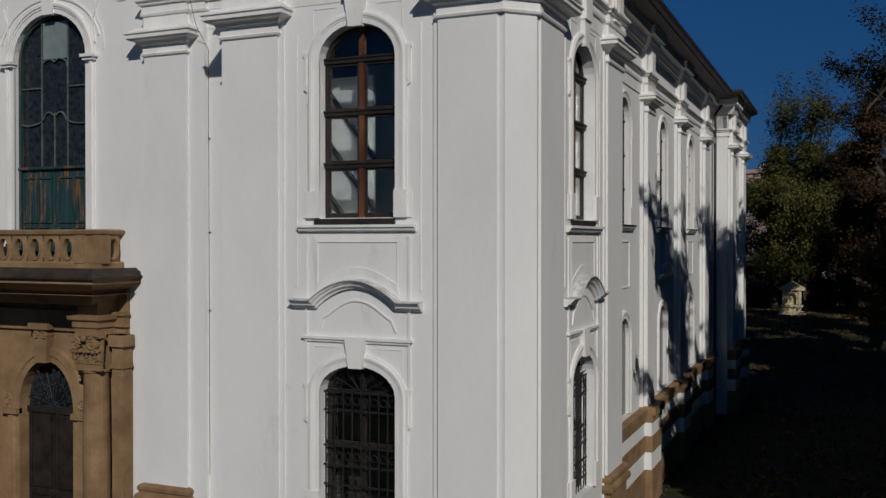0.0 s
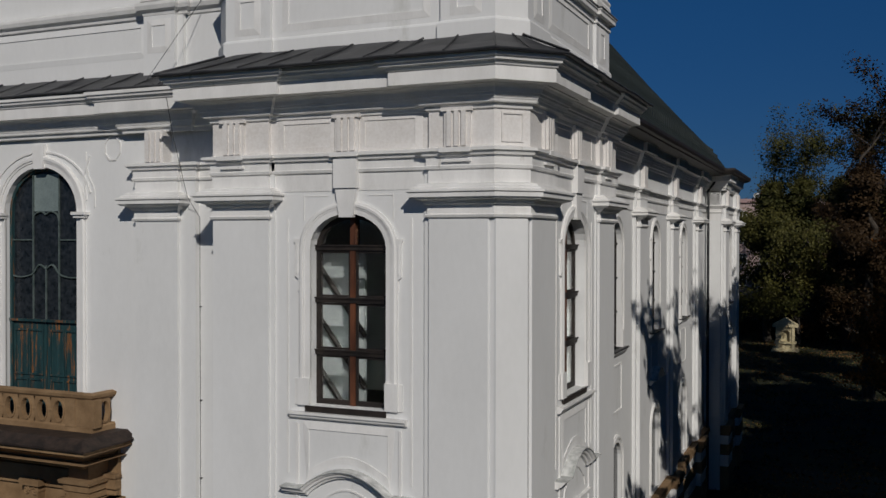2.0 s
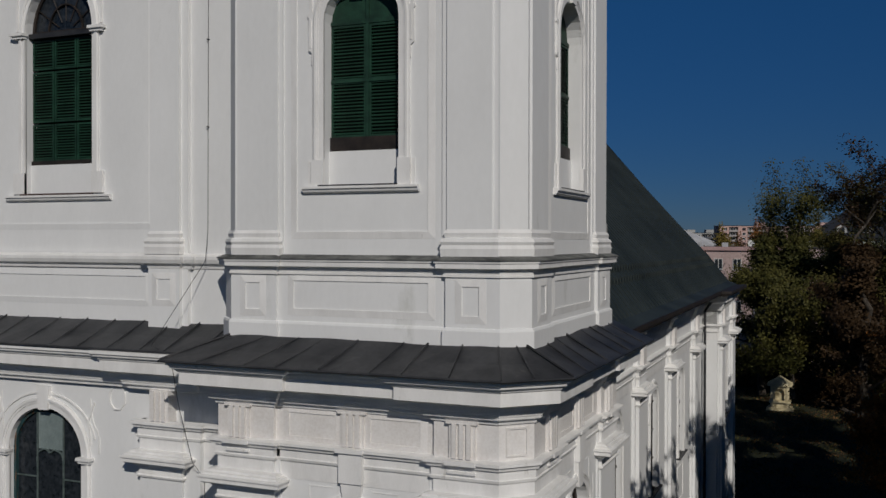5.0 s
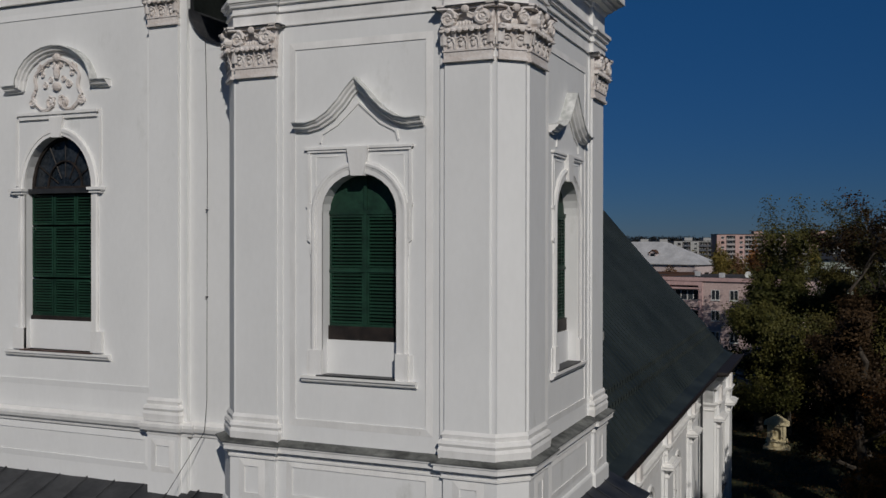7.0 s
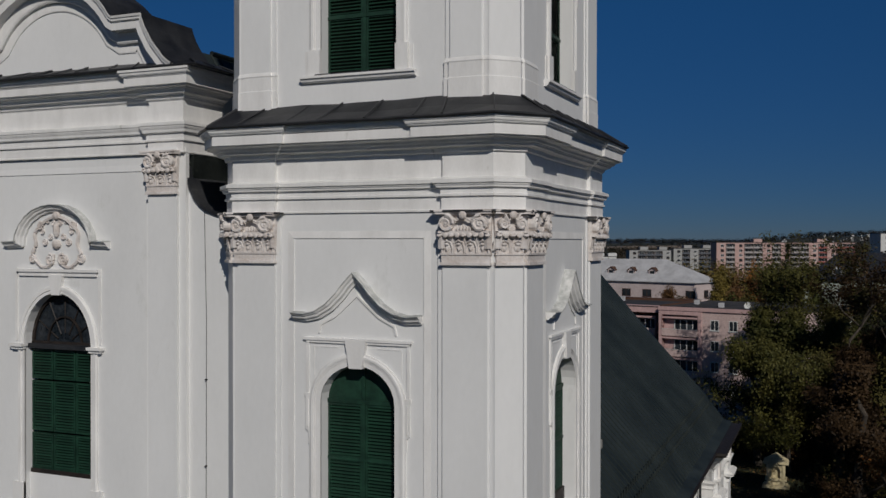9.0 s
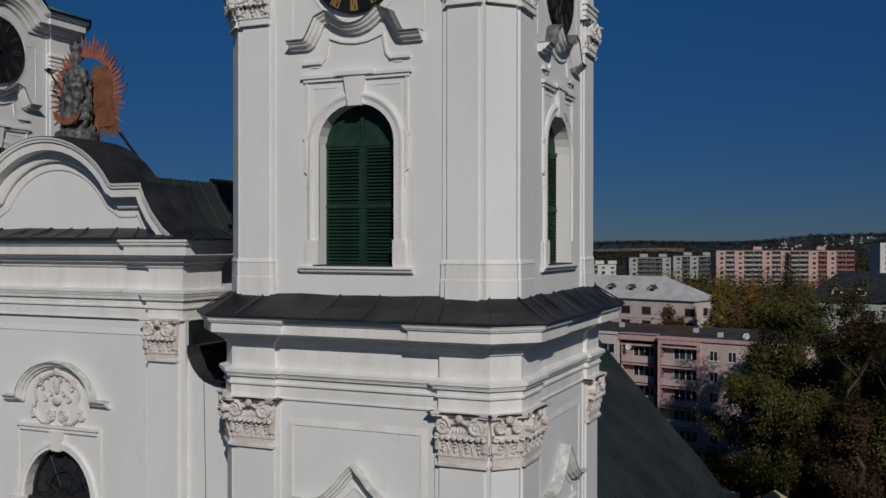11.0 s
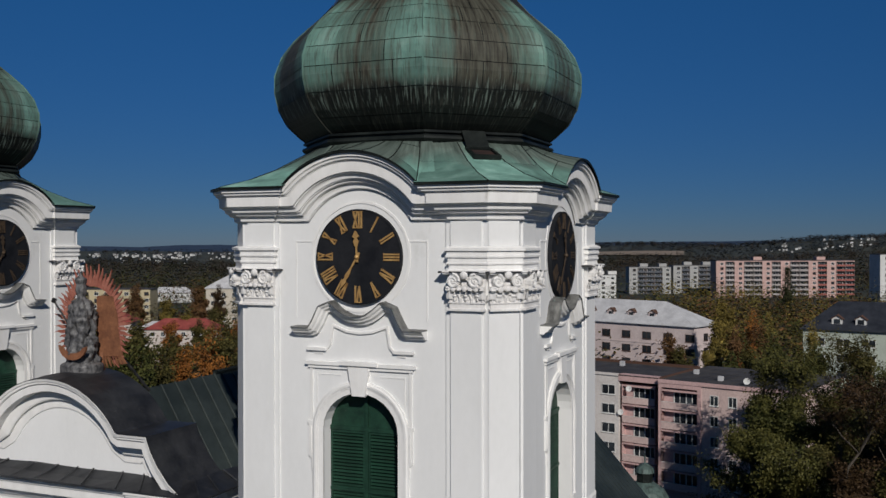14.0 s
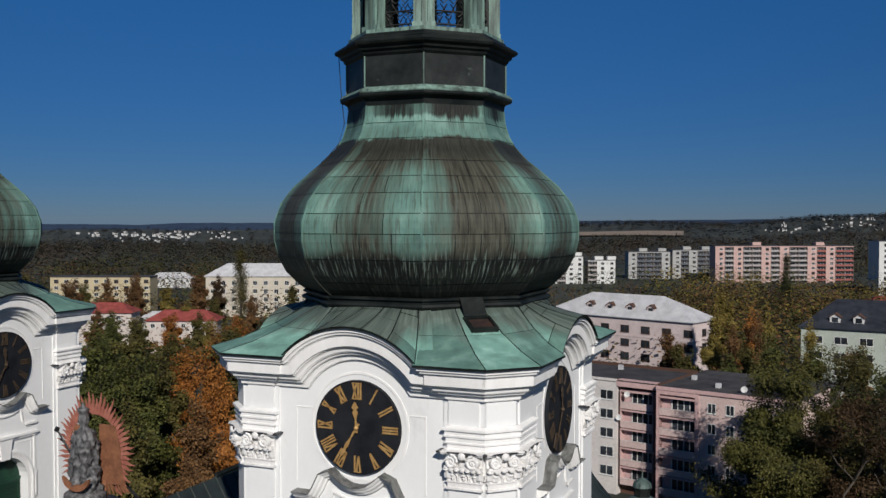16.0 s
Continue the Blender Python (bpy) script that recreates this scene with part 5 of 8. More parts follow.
# ---- middle of the facade, between the towers ----
facade = empty("church_facade", AXIS_X, 20.15, 0, label="white middle front of the church between its towers", category="church front")
FW = 6.65  # half width up to the towers
DOORWIN = (1.34, 8.3, 14.10, 15.34)
CENTRE2 = (1.26, 21.36, 25.98, 27.5)
bm = bmesh.new()
wall_panel(bm, -FW, FW, -1.2, 17.3, [(1.02, -0.9, 4.35, 5.67), DOORWIN])
part("wall_lower", bm, PLASTER, facade)
bm = bmesh.new()
wall_panel(bm, -FW + 0.1, FW - 0.1, 17.3, 29.6, [CENTRE2])
face(bm, [bm.verts.new((x, 0, z)) for x, z in ((-4.45, 29.6), (4.45, 29.6), (4.45, 33.2), (-4.45, 33.2))])
part("wall_upper", bm, PLASTER, facade, m=Matrix.Translation((0, 0.52, 0)))
# near-black sheet standing in for the shade behind the openings
part("interior_shade_sheet", boxes((-3, 3, 1.6, 1.7, -1, 33)), ROOM, facade)
# side pilasters, layered
for s in (-1, 1):
    a, b = sorted((s * 3.56, s * 4.92))
    part("pilaster", boxes((a, b, -0.25, 0.02, 2.5, 14.5)), PLASTER, facade, "white plaster pilaster")
    part("lesene", boxes((*sorted((s * 4.88, s * 5.42)), -0.16, 0.02, -1, 15.3)), PLASTER, facade)
    part("lesene", boxes((*sorted((s * 3.30, s * 3.60)), -0.10, 0.02, 2.5, 14.3)), PLASTER, facade)
    part("pilaster_foot", sweep(bmesh.new(), [(a, 0.02), (a, -0.25), (b, -0.25), (b, 0.02)], FOOTPROF), SAND, facade, "sandstone pilaster foot with rounded coping")
    path = [(a, 0.02), (a, -0.25), (b, -0.25), (b, 0.02)]
    part("capital", sweep(bmesh.new(), path, CAPPROF), TRIM, facade, "plain moulded white pilaster capital")
    tri = boxes((s * 4.24 - 0.3, s * 4.24 + 0.3, -0.34, 0.0, 15.3, 16.14))
    for k in (-1, 0, 1):
        box(tri, s * 4.24 + k * 0.17 - 0.05, s * 4.24 + k * 0.17 + 0.05, -0.40, -0.33, 15.34, 16.1)
    part("triglyph", tri, FRIEZE, facade, "three-ribbed frieze block")
CPATH = [(-FW, 0.0), (-5.4, 0.0), (-5.4, -0.14), (-4.92, -0.14), (-4.92, -0.25), (-3.56, -0.25), (-3.56, -0.02), (3.56, -0.02), (3.56, -0.25), (4.92, -0.25), (4.92, -0.14), (5.4, -0.14), (5.4, 0.0), (FW, 0.0)]
for sl in (slice(0, 7), slice(7, 14)):
    part("architrave", sweep(bmesh.new(), CPATH[sl], crisp(ARCHI)), TRIM, facade, "moulded white architrave")
part("frieze", sweep(bmesh.new(), [(-FW, -0.02), (-3.2, -0.02), (-3.2, -0.22), (-5.2, -0.22)][:2], [(0, 15.3), (0, 16.2)]), PLASTER, facade)
CCPATH = [(-FW - 0.4, -0.08), (-5.3, -0.08), (-5.3, -0.2), (-3.17, -0.2), (-3.17, -0.1), (3.17, -0.1), (3.17, -0.2), (5.3, -0.2), (5.3, -0.08), (FW + 0.4, -0.08)]
part("cornice", sweep(bmesh.new(), CCPATH, crisp([(o * 0.82, z) for o, z in CORN])), TRIM, facade, "broad white cornice")
skirt(facade, [(-FW - 0.3, -0.15), (FW + 0.3, -0.15)], 0.68, 17.22, -0.75, 17.86)
for s in (-1, 1):
    oct_ = bmesh.new()
    mould(oct_, [(s * 2.58 + 0.28 * math.cos(math.pi / 8 + k * math.pi / 4), 15.78 + 0.34 * math.sin(math.pi / 8 + k * math.pi / 4)) for k in range(8)], rect(-0.02, 0.02, -0.01, 0.03), closed=True)
    part("octagon_moulding", oct_, TRIM, facade)

# tall balcony window
h, z0, zs, zt = DOORWIN
bm = mould(bmesh.new(), [(-h, z0), *arc(h, zs, zt, 18), (h, z0)], [(0, -0.02), (0, 0.05), (0.14, 0.05), (0.14, 0.075), (0.20, 0.08), (0.20, 0.105), (0.27, 0.11), (0.30, 0.06), (0.30, -0.02)])
mould(bm, arc(h + 0.46, zs + 0.25, zt + 0.40, 18)[1:-1], rect(0, 0.05, -0.01, 0.04))
for s in (-1, 1):
    box(bm, *sorted((s * (h - 0.05), s * (h + 0.42))), -0.22, 0.02, zs - 0.1, zs - 0.02)
    box(bm, *sorted((s * (h - 0.02), s * (h + 0.36))), -0.16, 0.02, zs - 0.18, zs - 0.1)
    mould(bm, [(s * 1.66, zs + 0.3), (s * 1.58, zs + 0.95), (s * 1.78, zs + 1.5)][::s], rect(-0.02, 0.03, -0.01, 0.035))
    mould(bm, smooth_path([(s * 1.95, zs + 0.1), (s * 1.93, zs + 0.6), (s * 1.72, zs + 1.0), (s * 1.64, zs + 1.6)], 4)[::s], rect(-0.015, 0.02, -0.01, 0.025))
door = part("window", bm, TRIM, facade, "tall arched balcony window with leaded glass and old blue-green doors")
part("keystone", keystone(zt - 0.05, zt + 0.62, 0.17, 0.24), TRIM, door)
part("frame", lattice_frame(h, z0, zs, zt, 0.22, (), (11.05,), 0.07, 0.09), BLUEWOOD, door, "blue-green window frame")
bm = boxes((-0.50, -0.465, 0.16, 0.2, 11.05, 15.2), (0.465, 0.50, 0.16, 0.2, 11.05, 15.2), (-h, -0.48, 0.16, 0.2, 13.3, 13.335), (0.48, h, 0.16, 0.2, 13.3, 13.335), (-0.02, 0.015, 0.16, 0.2, 11.05, 12.6))
for path in ([(-0.48, 13.75), (-0.42, 14.0), (-0.18, 14.1), (0, 14.02), (0.18, 14.1), (0.42, 14.0), (0.48, 13.75)], [(-1.32, 12.3), (-0.95, 12.25), (-0.5, 12.34), (-0.25, 12.6), (0, 12.5), (0.25, 12.6), (0.5, 12.34), (0.95, 12.25), (1.32, 12.3)]):
    mould(bm, smooth_path(path, 5), rect(0, 0.035, 0, 0.05), y=0.2)
part("tracery", bm, LEAD, door, "thin grey lead cames")
part("pane", pane_sheet(h - 0.05, 11.05, zs, zt - 0.05, 0.22), LEADGLASS, door, "dark leaded glass")
part("light_pane", boxes((-0.45, 0.45, 0.19, 0.215, 14.12, 15.16)), material("milky_glass", (0.16, 0.20, 0.20), (0.24, 0.29, 0.28), 1, 0.2, bump=0), door, "pale milky glass pane")
for a, b in ((-1.32, -0.02), (0.02, 1.32)):
    leafd = bmesh.new()
    box(leafd, a, b, 0.2, 0.26, 8.3, 11.0)
    for za, zb in ((8.5, 9.35), (9.55, 10.75)):
        for k in range(2):
            x = a + 0.16 + k * 0.56
            mould(leafd, [(x, za), (x, zb), (x + 0.44, zb), (x + 0.44, za)], rect(0, 0.05, 0, 0.04), closed=True, y=0.2)
    part("door_leaf", leafd, BLUEWOOD, door, "weathered blue-green panelled door leaf")

# upper middle: pilasters, fan window, entablature and gable
up = Matrix.Translation((0, 0.52, 0))
for s in (-1, 1):
    a, b = sorted((s * 3.42, s * 4.38))
    part("pilaster", boxes((a, b, -0.22, 0.02, 20.1, 31.5)), PLASTER, facade, "white plaster pilaster", up)
    part("lesene", boxes((*sorted((s * 4.36, s * 4.60)), -0.12, 0.02, 17.4, 31.5)), PLASTER, facade, m=up)
    part("pedestal", boxes((a - 0.03, b + 0.03, -0.25, 0.02, 17.4, 19.3)), PLASTER, facade, m=up)
    path = [(a, 0.02), (a, -0.22), (b, -0.22), (b, 0.02)]
    part("pilaster_base", sweep(bmesh.new(), path, [(0.10, 19.66), (0.12, 19.85), (0.09, 19.93), (0.12, 20.0), (0.09, 20.07), (0.03, 20.1), (0.05, 20.2), (0.0, 20.28)]), TRIM, facade, "moulded pilaster base", up)
    part("capital", capital(0.96, 1.16), CAPITAL, facade, "composite stone capital with volutes and leaves", up @ Matrix.Translation((s * 3.9, -0.22, 30.24)))
    bm = bmesh.new()
    mould(bm, [(s * 3.9 - 0.22, 18.45), (s * 3.9 - 0.22, 19.0), (s * 3.9 + 0.22, 19.0), (s * 3.9 + 0.22, 18.45)], SUNK, closed=True)
    part("panel_moulding", bm, TRIM, facade, m=up @ Matrix.Translation((0, -0.25, 0)))
UP = [(-FW, 0.0), (-4.7, 0.0), (-4.7, -0.1), (-4.38, -0.1), (-4.38, -0.22), (-3.42, -0.22), (-3.42, -0.02), (3.42, -0.02), (3.42, -0.22), (4.38, -0.22), (4.38, -0.1), (4.7, -0.1), (4.7, 0.0), (FW, 0.0)]
part("ledge", sweep(bmesh.new(), UP, [(0, 19.25), (0.04, 19.28), (0.06, 19.36), (0.16, 19.42), (0.20, 19.52), (0.20, 19.60), (0.0, 19.68)]), TRIM, facade, "weathered white moulded ledge", up)
bm = bmesh.new()
mould(bm, [(-3.1, 18.4), (-3.1, 19.05), (3.1, 19.05), (3.1, 18.4)], SUNK, closed=True)
mould(bm, [(-3.2, 20.5), (-3.2, 30.9), (3.2, 30.9), (3.2, 20.5)], SUNK, closed=True)
part("panel_moulding", bm, PLASTER, facade, m=up)

h, z0, zs, zt = CENTRE2
bm = mould(bmesh.new(), [(-h, z0), *arc(h, zs, zt, 18), (h, z0)], [(0, -0.02), (0, 0.06), (0.09, 0.06), (0.10, 0.09), (0.19, 0.09), (0.22, 0.05), (0.22, -0.02)])
win = part("window", bm, TRIM, facade, "arched window with fanlight over green shutters", up)
for s in (-1, 1):
    part("impost", boxes((*sorted((s * (h - 0.05), s * (h + 0.46))), -0.20, 0.02, zs - 0.06, zs + 0.02), (*sorted((s * (h - 0.02), s * (h + 0.40))), -0.14, 0.02, zs - 0.14, zs - 0.058)), TRIM, win)
    part("side_strip", boxes((*sorted((s * 1.52, s * 1.60)), -0.04, 0.02, zs + 0.1, 28.2)), TRIM, win)
    part("foot_block", boxes((*sorted((s * (h + 0.0), s * (h + 0.4))), -0.10, 0.02, z0, z0 + 0.6)), TRIM, win)
part("keystone", keystone(zt - 0.06, 28.02, 0.16, 0.26), TRIM, win)
part("window_sill", sill(1.93, z0 - 0.05), TRIM, win, "white moulded sill")
part("sill_sheet", boxes((-h - 0.1, h, -0.14, 0.3, z0 - 0.045, z0 + 0.0)), material("rusty_sill_sheet", (0.05, 0.03, 0.025), (0.13, 0.09, 0.08), 3, 0.7), win, "brownish sheet-metal sill cover")
part("apron", boxes((-h, h, 0.18, 0.5, z0, 22.2)), PLASTER, win)
part("impost_bar", boxes((-h - 0.02, h, 0.10, 0.34, zs - 0.12, zs + 0.02)), ROOFMETAL, win, "grey transom ledge")
bm = lattice_frame(h, zs, zs + 0.02, zt, 0.30, (), (), 0.07, 0.06)
for k in range(1, 6):
    a = math.pi * k / 6
    part("fanlight_bar", tube(bmesh.new(), [(0.3 * math.cos(a), 0.27, zs + 0.35 * math.sin(a)), (h * math.cos(a), 0.27, zs + (zt - zs) * math.sin(a))], 0.02, 4), DARKWOOD, win)
part("fanlight_bar", mould(bmesh.new(), arc(0.62, zs, zs + 0.8), rect(0, 0.04, 0, 0.06), y=0.29), DARKWOOD, win, "arched glazing bar")
part("fanlight_frame", bm, DARKWOOD, win, "dark fanlight frame")
part("pane", pane_sheet(h - 0.04, zs, zs + 0.02, zt - 0.04, 0.31), LEADGLASS, win, "dark fanlight glass")
for za, zb in ((22.32, 23.38), (23.44, 24.9), (24.96, 25.82)):
    for a, b in ((-1.24, -0.44), (-0.40, 0.40), (0.44, 1.24)):
        shutter(win, a, b, za, zb, 0.27)
part("board", boxes((-h, h, 0.2, 0.4, 22.2, 22.32)), DARKWOOD, win, "dark bottom rail")
# relief panel and arched hood over it
arch = [(-1.92, 28.78), (-1.28, 28.80)] + [(1.24 * -math.cos(math.pi * k / 12), 28.84 + 1.0 * math.sin(math.pi * k / 12)) for k in range(13)] + [(1.28, 28.80), (1.92, 28.78)]
hood(facade, up, arch, HOODPROF, label="arched white hood with weathered cover")
bm = bmesh.new()
box(bm, -1.5, 1.5, -0.12, 0.02, 28.1, 28.18)
box(bm, -1.45, 1.45, -0.07, 0.02, 27.98, 28.1)
part("string_course", bm, TRIM, facade, m=up)
bm = bmesh.new()
for s in (-1, 1):
    for cx, cz, r in ((0.92, 28.48, 0.13), (0.62, 29.42, 0.12), (0.25, 28.45, 0.17)):
        volute(bm, s * cx, cz, r, 0.07, s)
    tube(bm, [(s * x, -0.06, z) for x, z in smooth_path([(0.92, 28.62), (0.78, 28.9), (0.82, 29.2), (0.62, 29.42), (0.3, 29.62), (0, 29.68)], 5)], 0.05, 5)
    tube(bm, [(s * x, -0.06, z) for x, z in smooth_path([(0.85, 28.5), (0.55, 28.25), (0.25, 28.3), (0.1, 28.6)], 5)], 0.045, 5)
    for cx, cz, r in ((0.25, 29.1, 0.1), (0.45, 28.95, 0.12), (0.55, 29.25, 0.09), (0.12, 29.5, 0.1), (0.35, 29.55, 0.08)):
        volute(bm, s * cx, cz, r * 0.85, 0.05, s)
ball(bm, (0, -0.06, 29.3), 0.13, (0.8, 0.7, 1.6), 8, 6)
ball(bm, (0, -0.06, 28.9), 0.15, (1.1, 0.6, 0.9), 8, 6)
ball(bm, (0, -0.06, 29.72), 0.12, (1.2, 0.7, 1.0), 8, 6)
part("relief", bm, CAPITAL, facade, "stucco relief of scrolls and shells", up)

CENT2 = [(0, 31.34), (0.05, 31.35), (0.05, 31.39), (0.02, 31.40), (0.02, 31.66), (0.075, 31.67), (0.075, 31.72), (0.05, 31.73), (0.05, 31.86), (0.12, 31.90), (0.16, 32.02), (0.2, 32.1), (0.2, 32.16), (0.0, 32.2), (0.0, 32.75), (0.05, 32.80), (0.08, 32.88), (0.2, 32.94), (0.24, 33.02), (0.4, 33.1), (0.46, 33.12), (0.46, 33.34), (0.52, 33.40), (0.58, 33.5), (0.58, 33.56), (0.0, 33.62)]
UP2 = [(-4.56, 1.55), (-4.56, -0.18), (-3.42, -0.18), (-3.42, -0.05), (3.42, -0.05), (3.42, -0.18), (4.56, -0.18), (4.56, 1.55)]
part("entablature", sweep(bmesh.new(), UP2, crisp(CENT2)), TRIM, facade, "white entablature and cornice under the gable", up)
skirt(facade, [(-4.76, 2.4), (-4.76, 0.4), (4.76, 0.4), (4.76, 2.4)], 0.62, 33.6, -0.1, 33.86)
part("pier_block", boxes((-4.46, 4.46, 0.02, 0.5, 29.6, 31.3), (-4.54, 4.54, 0.02, 1.54, 31.3, 33.2), (-4.2, 4.2, 0.5, 2.8, 29.6, 33.2)), PLASTER, facade, m=up)
# recess beside the tower with its scooped metal-capped top
for s in (-1, 1):
    scoop = [(4.50, 31.0), (4.56, 30.71), (4.67, 30.38), (4.82, 30.11), (5.0, 29.92), (5.19, 29.79), (5.55, 29.67), (5.9, 29.66), (FW, 29.70)]
    bm = bmesh.new()
    prism(bm, [(s * x, z) for x, z in [(4.40, 29.55), (FW, 29.55)] + scoop[::-1] + [(4.40, 31.0)]], -0.004, 0.5)
    part("scooped_wall", bm, PLASTER, facade, m=up)
    bm = bmesh.new()
    mould(bm, [(s * x, z) for x, z in scoop][::s], rect(-0.03, 0.03, -2.6, 0.06))
    # dark sheets at back and side stand in for the recess's shade
    part("recess_back", boxes((*sorted((s * 4.7, s * (FW + 0.6))), 2.6, 2.7, 28, 34)), ROOFMETAL, facade, "dark sheet standing in for shade at the recess's back", up)
    part("recess_shade_side", boxes((*sorted((s * 4.44, s * 4.6)), 0.2, 2.6, 30.5, 31.32)), DRUMBLACK, facade, "black sheet standing in for shade on the recess's side", up)
    part("scooped_coping", bm, ROOFMETAL, facade, "curved sheet-metal coping", up)

GABLE = [(4.72, 33.50), (4.26, 33.83), (3.89, 34.27), (3.66, 34.66), (3.56, 34.9), (3.52, 35.04), (2.52, 35.04)] + [(2.9 * math.sin(a), 33.52 + 2.9 * math.cos(a)) for a in (1.0, 0.9, 0.8, 0.68, 0.54, 0.4, 0.26, 0.13, 0.0)]
gpath = [(-x, z) for x, z in GABLE] + [(x, z) for x, z in GABLE[::-1][1:]]
bm = bmesh.new()
prism(bm, [(-x, z) for x, z in gpath[::-1]][::-1], 0.0, 0.5)
gable = part("gable", bm, PLASTER, facade, "curved white baroque gable", up @ Matrix.Translation((0, -0.02, 0)))
part("gable_moulding", mould(bmesh.new(), gpath, [(-0.88, 0), (-0.88, 0.03), (-0.85, 0.04), (-0.64, 0.05), (-0.64, 0.14), (-0.60, 0.17), (-0.50, 0.19), (-0.36, 0.22), (-0.34, 0.50), (-0.14, 0.52), (-0.11, 0.58), (-0.05, 0.59), (-0.04, 0.62), (0.02, 0.64), (0.02, 0)]), TRIM, gable, "broad white gable moulding")
# the metal-covered roof that runs back from the gable
prof = [(x * 1.004, z + 0.04) for x, z in gpath]
bm = bmesh.new()
rows = []
for y, k in ((-0.13, 1.0), (0.30, 1.03), (0.55, 1.05), (1.3, 1.05), (2.05, 1.04)):
    rows.append([bm.verts.new((x, y, 35.15 + (z - 35.15) * k if z > 35.15 else z)) for x, z in prof])
for a, b in zip(rows, rows[1:]):
    for i in range(len(prof) - 1):
        face(bm, (a[i], a[i + 1], b[i + 1], b[i]))
face(bm, rows[-1])
part("gable_roof", bm, ROOFMETAL, facade, "dark metal roof curving back from the gable")
bm = bmesh.new()
tube(bm, [(5.15, 0.46, 30.0), (5.2, 0.48, 27), (5.18, 0.48, 20.3), (5.3, 0.22, 19.5), (4.4, -0.8, 17.35), (4.95, -0.75, 17.1), (5.2, -0.75, 15.9), (5.48, -0.55, 14.4), (5.48, -0.06, 13.9), (5.5, -0.06, 3)], 0.009, 4)
part("lightning_cable", bm, IRON, facade, "thin lightning cable down the wall")
for z, x, y in ((25.3, 5.19, 0.5), (23.0, 5.18, 0.5), (11.6, 5.48, 0.0), (9.2, 5.49, 0.0), (7.2, 5.49, 0.0)):
    part("cable_clip", boxes((x - 0.015, x + 0.02, y - 0.07, y + 0.02, z, z + 0.025)), IRON, facade)

# ---- sandstone portal and balcony ----
portal = empty("stone_portal", AXIS_X, 20.15, 0, label="brown sandstone portal with columns below the balcony", category="portal")
PX = 2.84  # half width
bm = bmesh.new()
wall_panel(bm, -PX, PX, -1.0, 7.9, [(1.0, -0.9, 4.35, 5.65)], 0.3)
for s in (-1, 1):
    face(bm, [bm.verts.new(p) for p in ((s * PX, 0, -1), (s * PX, 0.7, -1), (s * PX, 0.7, 7.9), (s * PX, 0, 7.9))])
body = part("portal_wall", bm, SAND, portal, m=Matrix.Translation((0, -0.12, 0)))
part("archivolt", mould(bmesh.new(), [(-1.0, -0.9), *arc(1.0, 4.35, 5.65, 16), (1.0, -0.9)], [(0, 0), (0, 0.07), (0.16, 0.07), (0.2, 0.12), (0.4, 0.12), (0.44, 0.0)]), SAND, body, "carved archivolt")
for s in (-1, 1):
    bm = bmesh.new()
    box(bm, *sorted((s * 1.0, s * 1.6)), -0.18, 0.02, 4.1, 4.26)
    volute(bm, s * 1.38, 4.5, 0.15, 0.12, s)
    part("impost", bm, SAND, body, "moulded impost with a scroll")
    bm = bmesh.new()
prism(bm, [(-0.2, 5.62), (0.2, 5.62), (0.26, 6.6), (-0.26, 6.6)], -0.26, 0.02)
box(bm, -0.36, 0.36, -0.36, 0.02, 6.55, 6.72)
for s in (-1, 1):
    volute(bm, s * 0.16, 6.4, 0.12, 0.28, s)
part("keystone", bm, SAND, body, "scrolled keystone")
for s in (-1, 1):
    bm = bmesh.new()
    a, b = sorted((s * 1.82, s * 2.5))
    lathe(bm, [(0.40, 1.6), (0.42, 1.68), (0.38, 1.78), (0.40, 1.84), (0.355, 1.92), (0.36, 3.2), (0.345, 4.6), (0.325, 5.5), (0.36, 5.52), (0.36, 5.58), (0.33, 5.6)], 20, 0.0, s * 2.16, -0.40)
    box(bm, a - 0.08, b + 0.08, -0.84, 0.02, -1, 1.6)
    box(bm, *sorted((s * 2.64, s * 3.0)), -0.34, 0.02, -1, 6.5)
    box(bm, *sorted((s * 2.60, s * 3.04)), -0.38, 0.02, 5.62, 5.72)
    box(bm, *sorted((s * 2.58, s * 3.08)), -0.42, 0.02, 6.2, 6.5)
    col = part("column", bm, SAND, portal, "sandstone pilaster column", Matrix.Translation((0, -0.12, 0)))
    part("capital", capital(0.86, 0.95), SAND, col, "carved composite sandstone capital", Matrix.Translation((s * 2.16, -0.66, 5.58)))
    part("capital_block", boxes((a + 0.04, b - 0.04, -0.64, 0.02, 5.6, 6.5)), SAND, col)
    path = [(a, 0.02), (a, -0.72), (b, -0.72), (b, 0.02)]
    part("entablature_block", sweep(bmesh.new(), path, [(0.0, 6.5), (0.05, 6.52), (0.05, 6.68), (0.1, 6.72), (0.1, 6.86), (0.18, 6.92), (0.2, 7.02), (0.0, 7.04), (0.0, 7.8)]), SAND, col)
part("entablature_band", boxes((-PX, PX, -0.22, -0.1, 6.52, 6.7), (-PX - 0.06, PX + 0.06, -0.30, -0.1, 6.7, 7.0), (-PX - 0.1, PX + 0.1, -0.36, -0.1, 7.0, 7.1)), SAND, portal)
dl = bmesh.new()
for a, b in ((-0.99, -0.01), (0.01, 0.99)):
    box(dl, a, b, 0.14, 0.2, -0.8, 4.2)
    for za, zb in ((-0.4, 1.8), (2.1, 4.2)):
        mould(dl, [(a + 0.15, za), (a + 0.15, zb), (b - 0.15, zb), (b - 0.15, za)], rect(0, 0.07, 0, 0.05), closed=True, y=0.14)
part("door_leaf", dl, DARKWOOD, portal, "black double door")
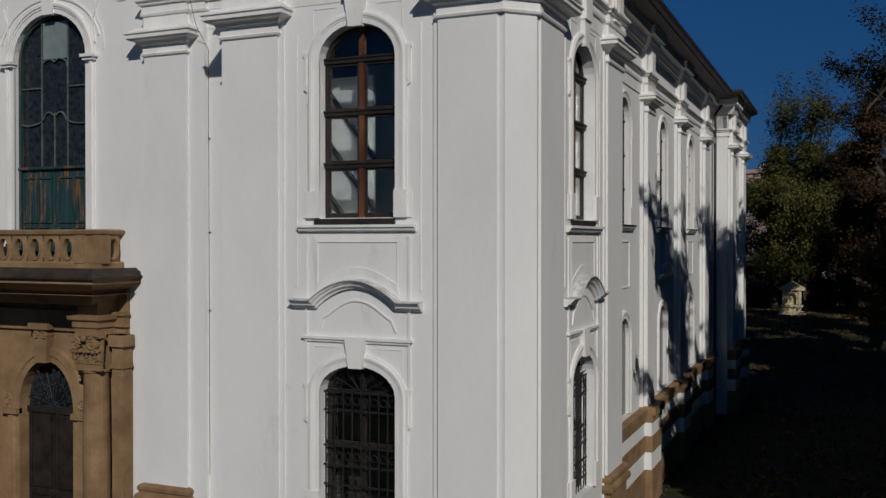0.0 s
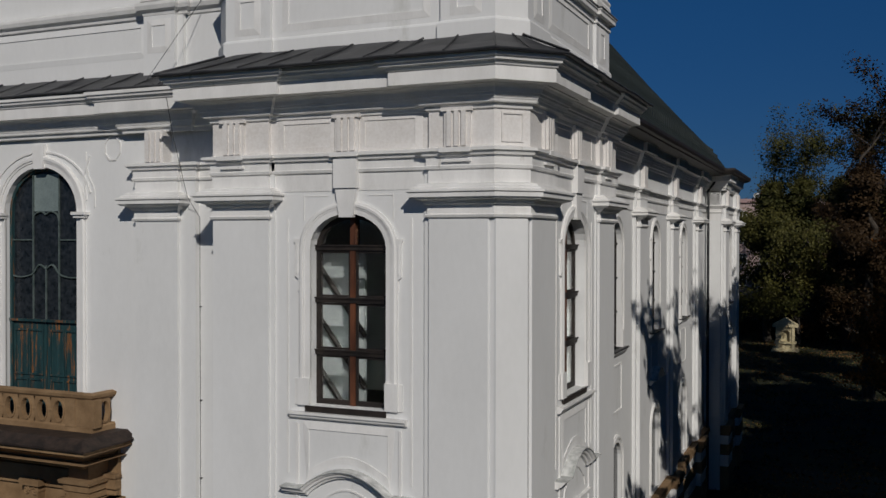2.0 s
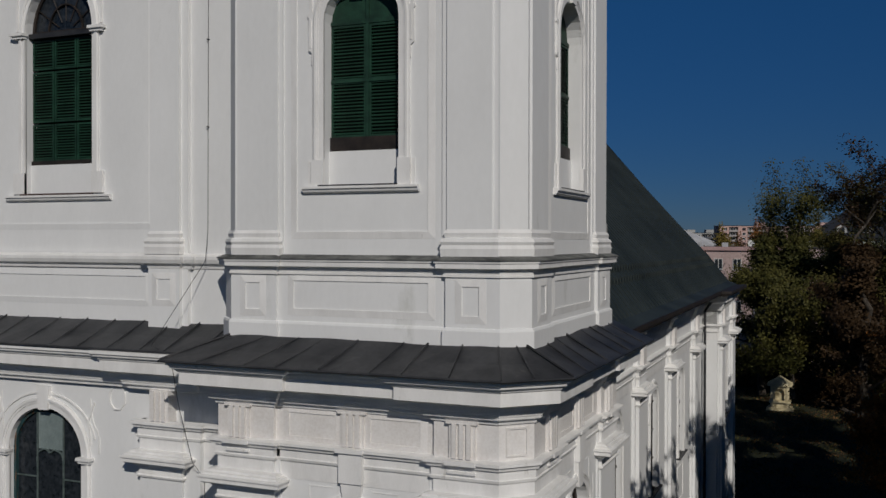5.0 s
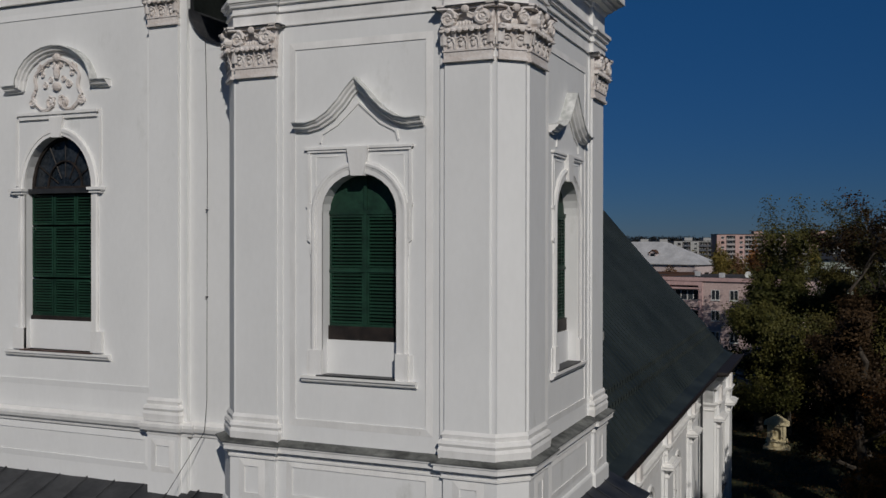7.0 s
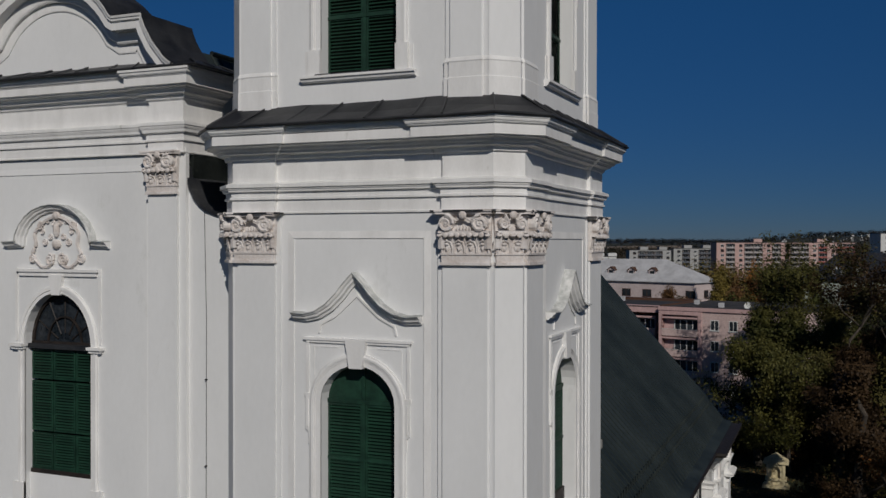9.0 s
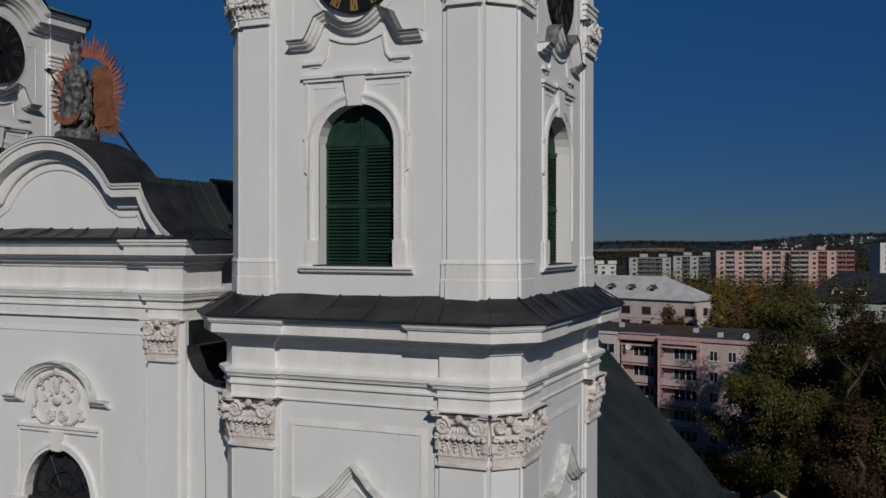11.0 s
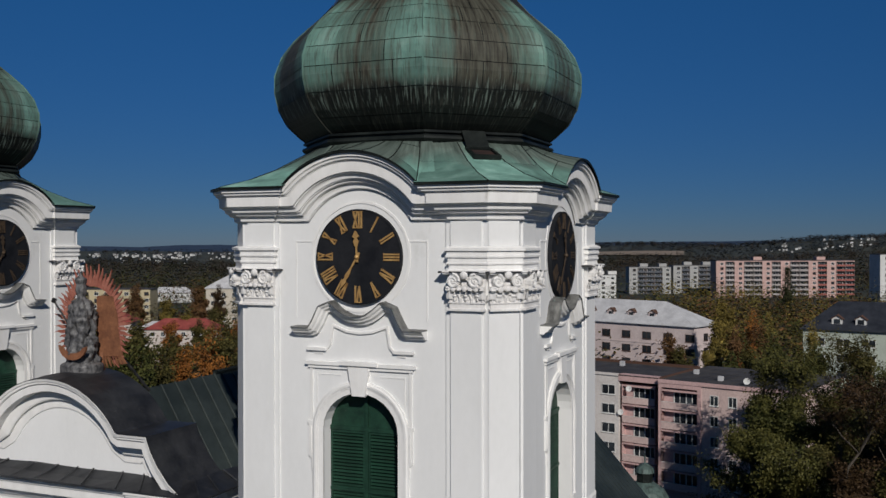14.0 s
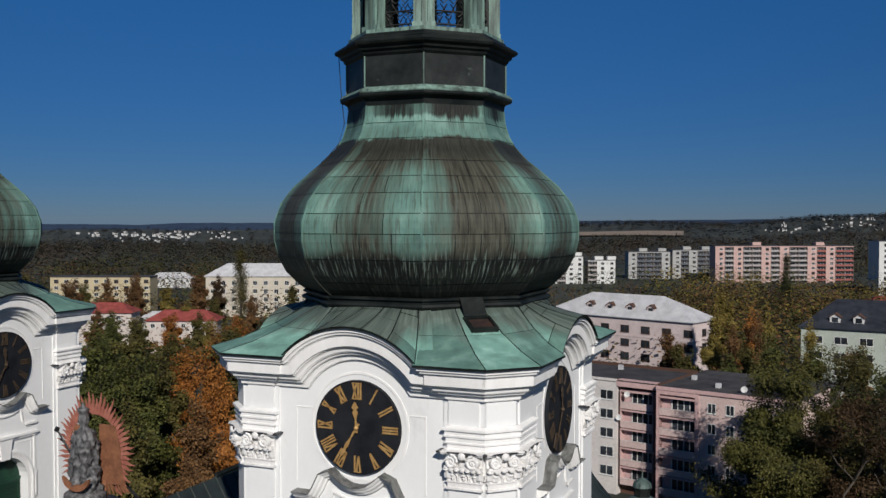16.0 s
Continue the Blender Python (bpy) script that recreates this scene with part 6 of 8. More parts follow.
part("door_lintel", boxes((-1.0, 1.0, 0.08, 0.2, 4.14, 4.30)), DARKWOOD, portal)
part("fanlight", pane_sheet(0.99, 4.28, 4.35, 5.64, 0.16), LEADGLASS, portal, "dark fanlight glass")
bm = bmesh.new()
for k in range(9):
    a = math.pi * (k + 0.5) / 9
    tube(bm, [(0.22 * math.cos(a), 0.1, 4.35 + 0.25 * math.sin(a)), (0.97 * math.cos(a), 0.1, 4.35 + 1.26 * math.sin(a))], 0.016, 4)
    tube(bm, ring_pts(0.80 * math.cos(a), 4.35 + 1.05 * math.sin(a), 0.09, 0.1, 8), 0.014, 4, False)
    tube(bm, ring_pts(0.48 * math.cos(a), 4.35 + 0.62 * math.sin(a), 0.07, 0.1, 8), 0.012, 4, False)
part("fanlight_grille", bm, IRON, portal, "wrought-iron fanlight grille")

balcony = empty("balcony", AXIS_X, 20.15, 0, label="carved sandstone balcony with pierced balustrade over the portal", category="balcony")
BPTS = [(-3.06, 0.0), (-3.06, -1.6), (3.06, -1.6), (3.06, 0.0)]
bm = sweep(bmesh.new(), BPTS, [(-0.75, 7.3), (-0.62, 7.34), (-0.30, 7.66), (-0.26, 7.70), (0.12, 7.86), (0.2, 7.9), (0.2, 8.0), (0.26, 8.02), (0.26, 8.08)])
face(bm, [bm.verts.new((x, y, 7.6)) for x, y in BPTS])
part("slab", bm, SAND, balcony, "sandstone balcony slab with moulded underside")
bm = sweep(bmesh.new(), BPTS, [(0.30, 8.02), (0.30, 8.07), (-0.02, 8.28)])
face(bm, [bm.verts.new((x, y, 8.27)) for x, y in BPTS])
part("slab_cover", bm, material("rusty_dark_sheet", (0.014, 0.010, 0.008), (0.05, 0.032, 0.024), 3, 0.7, bump=0.3, fine=12), balcony, "dark sheet-metal cover over the slab")
RAIL = [(-2.55, 0.0), (-2.55, -0.75), (-1.9, -0.75), (1.9, -0.75), (2.55, -0.75), (2.55, 0.0)]
part("plinth_rail", sweep(bmesh.new(), RAIL, [(-0.1, 8.26), (0.1, 8.26), (0.1, 8.40), (0.06, 8.44), (-0.1, 8.44)]), SAND, balcony)
part("hand_rail", sweep(bmesh.new(), RAIL, [(-0.12, 9.10), (0.06, 9.12), (0.12, 9.18), (0.14, 9.26), (0.0, 9.30), (-0.14, 9.28), (-0.12, 9.10)]), SAND, balcony, "moulded sandstone top rail")
for x, y in RAIL[1:-1]:
    part("baluster_pier", boxes((x - 0.17, x + 0.17, y - 0.12, y + 0.16, 8.4, 9.14)), SAND, balcony, "plain sandstone pier")


def pierced(w):
    """A balustrade field pierced by an upright oval, with a small round hole at each side drawn as a boss."""
    bm = bmesh.new()
    out = [(-w / 2, 8.42), (w / 2, 8.42), (w / 2, 9.14), (-w / 2, 9.14)]
    n = 20
    oval = [(0.155 * math.cos(2 * math.pi * k / n), 8.78 + 0.265 * math.sin(2 * math.pi * k / n)) for k in range(n)]
    rim = []
    for k in range(n):
        a = 2 * math.pi * k / n
        s = 1 / max(abs(math.cos(a)) / (w / 2), abs(math.sin(a)) / 0.36)
        rim.append((s * math.cos(a), 8.78 + s * math.sin(a)))
    for y in (-0.06, 0.06):
        a = [bm.verts.new((x, y, z)) for x, z in oval]
        b = [bm.verts.new((x, y, z)) for x, z in rim]
        for k in range(n):
            face(bm, (a[k], a[(k + 1) % n], b[(k + 1) % n], b[k]))
    a = [bm.verts.new((x, -0.06, z)) for x, z in oval]
    b = [bm.verts.new((x, 0.06, z)) for x, z in oval]
    for k in range(n):
        face(bm, (a[k], a[(k + 1) % n], b[(k + 1) % n], b[k]))
    mould(bm, oval, rect(-0.05, -0.01, 0.05, 0.09), closed=True)
    for s in (-1, 1):
        ball(bm, (s * (w / 2 - 0.02), -0.05, 8.78), 0.05, (1, 0.5, 1), 8, 5)
    return bm


for (x0, y0), (x1, y1) in zip(RAIL, RAIL[1:]):
    a, b = Vector((x0, y0)), Vector((x1, y1))
    L = (b - a).length - 0.3
    n = max(1, round(L / 0.56))
    if L < 0.4:
        part("baluster_pier", boxes((min(x0, x1) + 0.1, max(x0, x1) - 0.1, y0 - 0.10, y0 + 0.12, 8.42, 9.12)), SAND, balcony, "plain sandstone pier")
        continue
    me = mesh_of("pierced_panel", pierced(L / n), SAND)
    for k in range(n):
        p = a.lerp(b, (0.15 + L * (k + 0.5) / n) / (L + 0.3))
        part("pierced_panel", me, None, balcony, "pierced sandstone balustrade panel", pose(p.x, p.y, 0, 0, 0, math.degrees(math.atan2(b.y - a.y, b.x - a.x))))

# ---- gilded sunburst with a statue on the gable ----
bm = bmesh.new()
sz = 36.42
ROBE = [(0.80, -0.3), (0.80, 0.16), (0.66, 0.2), (0.54, 0.26), (0.50, 0.4), (0.52, 0.6), (0.48, 0.95), (0.47, 1.25), (0.42, 1.5), (0.44, 1.72), (0.36, 1.92), (0.16, 2.02), (0.15, 2.08), (0.20, 2.18), (0.21, 2.30), (0.17, 2.40), (0.20, 2.44), (0.23, 2.58), (0.10, 2.60), (0.03, 2.74)]
rows = []
for i in range(84):
    h = -0.3 + 3.04 * i / 83
    k = next(j for j in range(len(ROBE) - 1) if ROBE[j + 1][1] >= h - 1e-6)
    (r0, h0), (r1, h1) = ROBE[k], ROBE[k + 1]
    r = r0 + (r1 - r0) * (h - h0) / (h1 - h0)
    ring = []
    for j in range(36):
        a = 2 * math.pi * j / 36
        fold = 0.0 if h < 0.22 else (0.10 * math.sin(9 * a + 5.2 * h) + 0.09 * math.sin(5 * a - 6.1 * h) + 0.12 * noise.noise((6 * math.cos(a), 6 * math.sin(a), 7.5 * h)) + 0.16 * noise.noise((3 * math.cos(a), 3 * math.sin(a), 3.4 * h)) + 0.15 * noise.noise((9 * math.cos(a), 9 * math.sin(a), 11 * h))) * (1 if h < 1.95 else 0.35)
        bulge = 0.26 * math.exp(-((a - 5.3) / 0.45) ** 2 - ((h - 1.55) / 0.3) ** 2) + 0.16 * math.exp(-((a - 3.9) / 0.4) ** 2 - ((h - 1.2) / 0.35) ** 2) + 0.14 * math.exp(-((a - 4.6) / 0.4) ** 2 - ((h - 0.55) / 0.3) ** 2)
        rr = r * (1 + fold * 1.3) + bulge
        ring.append(bm.verts.new((rr * math.cos(a) + 0.05 * math.sin(1.6 * h), 0.85 * rr * math.sin(a), sz + h)))
    rows.append(ring)
for u, v in zip(rows, rows[1:]):
    for j in range(36):
        face(bm, (u[j], u[(j + 1) % 36], v[(j + 1) % 36], v[j]))
face(bm, rows[0][::-1])
face(bm, rows[-1])
statue = part("statue", bm, STATUE, None, "weathered grey metal statue standing on the gable", Matrix.Translation((AXIS_X - 0.10, 21.5, 36.3)) @ Matrix.Diagonal((0.82, 0.82, 1.06, 1)) @ Matrix.Translation((0, 0, -36.2)), smooth=True, category="statue")
burst = empty("sunburst", AXIS_X - 0.05, 21.95, 0.1, label="rusty sheet-metal sunburst with red flame-shaped rays behind the statue", category="sunburst")
def plate(pts, label):
    bm = bmesh.new()
    prism(bm, [(x, sz + z) for x, z in pts], -0.03, 0.03)
    return part("halo_plate", bm, RUST, burst, label)


plate([(0.13, 0.36), (1.10, 0.42), (1.0, 1.0), (0.9, 1.6), (0.77, 2.2), (0.14, 2.2)], "rust-brown sheet plate with a ragged foot")
plate([(-1.0, 0.45), (-0.66, 0.42), (-0.60, 2.1), (-0.82, 2.1), (-0.98, 1.5), (-1.04, 0.9)], "narrow red-brown sheet plate")
for k in range(46):
    a = radians(-50) + radians(280) * k / 45
    L = (0.56, 0.40, 0.50)[k % 3] * (1.25 if 1.0 < a < 2.2 else 1.0)
    c = Vector((-0.04 + 1.0 * math.cos(a), sz + 1.36 + 1.12 * math.sin(a)))
    d = Vector((math.cos(a), 1.15 * math.sin(a) + 0.12)).normalized()
    s = Vector((-d.y, d.x)) * 0.055
    bm = bmesh.new()
    pts = [c - s, c + s, c + d * L * 0.4 + s * 1.3, c + d * L * 0.7 + s * 0.2, c + d * L, c + d * L * 0.65 - s * 0.8, c + d * L * 0.4 - s * 0.7]
    prism(bm, [tuple(p) for p in pts], -0.02, 0.02)
    part("ray", bm, REDRAY, burst, "red flame-shaped ray")
for k in range(7):
    x = 0.30 + 0.12 * k
    bm = bmesh.new()
    prism(bm, [(x - 0.05, sz + 0.42), (x + 0.05, sz + 0.42), (x + 0.07 + 0.03 * k, sz + 0.02 + 0.03 * k), (x + 0.02 + 0.02 * k, sz + 0.18)], -0.02, 0.02)
    part("ray", bm, RUST, burst, "rusty flame-shaped ray under the plate")
bm = bmesh.new()
moon = [(0.52 * math.cos(a), 0.42 * math.sin(a)) for a in [math.pi + math.pi * k / 14 for k in range(15)]] + [(0.40 * math.cos(a), 0.22 * math.sin(a)) for a in [2 * math.pi - math.pi * k / 14 for k in range(1, 14)]]
prism(bm, [(x + 0.10, sz + 0.78 + z) for x, z in moon], -1.0, -0.92)
part("crescent", bm, RUST, burst, "rust-brown crescent at the statue's feet")
part("sceptre", tube(bmesh.new(), [(-0.92, -0.65, sz + 2.05), (-0.34, -0.60, sz + 1.28)], 0.03, 5), IRON, burst, "dark iron sceptre")
part("sceptre_knob", tube(bmesh.new(), [(-0.96, -0.65, sz + 2.02), (-0.90, -0.65, sz + 2.12)], 0.07, 6), IRON, burst)
part("stay", tube(bmesh.new(), [(0.5, 0.05, sz + 0.9), (1.25, 1.0, sz - 0.75)], 0.05, 6), IRON, burst, "dark iron stay")
part("stand", tube(bmesh.new(), [(0.3, 0.0, sz + 0.5), (0.35, 0.0, sz - 0.35)], 0.08, 6), RUST, burst)


# ---- nave: long side wall with windows, cornice and steep roof ----
nave = empty("church_nave", -7.65, 27.6, 0, 91.0, label="white nave side with pilasters and a steep dark metal roof", category="church nave")
NL = 36.6
NWIN = [(5.3, 0), (12.7, 0), (20.3, 0), (32.6, -0.85)]
NLOW, NUP = (0.78, 2.9, 5.6, 6.3), (0.78, 9.55, 13.2, 13.95)
edges = [0, 9.0, 16.5, 24.6, 28.9]
for i, (s, out) in enumerate(NWIN):
    a, b = (edges[i], edges[i + 1]) if i < 3 else (28.9, NL)
    bm = bmesh.new()
    wall_panel(bm, a - s, b - s, -1.4, 17.0, [NLOW, NUP])
    part("side_wall", bm, PLASTER, nave, m=Matrix.Translation((s, out, 0)))
    m = Matrix.Translation((s, out, 0))
    h, z0, zs, zt = NUP
    w = part("window", surround(bmesh.new(), h, z0, zs, zt), TRIM, nave, "tall arched nave window", m)
    ears(w, h, z0, zs)
    part("frame", lattice_frame(h, z0, zs, zt, 0.24, (0,), (zs, zs - 1.2, zs - 2.4), 0.07, 0.08), DARKWOOD, w, "dark window bars")
    part("pane", pane_sheet(h - 0.03, z0, zs, zt - 0.03, 0.2), LEADGLASS, w, "dark leaded glass")
    part("window_sill", sill(1.3, z0 - 0.05), TRIM, w)
    part("sill_sheet", boxes((-1.28, 1.28, -0.2, 0.3, z0 - 0.045, z0)), ROOFMETAL, w)
    w = part("window", surround(bmesh.new(), *NLOW), TRIM, nave, "narrow arched ground-floor window", m)
    part("pane", pane_sheet(h - 0.03, NLOW[1], NLOW[2], NLOW[3] - 0.03, 0.1), LEADGLASS, w, "dark glass")
    bm = bmesh.new()
    mould(bm, [(-0.8, 7.4), (-0.8, 8.95), (0.8, 8.95), (0.8, 7.4)], rect(0, 0.05, -0.01, 0.03), closed=True)
    part("panel_moulding", bm, TRIM, nave, m=m)
    if i in (1, 3):
        path = [(-1.3, 7.44), (-0.8, 7.44)] + [(x, 7.44 + 0.4 * math.cos(math.pi * x / 1.6)) for x in (-0.6, -0.3, 0, 0.3, 0.6)] + [(0.8, 7.44), (1.3, 7.44)]
        hood(nave, m, path, HOODPROF)
part("return_wall", boxes((28.4, 28.9, -0.85, 0.3, -1.4, 17.0), (24.5, 28.5, 0.0, 0.3, -1.4, 17.0)), PLASTER, nave)
NP = [(8.3, 9.7, 0), (15.9, 17.3, 0), (23.9, 25.2, 0), (28.9, 30.4, -0.85), (34.9, 36.4, -0.85)]
for a, b, out in NP:
    part("pilaster", boxes((a, b, out - 0.25, out + 0.02, -1.4, 15.3), (a - 0.22, b + 0.22, out - 0.12, out + 0.02, -1.4, 15.3)), PLASTER, nave, "white plaster pilaster")
    part("capital", sweep(bmesh.new(), [(a, out + 0.02), (a, out - 0.25), (b, out - 0.25), (b, out + 0.02)], CAPPROF), TRIM, nave, "plain moulded white pilaster capital")
    part("triglyph", boxes(((a + b) / 2 - 0.3, (a + b) / 2 + 0.3, out - 0.34, out, 15.3, 16.14)), FRIEZE, nave)
    # plinth courses of sandstone and white bands
    for za, zb, o, mat in ((-1.4, 0.5, 0.5, SAND), (1.15, 1.75, 0.5, SAND), (2.25, 2.5, 0.5, SAND), (2.5, 2.8, 0.6, SAND), (0.5, 1.15, 0.46, PLASTER), (1.75, 2.25, 0.46, PLASTER)):
        part("plinth_course", boxes((a - 0.3, b + 0.3, out - o, out + 0.02, za, zb)), mat, nave)
for (a, b, out) in ((0.3, 8.0, 0), (10.0, 15.6, 0), (17.6, 23.6, 0), (25.5, 28.35, 0), (30.7, 34.6, -0.85)):
    for za, zb, o, mat in ((-1.4, 0.5, 0.24, SAND), (1.15, 1.75, 0.24, SAND), (2.25, 2.5, 0.24, SAND), (2.5, 2.75, 0.32, SAND), (0.5, 1.15, 0.2, PLASTER), (1.75, 2.25, 0.2, PLASTER)):
        part("plinth_course", boxes((a, b, out - o, out + 0.02, za, zb)), mat, nave)
NPATH = [(0, -0.02)]
for a, b, out in NP[:3]:
    NPATH += [(a, -0.02), (a, -0.2), (b, -0.2), (b, -0.02)]
NPATH += [(28.4, -0.02), (28.4, -0.87), (29.0, -0.87), (29.0, -1.05), (30.4, -1.05), (30.4, -0.87), (34.9, -0.87), (34.9, -1.05), (36.6, -1.05), (36.6, 2.0)]
part("architrave", sweep(bmesh.new(), NPATH, crisp(ARCHI)), TRIM, nave, "moulded white architrave")
part("frieze", sweep(bmesh.new(), NPATH, [(0, 15.28), (0, 16.25)]), PLASTER, nave)
NCP = [(0, 0.12), (28.3, 0.12), (28.3, -0.42), (36.7, -0.42), (36.7, 2.0)]
NCORN = [(o * 0.52, z) for o, z in CORN]
NCOP = [(0, -0.1)]
for a, b, out in NP[:3]:
    NCOP += [(a - 0.1, -0.1), (a - 0.1, -0.24), (b + 0.1, -0.24), (b + 0.1, -0.1)]
NCOP += [(28.3, -0.1), (28.3, -1.1), (30.6, -1.1), (30.6, -0.95), (36.7, -0.95), (36.7, 2.0)]
part("cornice", sweep(bmesh.new(), NCOP, crisp(NCORN)), TRIM, nave, "broad white cornice")
# boards coloured near-black to hold the shade under the eave
part("eave_soffit", sweep(bmesh.new(), NCP[:4], [(0.34, 16.90), (1.12, 16.98), (1.18, 17.04), (1.18, 17.24), (0.45, 17.26)]), DARKWOOD, nave, "boarded eave over the cornice, near-black for its shade")
part("end_wall", boxes((NL - 0.4, NL, -0.8, 26.6, -1.4, 17.0)), PLASTER, nave)
part("gutter", sweep(bmesh.new(), NCP[:4], [(1.16, 17.02), (1.32, 17.04), (1.36, 17.14), (1.34, 17.27), (1.16, 17.27)]), DARKWOOD, nave, "dark painted gutter")
# roof sheets with standing seams
NROOF = [(-1.14, 17.27), (-0.6, 17.46), (0.65, 19.1), (2.2, 20.75), (4.7, 23.5), (7.8, 27.1), (10.5, 31.0), (13.3, 35.6)]
bm = bmesh.new()
for pts in (NROOF, [(26.6 - d, z) for d, z in NROOF][::-1]):
    for (d0, z0), (d1, z1) in zip(pts, pts[1:]):
        face(bm, [bm.verts.new(p) for p in ((0.3, d0, z0), (NL + 0.4, d0, z0), (NL + 0.4, d1, z1), (0.3, d1, z1))])
roof = part("nave_roof", bm, NAVEROOF, nave, "steep dark green-grey sheet-metal roof with standing seams")
bm = bmesh.new()
prism(bm, [(d, z) for d, z in NROOF] + [(26.6 - d, z) for d, z in NROOF[::-1][1:]], -0.05, 0.05)
bmesh.ops.rotate(bm, verts=bm.verts, cent=(0, 0, 0), matrix=Matrix.Rotation(radians(90), 3, "Z"))
part("gable_end", bm, NAVEROOF, roof, m=Matrix.Translation((NL + 0.3, 0, 0)))
seam = bmesh.new()
tube(seam, [(0, d, z + 0.015) for d, z in NROOF[1:]], 0.025, 4)
seam_me = mesh_of("seam", seam, NAVEROOF)
for k in range(58):
    part("seam", seam_me, None, roof, m=Matrix.Translation((0.9 + 0.62 * k, 0, 0)))
bm = bmesh.new()
for k in range(70):
    box(bm, 0.8 + 0.5 * k, 0.95 + 0.5 * k, 0.15, 0.2, 18.5, 18.72)
    box(bm, 1.05 + 0.5 * k, 1.2 + 0.5 * k, 0.45, 0.5, 18.9, 19.12)
part("snow_guard", bm, NAVEROOF, roof, "rows of small snow guards", kind="stuff")
part("roof_lamp", boxes((11.0, 11.5, 1.7, 2.2, 20.4, 20.75)), material("pale_metal", (0.3, 0.3, 0.28), (0.45, 0.44, 0.42), 4, 0.5), roof, "small pale roof vent")
bm = bmesh.new()
tube(bm, [(28.1, -0.85, 17.05), (28.05, -0.5, 16.5), (28.05, -0.22, 16.1), (28.05, -0.22, -1)], 0.075, 8)
part("downpipe", bm, ROOFMETAL, nave, "dark metal downpipe")
bm = bmesh.new()
for d in (0, 1):
    tube(bm, [(0.5, 13.3, 35.66), (NL, 13.3, 35.66)], 0.09, 6)
part("ridge_cap", bm, NAVEROOF, roof)
# rear parts of the church that close the view behind the towers
rear = empty("church_rear_roof", AXIS_X, 24.0, 0, label="dark metal roof between the towers and the nave", category="roof")
for s in (-1, 1):
    bm = bmesh.new()
    ends = [(s * (13.3 - d), z) for d, z in NROOF if d > 4]
    for (x0, z0), (x1, z1) in zip(ends, ends[1:]):
        face(bm, [bm.verts.new(p) for p in ((x0, -0.6, z0), (x0, 4.1, z0), (x1, 4.1, z1), (x1, -0.6, z1))])
    slope = part("roof_slope", bm, NAVEROOF, rear, "steep seamed roof slope running up behind the gable")
    for k in range(7):
        part("seam", tube(bmesh.new(), [(x, -0.5 + 0.72 * k, z + 0.02) for x, z in ends], 0.03, 4), NAVEROOF, slope)
part("rear_wall", boxes((-6.6, 6.6, 3.6, 3.9, 17, 26.0), (-3.0, 3.0, -0.5, -0.3, 28, 33.2)), PLASTER, rear)


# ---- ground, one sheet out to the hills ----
# darker than real grass: part of the trees' shade is in this colour
GRASS = material("shade_dark_grass_and_leaf_litter", (0.007, 0.010, 0.002), (0.019, 0.023, 0.005), 0.25, 0.95, bump=0.4, fine=3, third=((0.050, 0.040, 0.012), 0.62))


def ground_z(x, y):
    """Height of the land: flat by the church, a slow rise through the town, hills far off."""
    d = math.hypot(x, y)
    z = -0.9 + 1.3 * min(1, max(0, (y - 60) / 50)) if y < 110 else 0.4
    z += 7.0 * min(1, max(0, (d - 170) / 400)) ** 1.2
    if d > 700:
        az = math.degrees(math.atan2(y, x))
        rise = float(np.interp(az, (80, 88, 92, 96, 101, 106, 114), (42, 40, 34, 18, 19, 14, 1)))
        k = min(1, (d - 700) / 1500)
        z += k * rise * (1 + 0.25 * noise.noise((x / 500, y / 500, 3.1))) + 3 * k * noise.noise((x / 260, y / 260, 1.7))
    return z


bm = bmesh.new()
radii = [0, 12, 25, 40, 55, 70, 85, 100, 115, 135, 160, 200, 250, 310, 380, 470, 580, 700, 850, 1050, 1300, 1600, 1950, 2300, 2700, 3100, 3500, 4000, 4600]
N = 180
rings = []
for r in radii:
    rings.append([bm.verts.new((r * math.cos(2 * math.pi * k / N), r * math.sin(2 * math.pi * k / N), ground_z(r * math.cos(2 * math.pi * k / N), r * math.sin(2 * math.pi * k / N)))) for k in range(N)] if r else [bm.verts.new((0, 0, -0.9))])
for a, b in zip(rings, rings[1:]):
    for k in range(N):
        face(bm, (a[0], b[k], b[(k + 1) % N]) if len(a) == 1 else (a[k], b[k], b[(k + 1) % N], a[(k + 1) % N]))
LAND = material("fields_and_woods", (0.018, 0.024, 0.019), (0.046, 0.050, 0.038), 0.006, 0.95, bump=0.0, fine=0.08, third=((0.11, 0.095, 0.07), 0.66), contrast=(0.42, 0.58))
ground = part("ground", bm, LAND, None, "dark autumn grass and distant fields", smooth=True, kind="structure", category="ground")
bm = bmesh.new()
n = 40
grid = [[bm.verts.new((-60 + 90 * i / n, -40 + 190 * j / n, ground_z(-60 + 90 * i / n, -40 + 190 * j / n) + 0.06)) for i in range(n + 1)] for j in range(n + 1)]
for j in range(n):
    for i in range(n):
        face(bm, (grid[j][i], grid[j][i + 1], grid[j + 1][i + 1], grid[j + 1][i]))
part("lawn", bm, GRASS, None, "park lawn, colour darkened for tree shade, strewn with leaf specks", smooth=True, kind="structure", category="lawn")

